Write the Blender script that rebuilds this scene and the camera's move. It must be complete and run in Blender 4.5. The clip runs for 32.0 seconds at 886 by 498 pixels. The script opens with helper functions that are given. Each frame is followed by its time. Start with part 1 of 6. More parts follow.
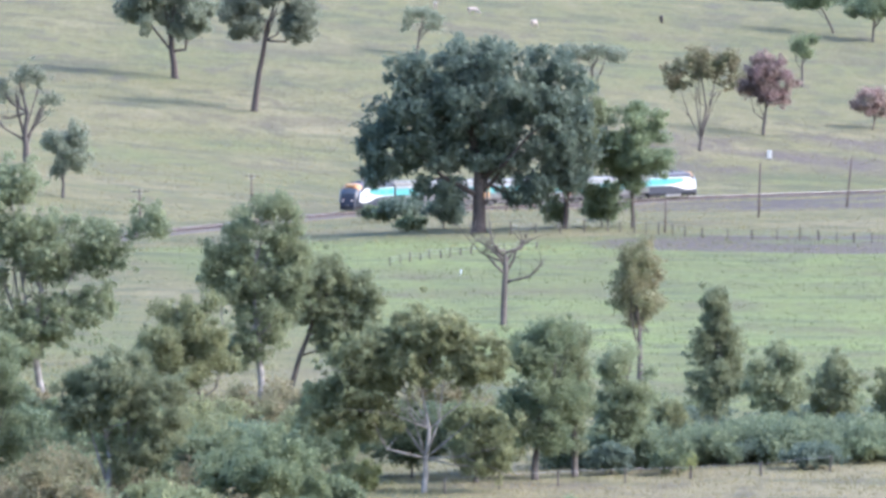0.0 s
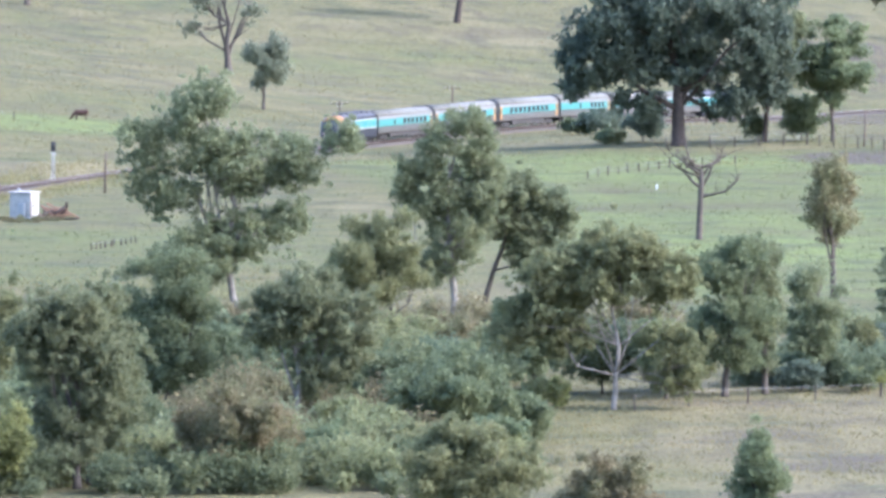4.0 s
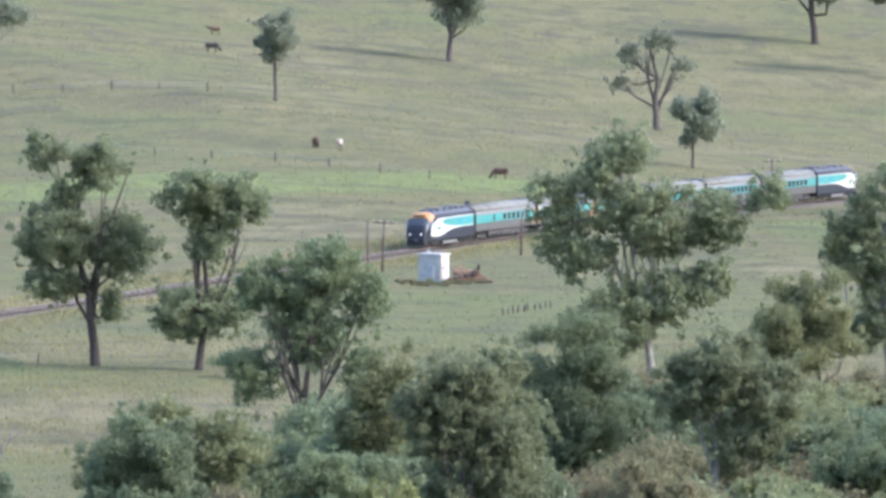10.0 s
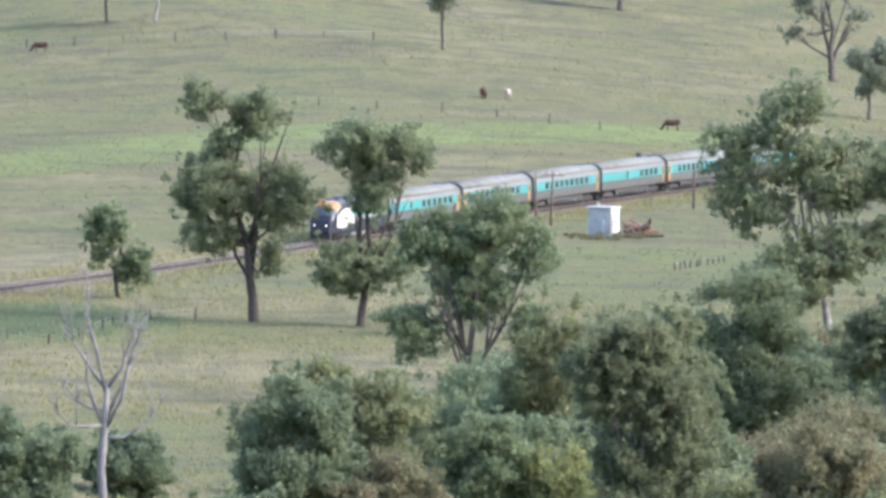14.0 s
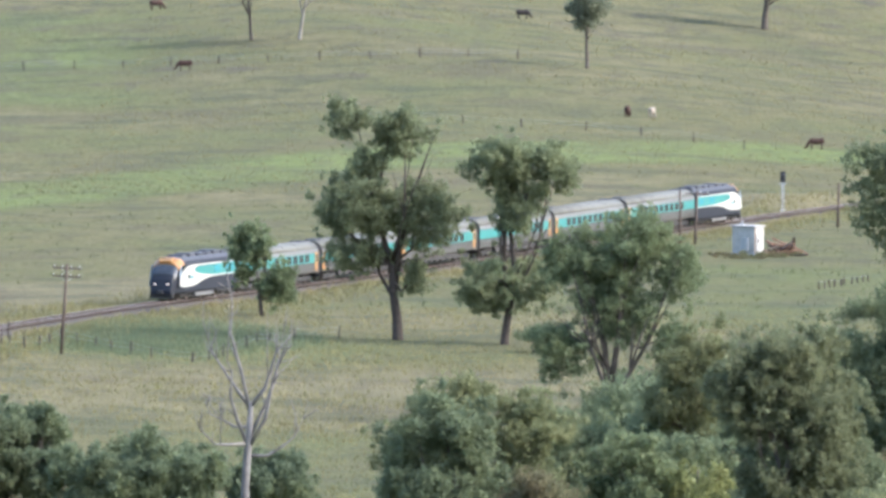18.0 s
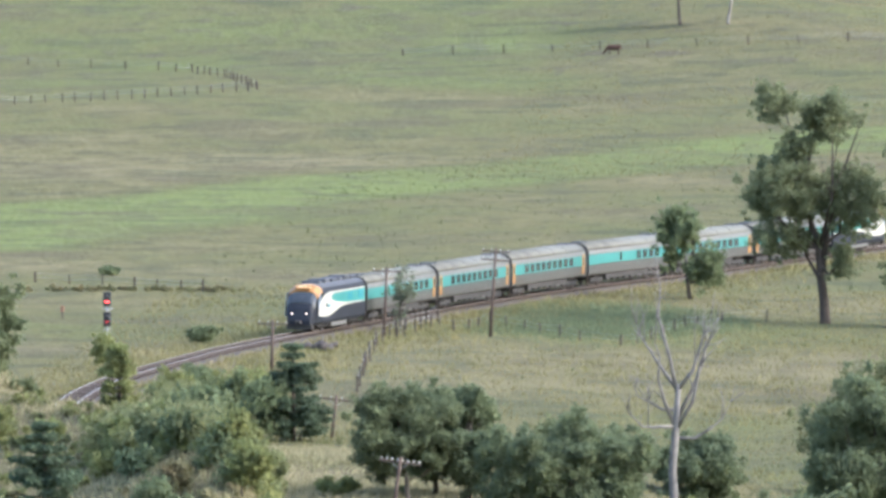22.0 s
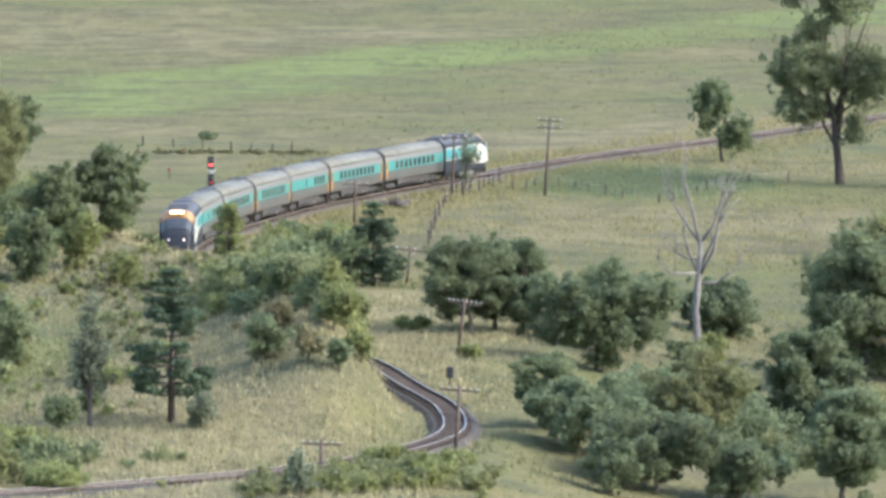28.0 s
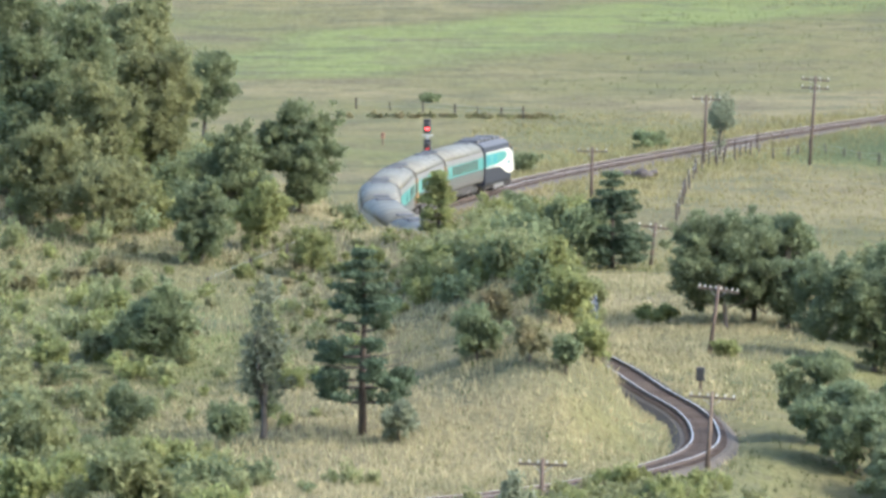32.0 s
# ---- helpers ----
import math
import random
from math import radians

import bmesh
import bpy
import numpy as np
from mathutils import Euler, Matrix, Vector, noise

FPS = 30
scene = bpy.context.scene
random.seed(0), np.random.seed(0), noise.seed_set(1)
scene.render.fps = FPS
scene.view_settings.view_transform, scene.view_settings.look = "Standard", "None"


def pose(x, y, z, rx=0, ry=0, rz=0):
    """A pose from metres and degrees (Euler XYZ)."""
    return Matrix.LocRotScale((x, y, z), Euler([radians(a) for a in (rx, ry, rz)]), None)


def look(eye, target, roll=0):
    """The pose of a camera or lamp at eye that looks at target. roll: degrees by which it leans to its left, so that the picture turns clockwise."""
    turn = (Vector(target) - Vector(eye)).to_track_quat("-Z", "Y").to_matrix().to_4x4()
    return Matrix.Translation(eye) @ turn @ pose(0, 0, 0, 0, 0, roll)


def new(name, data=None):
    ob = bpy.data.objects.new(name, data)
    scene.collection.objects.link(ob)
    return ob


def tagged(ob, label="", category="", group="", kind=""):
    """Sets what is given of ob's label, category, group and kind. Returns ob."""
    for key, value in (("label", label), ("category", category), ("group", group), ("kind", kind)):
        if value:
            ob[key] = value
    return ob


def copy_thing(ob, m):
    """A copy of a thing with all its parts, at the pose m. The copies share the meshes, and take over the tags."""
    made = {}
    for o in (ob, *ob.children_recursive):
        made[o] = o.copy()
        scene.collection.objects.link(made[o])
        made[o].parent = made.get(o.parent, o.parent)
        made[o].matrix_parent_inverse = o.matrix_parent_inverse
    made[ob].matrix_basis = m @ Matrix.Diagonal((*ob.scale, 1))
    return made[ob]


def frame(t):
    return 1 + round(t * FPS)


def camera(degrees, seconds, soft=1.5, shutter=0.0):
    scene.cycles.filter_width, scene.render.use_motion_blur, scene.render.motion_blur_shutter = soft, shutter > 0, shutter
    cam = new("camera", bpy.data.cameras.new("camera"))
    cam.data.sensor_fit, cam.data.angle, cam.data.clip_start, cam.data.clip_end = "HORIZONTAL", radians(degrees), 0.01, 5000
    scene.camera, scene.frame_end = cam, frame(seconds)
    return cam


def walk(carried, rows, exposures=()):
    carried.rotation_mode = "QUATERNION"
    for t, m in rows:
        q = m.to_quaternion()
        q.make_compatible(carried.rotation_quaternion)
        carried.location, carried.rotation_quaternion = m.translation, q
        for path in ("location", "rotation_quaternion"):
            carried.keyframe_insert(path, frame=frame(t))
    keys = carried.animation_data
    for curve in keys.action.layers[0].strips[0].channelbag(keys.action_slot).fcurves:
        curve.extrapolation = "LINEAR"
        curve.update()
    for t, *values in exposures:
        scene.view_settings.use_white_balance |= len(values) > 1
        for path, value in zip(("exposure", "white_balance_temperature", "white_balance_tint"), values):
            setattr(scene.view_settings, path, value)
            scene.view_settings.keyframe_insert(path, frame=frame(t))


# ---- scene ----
cam = camera(4.8533, 32.0, soft=3.2)
walk(cam, [
    (0.0, look((-8.037, -97.569, 58.434), (106.723, 1295.612, -4.881), 0.044)),
    (0.5, look((-7.589, -97.594, 58.673), (100.452, 1291.815, -7.851), 0.129)),
    (1.0, look((-7.375, -97.599, 58.902), (97.311, 1287.757, -10.677), 0.178)),
    (1.5, look((-7.199, -97.607, 59.012), (94.672, 1283.656, -11.918), 0.143)),
    (2.0, look((-7.006, -97.617, 59.079), (91.830, 1279.566, -12.582), 0.121)),
    (2.5, look((-6.634, -97.638, 59.180), (86.670, 1275.631, -13.679), 0.083)),
    (3.0, look((-6.242, -97.659, 59.274), (81.278, 1271.691, -14.674), 0.200)),
    (3.5, look((-6.051, -97.669, 59.315), (78.528, 1267.570, -14.976), 0.188)),
    (5.5, look((-6.278, -97.659, 59.230), (79.372, 1234.724, -12.119), -0.068)),
    (6.0, look((-6.499, -97.668, 58.759), (81.611, 1226.378, -5.757), -0.036)),
    (6.5, look((-6.611, -97.697, 57.945), (82.423, 1218.124, 4.810), -0.117)),
    (7.0, look((-5.429, -97.778, 57.731), (67.238, 1210.862, 7.794), -0.132)),
    (7.5, look((-4.794, -97.792, 58.209), (58.984, 1203.100, 2.218), -0.033)),
    (8.0, look((-4.076, -96.768, 59.330), (50.232, 1192.565, -11.686), -0.083)),
    (8.5, look((-3.399, -85.300, 58.760), (47.172, 1183.942, -12.065), -0.058)),
    (9.0, look((-2.468, -66.867, 57.419), (43.500, 1178.588, -6.257), -0.061)),
    (9.5, look((-1.283, -48.426, 56.352), (31.036, 1171.671, -2.906), 0.000)),
    (10.0, look((-0.561, -29.960, 55.437), (21.823, 1164.566, -1.842), -0.093)),
    (10.5, look((-0.144, -11.486, 54.545), (14.523, 1157.368, -0.935), -0.030)),
    (11.0, look((-0.009, -0.999, 54.047), (9.752, 1144.441, 0.013), -0.001)),
    (11.5, look((-0.000, -0.083, 54.004), (6.423, 1129.982, 1.247), 0.014)),
    (12.0, look((0.000, 0.000, 54.000), (4.058, 1119.993, 1.035), 0.137)),
    (12.5, look((0.000, 0.000, 54.000), (2.411, 1109.997, -1.659), 0.033)),
    (13.0, look((0.000, 0.000, 54.000), (2.606, 1099.997, -3.204), 0.048)),
    (13.5, look((0.000, 0.000, 54.000), (3.037, 1091.662, -3.458), 0.038)),
    (15.5, look((0.000, 0.000, 54.000), (-2.286, 1058.331, 0.255), 0.040)),
    (16.0, look((0.000, 0.000, 54.000), (-4.814, 1049.989, 1.430), 0.052)),
    (16.5, look((0.000, 0.000, 54.000), (-7.471, 1041.640, 2.518), 0.010)),
    (17.0, look((0.000, 0.000, 54.000), (-9.437, 1033.290, 2.943), 0.038)),
    (17.5, look((0.000, 0.000, 54.000), (-10.553, 1024.946, 2.782), 0.016)),
    (18.0, look((0.000, 0.000, 54.000), (-11.557, 1016.601, 2.449), 0.063)),
    (18.5, look((0.000, 0.000, 54.000), (-12.949, 1008.250, 2.688), 0.036)),
    (19.0, look((0.000, 0.000, 54.000), (-15.060, 999.887, 3.122), -0.000)),
    (19.5, look((0.000, 0.000, 54.000), (-26.044, 989.657, 3.273), -0.075)),
    (20.0, look((0.000, 0.000, 54.000), (-38.228, 979.254, 3.395), -0.074)),
    (20.5, look((0.000, 0.000, 54.000), (-44.744, 968.967, 3.838), -0.011)),
    (21.0, look((0.000, 0.000, 54.000), (-47.578, 962.604, 4.216), -0.014)),
    (21.5, look((0.000, 0.000, 54.000), (-49.203, 964.700, 3.722), -0.014)),
    (22.0, look((0.236, -4.488, 54.235), (-50.743, 966.086, 3.415), -0.020)),
    (22.5, look((1.154, -21.436, 55.195), (-51.433, 955.011, 0.753), -0.040)),
    (23.0, look((2.167, -39.878, 56.248), (-51.213, 942.487, 0.875), -0.024)),
    (23.5, look((3.216, -58.318, 57.299), (-51.334, 930.939, 1.345), -0.014)),
    (24.0, look((4.289, -76.755, 58.389), (-51.373, 919.390, 1.425), 0.000)),
    (24.5, look((5.350, -94.689, 59.509), (-51.322, 908.351, 1.149), 0.002)),
    (26.5, look((7.972, -136.519, 62.250), (-50.541, 865.514, 1.698), 0.003)),
    (27.0, look((8.034, -137.499, 62.573), (-49.911, 854.246, 0.739), 0.021)),
    (27.5, look((8.057, -137.459, 63.168), (-49.013, 836.247, -1.776), 0.019)),
    (28.0, look((7.666, -129.485, 62.651), (-48.511, 819.423, -0.746), 0.017)),
    (28.5, look((6.657, -112.547, 61.600), (-48.063, 812.574, -0.869), 0.055)),
    (29.0, look((6.041, -94.590, 60.427), (-51.506, 806.491, -0.799), -0.013)),
    (29.5, look((5.531, -76.124, 59.184), (-58.173, 800.670, -0.523), -0.021)),
    (30.0, look((4.575, -57.687, 57.904), (-63.037, 794.931, 0.203), 0.002)),
    (30.5, look((3.260, -39.272, 56.701), (-65.523, 789.343, -0.288), 0.007)),
    (31.0, look((1.747, -20.877, 55.442), (-65.589, 783.961, -0.165), 0.054)),
    (31.5, look((0.750, -8.947, 54.619), (-64.688, 772.145, 0.561), 0.078)),
    (32.0, look((0.540, -6.462, 54.447), (-63.018, 754.767, 1.757), 0.072)),
], exposures=[(0.0, 2.10, 5010, 21), (6.0, 2.06, 5040, 21), (7.0, 1.85, 5130, 21), (8.0, 2.14, 5060, 19), (9.2, 1.89, 5120, 18), (11.0, 1.75, 5220, 17), (13.0, 1.90, 5270, 17), (16.0, 1.74, 5340, 15), (19.0, 1.70, 5420, 13), (27.0, 1.72, 5540, 10.5), (32.0, 1.88, 5620, 10)])

# ---- light ----
SUN_FROM = Vector((0.76, -0.17, 0.60)).normalized()
world = bpy.data.worlds.new("sky")
scene.world = world
world.use_nodes = True
sky = world.node_tree.nodes.new("ShaderNodeTexSky")
sky.sky_type, sky.sun_disc = "NISHITA", False
sky.sun_elevation = math.asin(SUN_FROM.z)
sky.sun_rotation = math.atan2(SUN_FROM.x, SUN_FROM.y)
sky.dust_density, sky.air_density = 4.0, 1.3
back = world.node_tree.nodes["Background"]
back.inputs["Strength"].default_value = 0.15
world.node_tree.links.new(sky.outputs["Color"], back.inputs["Color"])
sun = new("sun", bpy.data.lights.new("sun", "SUN"))
sun.data.energy, sun.data.angle, sun.data.color = 1.0, radians(3.0), (1.0, 0.92, 0.80)
sun.rotation_mode = "QUATERNION"
sun.rotation_quaternion = SUN_FROM.to_track_quat("Z", "Y")


# ---- materials ----
def material(name, a, b=None, size=1.0, rough=0.7, metal=0.0, bump=0.0, fine=8.0, spread=0.0, island=0.0, stain=0.0):
    """Two colours mixed by noise of that size (metres), a finer grain over it, stains, and a change from piece to piece."""
    m = bpy.data.materials.new(name)
    m.use_nodes = True
    n, l = m.node_tree.nodes, m.node_tree.links
    shade = n["Principled BSDF"]
    shade.inputs["Roughness"].default_value, shade.inputs["Metallic"].default_value = rough, metal
    shade.inputs["Specular IOR Level"].default_value = 0.12 if rough >= 0.8 else 0.3 if rough >= 0.6 else 0.5
    place = n.new("ShaderNodeTexCoord")
    def noise_node(scale, detail=4.0):
        t = n.new("ShaderNodeTexNoise")
        t.inputs["Scale"].default_value, t.inputs["Detail"].default_value = scale, detail
        l.new(place.outputs["Object"], t.inputs["Vector"])
        return t.outputs["Fac"]
    def mix(kind, fac, c1, c2):
        x = n.new("ShaderNodeMix")
        x.data_type, x.blend_type = "RGBA", kind
        for k, v in ((0, fac), (6, c1), (7, c2)):
            if isinstance(v, (int, float)):
                x.inputs[k].default_value = v
            elif isinstance(v, tuple):
                x.inputs[k].default_value = (*v, 1)
            else:
                l.new(v, x.inputs[k])
        return x.outputs[2]
    def span(v, lo, hi, to_lo=0.0, to_hi=1.0):
        r = n.new("ShaderNodeMapRange")
        for k, q in enumerate((lo, hi, to_lo, to_hi), 1):
            r.inputs[k].default_value = q
        l.new(v, r.inputs[0])
        return r.outputs[0]
    colour = mix("MIX", span(noise_node(1 / size), 0.35, 0.65), a, b or tuple(0.8 * v for v in a))
    grain = noise_node(fine / size, 6.0)
    g = n.new("ShaderNodeCombineColor")
    level = span(grain, 0.25, 0.75, 0.82, 1.18)
    for k in range(3):
        l.new(level, g.inputs[k])
    colour = mix("MULTIPLY", 1.0, colour, g.outputs[0])
    if stain:
        colour = mix("MIX", span(noise_node(0.45 / size, 3.0), 0.52, 0.72, 0, stain), colour, tuple(0.35 * v for v in a))
    for amount, outlet in ((spread, "object"), (island, "island")):
        if amount:
            src = n.new("ShaderNodeObjectInfo").outputs["Random"] if outlet == "object" else n.new("ShaderNodeNewGeometry").outputs["Random Per Island"]
            hs = n.new("ShaderNodeHueSaturation")
            l.new(span(src, 0, 1, 1 - amount, 1 + amount), hs.inputs["Value"])
            l.new(span(src, 0, 1, 0.5 - 0.04 * amount, 0.5 + 0.04 * amount), hs.inputs["Hue"])
            l.new(colour, hs.inputs["Color"])
            colour = hs.outputs[0]
    l.new(colour, shade.inputs["Base Color"])
    if bump:
        bp = n.new("ShaderNodeBump")
        bp.inputs["Strength"].default_value, bp.inputs["Distance"].default_value = bump, 0.02 * size
        l.new(grain, bp.inputs["Height"])
        l.new(bp.outputs[0], shade.inputs["Normal"])
    return m


def leafy(name, a, b, gloss=0.7, through_light=0.3, size=2.5, sheen=0.03):
    """Foliage: two greens by noise, a change from leaf to leaf and tree to tree, some light passing through."""
    m = material(name, a, b, size=size, rough=gloss, fine=3.0, spread=0.12, island=0.12)
    n, l = m.node_tree.nodes, m.node_tree.links
    shade = n["Principled BSDF"]
    shade.inputs["Specular IOR Level"].default_value = 0.1
    shade.inputs["Sheen Weight"].default_value, shade.inputs["Sheen Roughness"].default_value = sheen, 0.6
    clear = n.new("ShaderNodeBsdfTranslucent")
    l.new(shade.inputs["Base Color"].links[0].from_socket, clear.inputs["Color"])
    both = n.new("ShaderNodeMixShader")
    both.inputs[0].default_value = through_light
    l.new(shade.outputs[0], both.inputs[1])
    l.new(clear.outputs[0], both.inputs[2])
    l.new(both.outputs[0], n["Material Output"].inputs["Surface"])
    return m


def glowing(name, colour, strength):
    m = bpy.data.materials.new(name)
    m.use_nodes = True
    s = m.node_tree.nodes["Principled BSDF"]
    s.inputs["Base Color"].default_value = (*colour, 1)
    s.inputs["Emission Color"].default_value = (*colour, 1)
    s.inputs["Emission Strength"].default_value = strength
    return m


# leaf tones lifted above true foliage: a veil of haze put into colour
LEAF_GUM = leafy("gum_leaves", (0.190, 0.215, 0.118), (0.240, 0.256, 0.132), through_light=0.55)
LEAF_OLIVE = leafy("olive_leaves", (0.202, 0.218, 0.106), (0.255, 0.260, 0.122), through_light=0.55)
LEAF_DARK = leafy("dark_leaves", (0.160, 0.194, 0.104), (0.206, 0.232, 0.116), through_light=0.55)
LEAF_DEEP = leafy("deep_green_leaves", (0.152, 0.184, 0.106), (0.196, 0.226, 0.118), through_light=0.55)
LEAF_FIG = leafy("fig_leaves", (0.124, 0.156, 0.112), (0.158, 0.188, 0.126), through_light=0.55)
LEAF_GREY = leafy("grey_leaves", (0.190, 0.212, 0.140), (0.225, 0.240, 0.155), through_light=0.5)
LEAF_BROWN = leafy("brown_leaves", (0.242, 0.203, 0.110), (0.195, 0.203, 0.102), through_light=0.5)
LEAF_RED = leafy("reddish_leaves", (0.298, 0.204, 0.171), (0.248, 0.197, 0.152), through_light=0.5)
LEAF_BUSH = leafy("bush_leaves", (0.205, 0.226, 0.090), (0.268, 0.278, 0.108), through_light=0.55)
LEAF_NEEDLE = leafy("pine_needles", (0.080, 0.112, 0.066), (0.106, 0.138, 0.078), through_light=0.4, sheen=0.06)
GRASS = leafy("grass_blades", (0.246, 0.208, 0.102), (0.183, 0.170, 0.072), through_light=0.35, size=9.0)
GRASS_PALE = leafy("pale_straw_blades", (0.370, 0.325, 0.190), (0.290, 0.262, 0.145), through_light=0.4, size=9.0)
GRASS_GREEN = leafy("green_blades", (0.106, 0.122, 0.049), (0.146, 0.150, 0.063), through_light=0.35, size=7.0)
BARK_PALE = material("pale_bark", (0.29, 0.265, 0.225), (0.18, 0.16, 0.13), size=0.8, rough=0.85, bump=0.4, stain=0.4)
BARK_GREY = material("grey_bark", (0.12, 0.102, 0.082), (0.078, 0.067, 0.055), size=0.6, rough=0.9, bump=0.6)
BARK_DARK = material("dark_bark", (0.085, 0.068, 0.055), (0.058, 0.048, 0.04), size=0.5, rough=0.9, bump=0.6)
DEAD_WOOD = material("weathered_dead_wood", (0.25, 0.23, 0.205), (0.17, 0.155, 0.14), size=0.7, rough=0.85, bump=0.5)
POLE_WOOD = material("pole_wood", (0.095, 0.072, 0.058), (0.13, 0.10, 0.08), size=0.5, rough=0.85, bump=0.5, spread=0.15)
POST_WOOD = material("post_wood", (0.105, 0.088, 0.07), (0.075, 0.063, 0.052), size=0.3, rough=0.9, bump=0.5, spread=0.2)
BALLAST = material("ballast_stone", (0.070, 0.061, 0.051), (0.096, 0.084, 0.070), size=0.5, rough=0.9, bump=1.0, fine=5, stain=0.25)
SLEEPER = material("sleeper_wood", (0.062, 0.047, 0.038), (0.09, 0.07, 0.057), size=0.4, rough=0.9, bump=0.5, spread=0.2)
RAIL_SIDE = material("rusty_rail", (0.10, 0.078, 0.062), (0.078, 0.062, 0.052), size=0.5, rough=0.8, bump=0.3)
RAIL_TOP = material("bright_railhead", (0.50, 0.49, 0.48), (0.44, 0.43, 0.42), size=0.6, rough=0.35, metal=0.6)
NAVY = material("navy_paint", (0.014, 0.016, 0.022), (0.02, 0.022, 0.03), size=1.5, rough=0.6, stain=0.15)
WHITE = material("white_paint", (0.46, 0.445, 0.385), (0.40, 0.39, 0.345), size=1.0, rough=0.4)
TEAL = material("turquoise_paint", (0.054, 0.228, 0.208), (0.056, 0.204, 0.190), size=2.0, rough=0.35)
TEAL_DEEP = material("deep_turquoise_louvre", (0.05, 0.25, 0.29), (0.04, 0.21, 0.25), size=0.4, rough=0.45)
ORANGE = material("orange_paint", (0.36, 0.185, 0.055), (0.31, 0.155, 0.045), size=1.0, rough=0.4)
STEEL = material("dull_stainless_side", (0.098, 0.092, 0.083), (0.084, 0.079, 0.072), size=1.2, rough=0.45, metal=0.35, stain=0.2)
STEEL_LIGHT = material("light_stainless", (0.200, 0.196, 0.188), (0.176, 0.172, 0.164), size=1.2, rough=0.42, metal=0.3)
ROOF = material("pale_roof_steel", (0.160, 0.155, 0.124), (0.130, 0.126, 0.102), size=1.6, rough=0.65, metal=0.0, stain=0.3)
ROOF_DARK = material("dark_roof_paint", (0.055, 0.058, 0.065), (0.08, 0.08, 0.085), size=1.0, rough=0.6)
UNDER = material("dark_underframe", (0.045, 0.043, 0.04), (0.07, 0.065, 0.06), size=0.8, rough=0.8, bump=0.3)
WHEEL = material("wheel_steel", (0.16, 0.13, 0.11), (0.10, 0.085, 0.075), size=0.3, rough=0.6, metal=0.4)
GLASS_DARK = material("dark_window_glass", (0.035, 0.04, 0.045), (0.05, 0.055, 0.06), size=1.5, rough=0.12)
LAMP_WARM = glowing("warm_headlight", (1.0, 0.80, 0.48), 2.4)
LAMP_DIM = glowing("small_marker_light", (1.0, 0.78, 0.6), 0.7)
SKY_PAINT = material("pale_blue_paint", (0.30, 0.38, 0.46), (0.26, 0.33, 0.41), size=0.8, rough=0.4)
LAMP_RED_DIM = glowing("dim_red_signal_light", (0.6, 0.05, 0.05), 0.3)
LAMP_RED = glowing("red_signal_light", (1.0, 0.06, 0.05), 3.0)
BLACK = material("black_signal_paint", (0.03, 0.03, 0.03), (0.045, 0.045, 0.045), size=0.3, rough=0.6)
GALV = material("galvanised_steel", (0.42, 0.43, 0.43), (0.34, 0.35, 0.35), size=0.4, rough=0.5, metal=0.4)
HUT_PAINT = material("hut_white_paint", (0.46, 0.445, 0.40), (0.36, 0.35, 0.315), size=0.8, rough=0.6, stain=0.15)
RUST = material("rusty_scrap", (0.30, 0.17, 0.11), (0.20, 0.13, 0.09), size=0.4, rough=0.85, bump=0.5, spread=0.2)
ROCK = material("dark_rock", (0.07, 0.06, 0.055), (0.10, 0.088, 0.08), size=0.5, rough=0.9, bump=0.8, spread=0.2)
HIDE_BROWN = material("brown_hide", (0.055, 0.034, 0.028), (0.075, 0.045, 0.034), size=0.5, rough=0.8)
HIDE_BLACK = material("black_hide", (0.03, 0.026, 0.025), (0.045, 0.038, 0.035), size=0.5, rough=0.8)
HIDE_PALE = material("cream_hide", (0.33, 0.29, 0.23), (0.27, 0.23, 0.18), size=0.5, rough=0.8)
HIDE_TAN = material("tan_hide", (0.19, 0.135, 0.085), (0.15, 0.105, 0.07), size=0.5, rough=0.8)
FEATHER = material("white_feathers", (0.8, 0.8, 0.78), (0.7, 0.7, 0.68), size=0.1, rough=0.8)


# ---- mesh helpers ----
def solid(name, verts, faces, mat, smooth=False):
    me = bpy.data.meshes.new(name)
    me.from_pydata([tuple(map(float, v)) for v in verts], [], faces)
    me.materials.append(mat)
    if smooth:
        me.polygons.foreach_set("use_smooth", [True] * len(me.polygons))
    return me


def cards(name, pieces, mat):
    """A mesh of loose pieces from an array (n, corners, 3)."""
    k, c = pieces.shape[:2]
    me = bpy.data.meshes.new(name)
    me.vertices.add(c * k)
    me.loops.add(c * k)
    me.polygons.add(k)
    me.vertices.foreach_set("co", np.asarray(pieces, np.float32).ravel())
    me.loops.foreach_set("vertex_index", np.arange(c * k, dtype=np.int32))
    me.polygons.foreach_set("loop_start", np.arange(0, c * k, c, dtype=np.int32))
    me.materials.append(mat)
    me.update(calc_edges=True)
    return me


def part(name, mesh, parent, label="", m=None):
    ob = new(name, mesh)
    ob.parent = parent
    if m is not None:
        ob.matrix_local = m
    return tagged(ob, label)


def holder(name, label, category, m=None, group="", kind=""):
    ob = new(name)
    ob.empty_display_size = 0.3
    if m is not None:
        ob.matrix_basis = m
    return tagged(ob, label, category, group, kind)


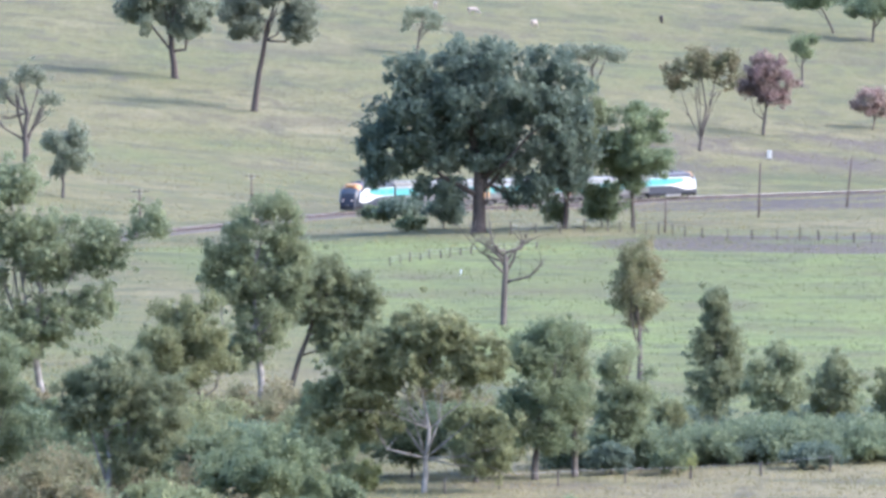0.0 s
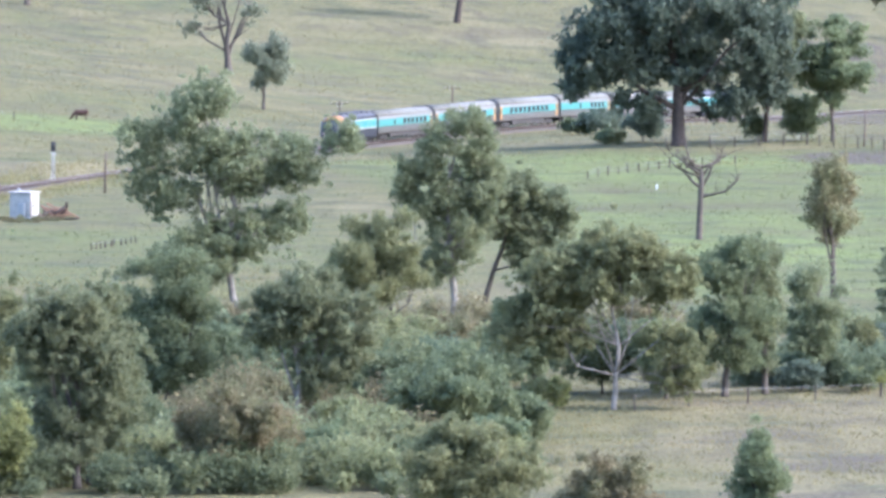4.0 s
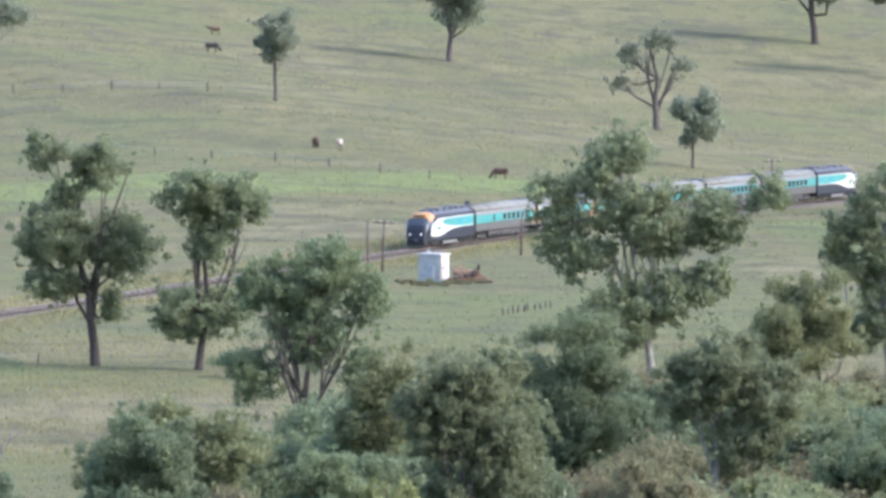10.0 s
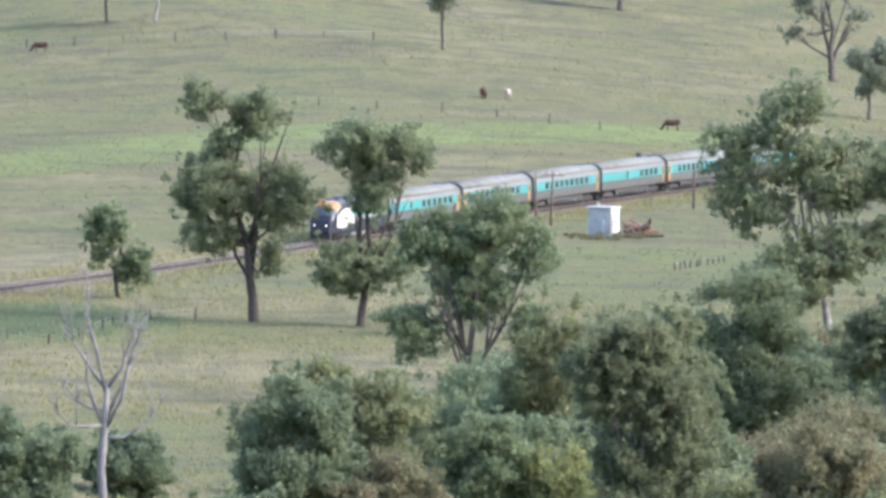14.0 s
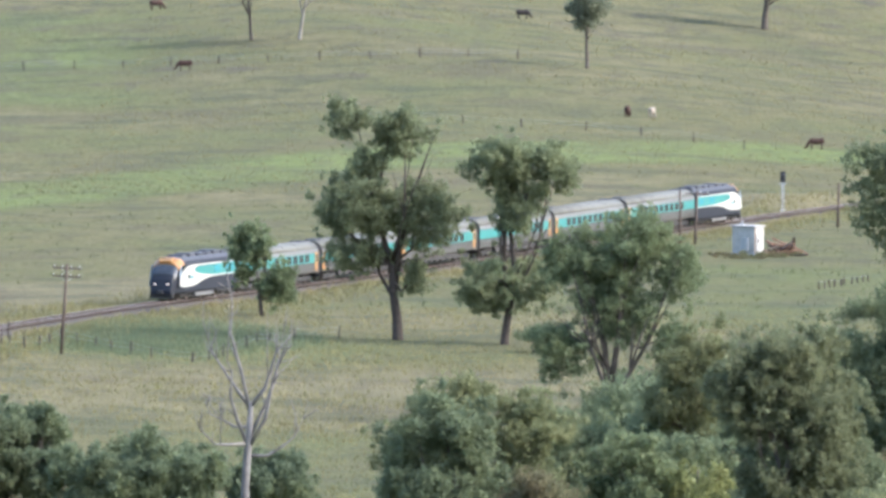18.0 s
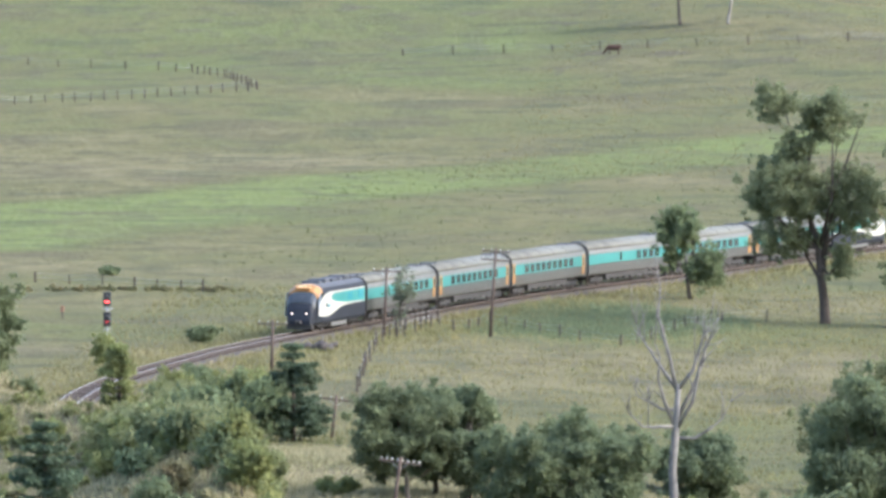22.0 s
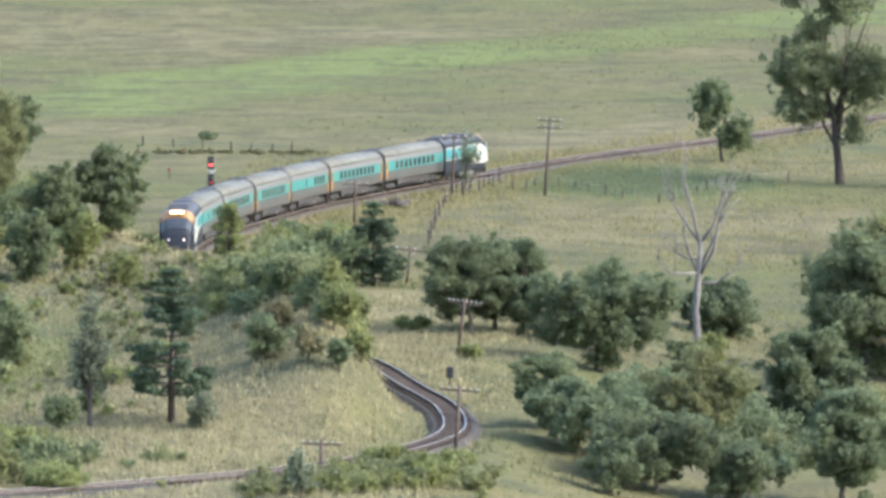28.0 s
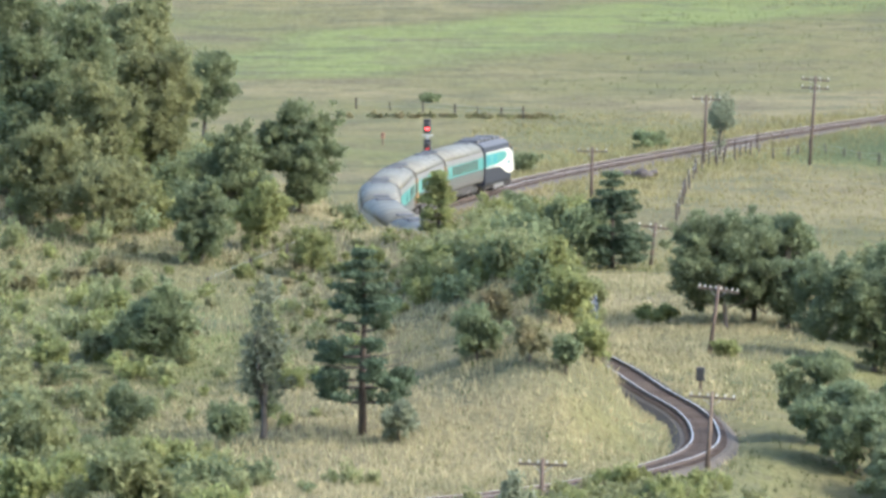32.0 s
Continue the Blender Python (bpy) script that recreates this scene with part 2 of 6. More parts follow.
def box(x0, x1, y0, y1, z0, z1, bevel=0.0):
    """Corners and faces of a box, its upright and top edges chamfered."""
    b = bevel
    if not b:
        v = [(x, y, z) for z in (z0, z1) for x, y in ((x0, y0), (x1, y0), (x1, y1), (x0, y1))]
        return v, [(3, 2, 1, 0), (4, 5, 6, 7)] + [(i, (i + 1) % 4, 4 + (i + 1) % 4, 4 + i) for i in range(4)]
    ring = lambda e: [(x0 + e, y0), (x1 - e, y0), (x1, y0 + e), (x1, y1 - e), (x1 - e, y1), (x0 + e, y1), (x0, y1 - e), (x0, y0 + e)]
    v = [(x, y, z0) for x, y in ring(b)] + [(x, y, z1 - b) for x, y in ring(b)]
    v += [(min(max(x, x0 + b), x1 - b), min(max(y, y0 + b), y1 - b), z1) for x, y in ring(b)]
    f = [tuple(range(7, -1, -1)), tuple(range(16, 24))]
    for k in (0, 8):
        f += [(k + i, k + (i + 1) % 8, k + 8 + (i + 1) % 8, k + 8 + i) for i in range(8)]
    return v, f


def merge(*pieces):
    v, f = [], []
    for pv, pf in pieces:
        k = len(v)
        v += list(pv)
        f += [tuple(i + k for i in q) for q in pf]
    return v, f


def tube(path, radii, sides=7):
    """A round limb along the path, tapering by the radii."""
    path = [Vector(p) for p in path]
    v, f = [], []
    for i, p in enumerate(path):
        d = (path[min(i + 1, len(path) - 1)] - path[max(i - 1, 0)]).normalized()
        a = d.cross(Vector((0.3, 1, 0.1)) if abs(d.y) < 0.9 else Vector((1, 0, 0))).normalized()
        b = d.cross(a)
        for k in range(sides):
            q = 2 * math.pi * k / sides
            v.append(p + radii[i] * (math.cos(q) * a + math.sin(q) * b))
    for i in range(len(path) - 1):
        for k in range(sides):
            f.append((i * sides + k, i * sides + (k + 1) % sides, (i + 1) * sides + (k + 1) % sides, (i + 1) * sides + k))
    f += [tuple(range(sides - 1, -1, -1)), tuple(range((len(path) - 1) * sides, len(path) * sides))]
    return v, f


def disc(y, r, thick, sides=14):
    """A wheel standing in the y-z plane, its axle along x."""
    v = [(x, r * math.cos(2 * math.pi * k / sides), r * math.sin(2 * math.pi * k / sides)) for x in (-thick / 2, thick / 2) for k in range(sides)]
    v = [(x, a + y, b) for x, a, b in v]
    f = [tuple(range(sides)), tuple(range(2 * sides - 1, sides - 1, -1))]
    return v, f + [(k, sides + k, sides + (k + 1) % sides, (k + 1) % sides) for k in range(sides)]

# ---- plan: track line and lie of the land ----
def ramp(a, b, v):
    """0 at a, 1 at b, smooth between (a may lie above b)."""
    q = np.clip((np.asarray(v, float) - a) / (b - a), 0, 1)
    return q * q * (3 - 2 * q)


def soft(v, w):
    """Rises like v for v > 0, with a soft bend of width w."""
    v = np.asarray(v, float)
    return np.where(v > 8 * w, v, w * np.log1p(np.exp(np.clip(v / w, -40, 8))))


# the line from the far right, towards the viewer, behind the spur and round the near bend
TRACK_POINTS = [(299, 1610.5, -6.7), (229.2, 1555.8, -6.6), (161.3, 1506, -6.5), (142.9, 1463, -5.7), (99.3, 1346.4, -1.9), (72.3, 1285, -1.4),
                (25.5, 1146, 0.1), (-23, 997, 0.4), (-41.6, 934, 1.1), (-60.0, 842, 2.3), (-63.8, 795, 3.4), (-65.2, 762, 4.2), (-64.8, 728, 4.9),
                (-62.4, 697, 5.4), (-56.8, 664, 5.7), (-48.3, 640, 5.0), (-41.8, 623.8, 4.0), (-38.5, 609.5, 3.7), (-35.3, 595.5, 3.5), (-33.9, 585, 3.4),
                (-33.5, 575.5, 3.3), (-34.6, 566, 3.3), (-38.8, 553.5, 3.2), (-43.6, 545, 3.2), (-56, 531.5, 3.2), (-80, 511, 3.2), (-125, 478, 3.2)]


def bent(points, step=1.0):
    """A smooth line through the points, a place every step metres."""
    p = np.array(points, float)
    p = np.vstack([2 * p[0] - p[1], p, 2 * p[-1] - p[-2]])
    out = []
    for i in range(1, len(p) - 2):
        t = np.linspace(0, 1, 60, endpoint=False)[:, None]
        d = [np.linalg.norm(p[i + k + 1] - p[i + k]) ** 0.5 for k in (-1, 0, 1)]
        m1 = (p[i] - p[i - 1]) / d[0] - (p[i + 1] - p[i - 1]) / (d[0] + d[1]) + (p[i + 1] - p[i]) / d[1]
        m2 = (p[i + 1] - p[i]) / d[1] - (p[i + 2] - p[i]) / (d[1] + d[2]) + (p[i + 2] - p[i + 1]) / d[2]
        m1, m2 = m1 * d[1], m2 * d[1]
        out.append((2 * t**3 - 3 * t**2 + 1) * p[i] + (t**3 - 2 * t**2 + t) * m1 + (3 * t**2 - 2 * t**3) * p[i + 1] + (t**3 - t**2) * m2)
    out = np.vstack(out + [p[-2:-1]])
    s = np.concatenate([[0], np.cumsum(np.linalg.norm(np.diff(out, axis=0), axis=1))])
    q = np.arange(0, s[-1], step)
    return np.stack([np.interp(q, s, out[:, k]) for k in range(3)], 1)


TRACK = bent(TRACK_POINTS)


def waves(x, y, size, seed):
    """Cheap rolling relief of about -1 to 1."""
    a, b = x / size + seed * 1.7, y / size + seed * 2.9
    return (np.sin(a + 1.3 * np.sin(b * 0.8 + seed)) + np.sin(b * 1.1 + 1.1 * np.sin(a * 0.9 - seed)) + np.sin(0.7 * (a + b) + seed)) / 3


def track_near(x, y):
    """Distance to the track's middle line and its height there."""
    x, y = np.asarray(x, float), np.asarray(y, float)
    best, h = np.full(x.shape, 1e9), np.zeros(x.shape)
    for px, py, pz in TRACK[::3]:
        d = (x - px) ** 2 + (y - py) ** 2
        nearer = d < best
        best, h = np.where(nearer, d, best), np.where(nearer, pz, h)
    return np.sqrt(best), h


def open_land(x, y):
    x, y = np.asarray(x, float), np.asarray(y, float)
    foot = np.interp(x, [-60, 40, 72, 110, 160, 230, 320], [1250, 1210, 1300, 1360, 1490, 1570, 1640])
    steep = np.interp(x, [-60, 40, 90], [0.035, 0.045, 0.085])
    z = steep * soft(y - foot, 35) + 0.05 * soft(y - foot - 330, 60)
    z = z + ramp(foot, foot + 150, y) * (2.3 * waves(x, y, 46, 1.0) + 0.5 * waves(x, y, 19, 5.0))
    z = z - 4.2 * ramp(95, 150, x) * ramp(1290, 1400, y)
    z = z + 0.25 * waves(x, y, 17, 2.0) + 0.12 * waves(x, y, 6, 3.0)
    # the hill's crest on the far right and a wooded hill beyond it
    z = z - ramp(138, 172, x - 0.05 * (y - 1835)) * 0.28 * (soft(y - 1838, 14) - soft(y - 2090, 40))
    # the low ground by the creek and the bank towards the near bend
    z = z - 1.6 * ramp(770, 700, y) * ramp(-35, -8, x)
    z = z + 1.3 * ramp(980, 860, y) * ramp(-10, -60, x) * ramp(740, 800, y)
    # the spur with its long grass: a ridge low at the nose, higher away from it
    ridge = np.interp(x, [-130, -115, -80, -62, -56, -50, -47, -44, -41], [720, 710, 690, 672, 652, 630, 615, 601, 588])
    crest = np.interp(x, [-150, -115, -88, -78, -62, -56, -50, -47, -44, -41, -38], [21, 17, 12, 9.6, 7.35, 7.1, 8.1, 8.5, 7.6, 5.0, 1.0])
    near = np.interp(x, [-115, -80, -60, -50, -46, -40], [160, 146, 124, 80, 54, 24])
    far = np.interp(x, [-115, -80, -62, -48, -41], [60, 40, 20, 17, 14])
    z = z + 3.0 * ramp(-12, -36, x) * ramp(770, 690, y)
    z = z + crest * ramp(-near, 0, y - ridge) * ramp(far, 0, y - ridge) * (1 + 0.06 * waves(x, y, 8, 4.0))
    # the viewer's hill
    return z + 50 * ramp(250, -60, y)


def land(x, y):
    z = open_land(x, y)
    d, h = track_near(x, y)
    # the far line runs in a shallow dip
    bank = h - 0.5 + 0.02 * np.maximum(d - 4, 0) + 0.085 * soft(d - 22, 8)
    z = np.where(np.asarray(y) > 1180, bank - soft(bank - z, 1.2), z)
    k = ramp(5.2, 2.5, d)
    return z * (1 - k) + (h - 0.62) * k

# ---- ground ----
def lines(*spans):
    out = []
    for a, b, step in spans:
        out += list(np.arange(a, b, step))
    return np.array(out + [spans[-1][1]])


def near_line(x, y, ax, ay, bx, by):
    """Distance to a straight stretch."""
    t = np.clip(((x - ax) * (bx - ax) + (y - ay) * (by - ay)) / ((bx - ax) ** 2 + (by - ay) ** 2), 0, 1)
    return np.hypot(x - ax - t * (bx - ax), y - ay - t * (by - ay))


def lushness(x, y):
    """How green the grass is: 0 dry straw, 1 fresh."""
    g = 0.30 + 0.16 * waves(x * 0.5, y, 30, 5.0) + 0.12 * waves(x, y, 8, 6.0)
    g = g + 0.55 * ramp(62, 75, x + 0.05 * (y - 1000)) * ramp(835, 870, y) * ramp(1235, 1205, y)          # paddock before the fig
    g = g + 0.12 * ramp(0, 20, x) * ramp(60, 45, x - 0.05 * (y - 1000)) * ramp(1140, 1100, y) * ramp(830, 880, y)
    strip = [(-106, 1035), (-92, 1106), (-73, 1168), (-49, 1205), (-28, 1245), (0, 1268), (30, 1288)]
    off = np.minimum.reduce([near_line(x, y, *a, *b) for a, b in zip(strip, strip[1:])]) + 4 * waves(x, y, 13, 1.5)
    g = g + 0.66 * ramp(21, 9, off)                                                                         # fresh strip across the flat
    g = g + 0.3 * ramp(-30, -70, x) * ramp(1330, 1400, y) * ramp(1560, 1500, y)
    g = g + 0.25 * ramp(930, 890, y) * ramp(860, 885, y) * ramp(10, -10, x)
    g = g - 0.35 * ramp(800, 770, y) * ramp(55, 70, x)                                                       # dry stubble on the near right
    g = g - 0.2 * ramp(870, 845, y) * ramp(760, 800, y) * ramp(20, 0, x)
    g = g + 0.25 * ramp(-42, -50, x) * ramp(750, 700, y) * waves(x, y, 7, 2.2)
    g = g - 0.35 * ramp(24, 8, near_line(x, y, 8, 1160, 30, 1182)) - 0.45 * ramp(18, 6, near_line(x, y, -50, 975, -22, 1015))     # golden patches by the line
    g = g - 0.45 * ramp(-38, -44, x) * ramp(700, 670, y)
    g = g + 0.6 * ramp(-56, -66, x) * ramp(655, 635, y)
    g = g + 0.04 * ramp(1300, 1450, y) * ramp(20, 70, x)
    return np.clip(g, 0, 1)


def bareness(x, y):
    """Bare or ploughed soil."""
    d, _ = track_near(x, y)
    b = 0.5 * ramp(4.2, 2.4, d)
    b = np.maximum(b, 1.0 * ramp(27, 21, near_line(x, y, 138, 1198, 230, 1192)) * ramp(108, 122, x))   # ploughed strip by the paddock fence
    b = np.maximum(b, 0.95 * ramp(70, 35, near_line(x, y, 165, 1440, 300, 1500)))                      # bare ground beyond the fig
    b = np.maximum(b, 0.6 * ramp(40, 20, near_line(x, y, 165, 1590, 210, 1600)))
    b = np.maximum(b, 0.3 * ramp(9, 3, near_line(x, y, -41, 628, -58, 594)))
    b = np.maximum(b, 0.45 * ramp(4, 1, near_line(x, y, 1.8, 1350, 32, 1353)))
    b = np.maximum(b, 0.30 * ramp(1300, 1400, y))                                      # brownish soil mottling that darkens the hill
    b = np.maximum(b, 0.4 * ramp(9, 2, near_line(x, y, 23, 1645, 69, 1638)))
    b = np.maximum(b, 0.42 * ramp(775, 760, y) * ramp(52, 66, x))                      # dry pinkish stubble
    return np.clip(b * (0.75 + 0.5 * waves(x, y, 5, 7.0)), 0, 1)


def make_ground():
    xs = lines((-3600, -400, 200), (-400, -150, 25), (-150, 215, 2.0), (215, 420, 8), (420, 3600, 200))
    ys = lines((-1200, 400, 80), (400, 540, 10), (540, 1000, 2.0), (1000, 1300, 2.5), (1300, 1800, 5), (1800, 2600, 40), (2600, 4600, 200))
    gx, gy = np.meshgrid(xs, ys)
    z = land(gx, gy)
    w, h = len(xs), len(ys)
    i = (np.arange(h - 1)[:, None] * w + np.arange(w - 1)[None, :]).ravel()
    faces = np.stack([i, i + 1, i + w + 1, i + w], 1).astype(np.int32)
    me = bpy.data.meshes.new("ground")
    me.vertices.add(w * h)
    me.loops.add(4 * len(faces))
    me.polygons.add(len(faces))
    me.vertices.foreach_set("co", np.stack([gx, gy, z], -1).astype(np.float32).ravel())
    me.loops.foreach_set("vertex_index", faces.ravel())
    me.polygons.foreach_set("loop_start", np.arange(0, 4 * len(faces), 4, dtype=np.int32))
    me.polygons.foreach_set("use_smooth", [True] * len(faces))
    me.update(calc_edges=True)
    for name, field in (("lush", lushness), ("bare", bareness)):
        at = me.attributes.new(name, "FLOAT", "POINT")
        at.data.foreach_set("value", field(gx, gy).astype(np.float32).ravel())
    me.materials.append(meadow())
    return tagged(new("ground", me), "rolling valley pasture of dry and green grass", "ground", kind="structure")


def meadow():
    m = bpy.data.materials.new("pasture")
    m.use_nodes = True
    n, l = m.node_tree.nodes, m.node_tree.links
    shade = n["Principled BSDF"]
    shade.inputs["Roughness"].default_value = 0.95
    shade.inputs["Specular IOR Level"].default_value = 0.1
    place = n.new("ShaderNodeTexCoord").outputs["Object"]
    def noise_node(scale, detail, stretch=(1, 1, 1)):
        mp = n.new("ShaderNodeMapping")
        mp.inputs["Scale"].default_value = stretch
        l.new(place, mp.inputs[0])
        t = n.new("ShaderNodeTexNoise")
        t.inputs["Scale"].default_value, t.inputs["Detail"].default_value = scale, detail
        l.new(mp.outputs[0], t.inputs["Vector"])
        return t.outputs["Fac"]
    def calc(op, a, b):
        x = n.new("ShaderNodeMath")
        x.operation = op
        for k, v in enumerate((a, b)):
            if isinstance(v, (int, float)):
                x.inputs[k].default_value = v
            else:
                l.new(v, x.inputs[k])
        return x.outputs[0]
    def mix(fac, c1, c2, kind="MIX"):
        x = n.new("ShaderNodeMix")
        x.data_type, x.blend_type = "RGBA", kind
        for k, v in ((0, fac), (6, c1), (7, c2)):
            if isinstance(v, (int, float)):
                x.inputs[k].default_value = v
            elif isinstance(v, tuple):
                x.inputs[k].default_value = (*v, 1)
            else:
                l.new(v, x.inputs[k])
        return x.outputs[2]
    def attr(name):
        a = n.new("ShaderNodeAttribute")
        a.attribute_name = name
        return a.outputs["Fac"]
    broad, middle, fine = noise_node(0.035, 5, (1, 0.6, 1)), noise_node(0.22, 6, (1, 0.45, 1)), noise_node(2.2, 8)
    lush = calc("ADD", attr("lush"), calc("MULTIPLY", calc("SUBTRACT", broad, 0.5), 0.7))
    lush = calc("ADD", lush, calc("MULTIPLY", calc("SUBTRACT", middle, 0.5), 0.75))
    ramp_node = n.new("ShaderNodeValToRGB")
    e = ramp_node.color_ramp.elements
    e[0].position, e[0].color = 0.0, (0.164, 0.142, 0.074, 1)
    e[1].position, e[1].color = 1.0, (0.136, 0.156, 0.053, 1)
    for at, c in ((0.3, (0.126, 0.116, 0.052, 1)), (0.6, (0.112, 0.118, 0.046, 1))):
        q = e.new(at)
        q.color = c
    l.new(lush, ramp_node.inputs[0])
    colour = mix(calc("MULTIPLY", calc("GREATER_THAN", middle, 0.56), 0.35), ramp_node.outputs[0], (0.085, 0.078, 0.05))
    streak = noise_node(0.09, 7, (0.8, 1.1, 1))
    dark = n.new("ShaderNodeMapRange")
    for k, q in enumerate((0.52, 0.66, 0.0, 0.55), 1):
        dark.inputs[k].default_value = q
    l.new(streak, dark.inputs[0])
    colour = mix(dark.outputs[0], colour, (0.062, 0.072, 0.04))
    patch = n.new("ShaderNodeMapRange")
    for k, q in enumerate((0.54, 0.68, 0.0, 0.6), 1):
        patch.inputs[k].default_value = q
    l.new(noise_node(0.055, 6, (0.9, 0.7, 1)), patch.inputs[0])
    colour = mix(patch.outputs[0], colour, (0.098, 0.087, 0.051))
    soil = mix(fine, (0.070, 0.059, 0.047), (0.112, 0.095, 0.073))
    edge = calc("ADD", attr("bare"), calc("MULTIPLY", calc("SUBTRACT", middle, 0.5), 0.9))
    edge = calc("MULTIPLY", calc("MINIMUM", calc("MAXIMUM", calc("SUBTRACT", edge, 0.3), 0), 0.4), 2.4)
    colour = mix(edge, colour, soil)
    fleck = n.new("ShaderNodeMapRange")
    for k, q in enumerate((0.3, 0.7, 0.72, 1.28), 1):
        fleck.inputs[k].default_value = q
    l.new(fine, fleck.inputs[0])
    g = n.new("ShaderNodeCombineColor")
    for k in range(3):
        l.new(fleck.outputs[0], g.inputs[k])
    colour = mix(1.0, colour, g.outputs[0], "MULTIPLY")
    l.new(colour, shade.inputs["Base Color"])
    bp = n.new("ShaderNodeBump")
    bp.inputs["Strength"].default_value, bp.inputs["Distance"].default_value = 0.9, 0.35
    l.new(calc("ADD", fine, calc("MULTIPLY", middle, 2.0)), bp.inputs["Height"])
    l.new(bp.outputs[0], shade.inputs["Normal"])
    return m


make_ground()


# ---- railway ----
def along(line, offsets):
    """A strip swept along the line; offsets are (sideways, up) of its cross-section."""
    d = np.gradient(line[:, :2], axis=0)
    d /= np.linalg.norm(d, axis=1)[:, None]
    side = np.stack([-d[:, 1], d[:, 0]], 1)
    k = len(offsets)
    v = np.zeros((len(line), k, 3))
    for j, (o, up) in enumerate(offsets):
        v[:, j, :2] = line[:, :2] + side * o
        v[:, j, 2] = line[:, 2] + up
    f = []
    for i in range(len(line) - 1):
        f += [(i * k + j, i * k + j + 1, (i + 1) * k + j + 1, (i + 1) * k + j) for j in range(k - 1)]
    return v.reshape(-1, 3), f


def make_railway():
    way = holder("railway_track", "single-line railway track on a grey ballast bed", "railway track", kind="structure")
    v, f = along(TRACK, [(2.4, -1.0), (1.9, -0.62), (1.45, -0.3), (-1.45, -0.3), (-1.9, -0.62), (-2.4, -1.0)])
    part("ballast_bed", solid("ballast_bed", v, f, BALLAST), way, "grey crushed stone ballast")
    for s in (-0.7525, 0.7525):
        v, f = along(TRACK, [(s + 0.07, -0.16), (s + 0.02, -0.14), (s + 0.02, -0.04), (s + 0.036, -0.035), (s + 0.036, -0.002),
                             (s - 0.036, -0.002), (s - 0.036, -0.035), (s - 0.02, -0.04), (s - 0.02, -0.14), (s - 0.07, -0.16)])
        rail = part("rail", solid("rail", v, f, RAIL_SIDE), way, "rusty steel rail")
        v, f = along(TRACK, [(s + 0.037, -0.012), (s + 0.034, 0.002), (s - 0.034, 0.002), (s - 0.037, -0.012)])
        part("railhead", solid("railhead", v, f, RAIL_TOP), rail, "worn shiny railhead")
    sleeper = solid("sleeper", *box(-1.2, 1.2, -0.12, 0.12, -0.33, -0.165, 0.015), SLEEPER)
    fine = bent(TRACK_POINTS, 0.62)
    far_v, far_f, near = [], [], 0
    for i in range(1, len(fine) - 1):
        d = fine[i + 1] - fine[i - 1]
        m = Matrix.Translation(fine[i] + np.array((0, 0, 0.012 * math.sin(7.1 * i)))) @ Matrix.Rotation(math.atan2(d[1], d[0]) - math.pi / 2 + 0.02 * math.sin(3.7 * i), 4, "Z")
        if fine[i][1] < 712 and near < 295:
            part("sleeper", sleeper, way, "", m)
            near += 1
        elif fine[i][1] > 560:
            bv, bf = box(-1.2, 1.2, -0.12, 0.12, -0.33, -0.165)
            k = len(far_v)
            far_v += [m @ Vector(q) for q in bv]
            far_f += [tuple(a + k for a in q) for q in bf]
    tagged(part("far_sleepers", solid("far_sleepers", far_v, far_f, SLEEPER), way, "weathered sleepers in ballast"), kind="stuff")


# ---- trees ----
def leaf_cards(rng, centres, radii, counts, size, flat=0.75, droop=0.3, low_cut=-1.0):
    """Leaf sprays around clump centres: spread through the clump, thicker towards its skin, hanging at all angles."""
    idx = np.repeat(np.arange(len(centres)), counts)
    k = len(idx)
    u = rng.normal(size=(k, 3))
    u /= np.linalg.norm(u, axis=1)[:, None]
    u[:, 2] = np.where(u[:, 2] < low_cut, -u[:, 2], u[:, 2])
    r = radii[idx] * (0.15 + 1.05 * rng.random(k) ** 0.6) * np.where(rng.random(k) < 0.12, 1.3, 1.0)
    uneven = 0.75 + 0.6 * rng.random((len(centres), 3))
    p = centres[idx] + u * r[:, None] * np.array((1, 1, flat)) * uneven[idx]
    face = 0.35 * u + np.array((0, 0, 0.12)) + 0.62 * rng.normal(size=(k, 3))
    face /= np.linalg.norm(face, axis=1)[:, None]
    a = np.cross(face, rng.normal(size=(k, 3)) + np.array((0, 0, droop * 4)))
    a /= np.linalg.norm(a, axis=1)[:, None] + 1e-9
    b = np.cross(face, a)
    ln = size * (0.65 + 0.95 * rng.random(k))[:, None]
    wd = ln * (0.32 + 0.24 * rng.random(k))[:, None]
    return np.stack([p - b * ln - a * wd * 0.7, p + a * wd * 1.1 - b * ln * 0.6, p + b * ln * 1.2], 1)


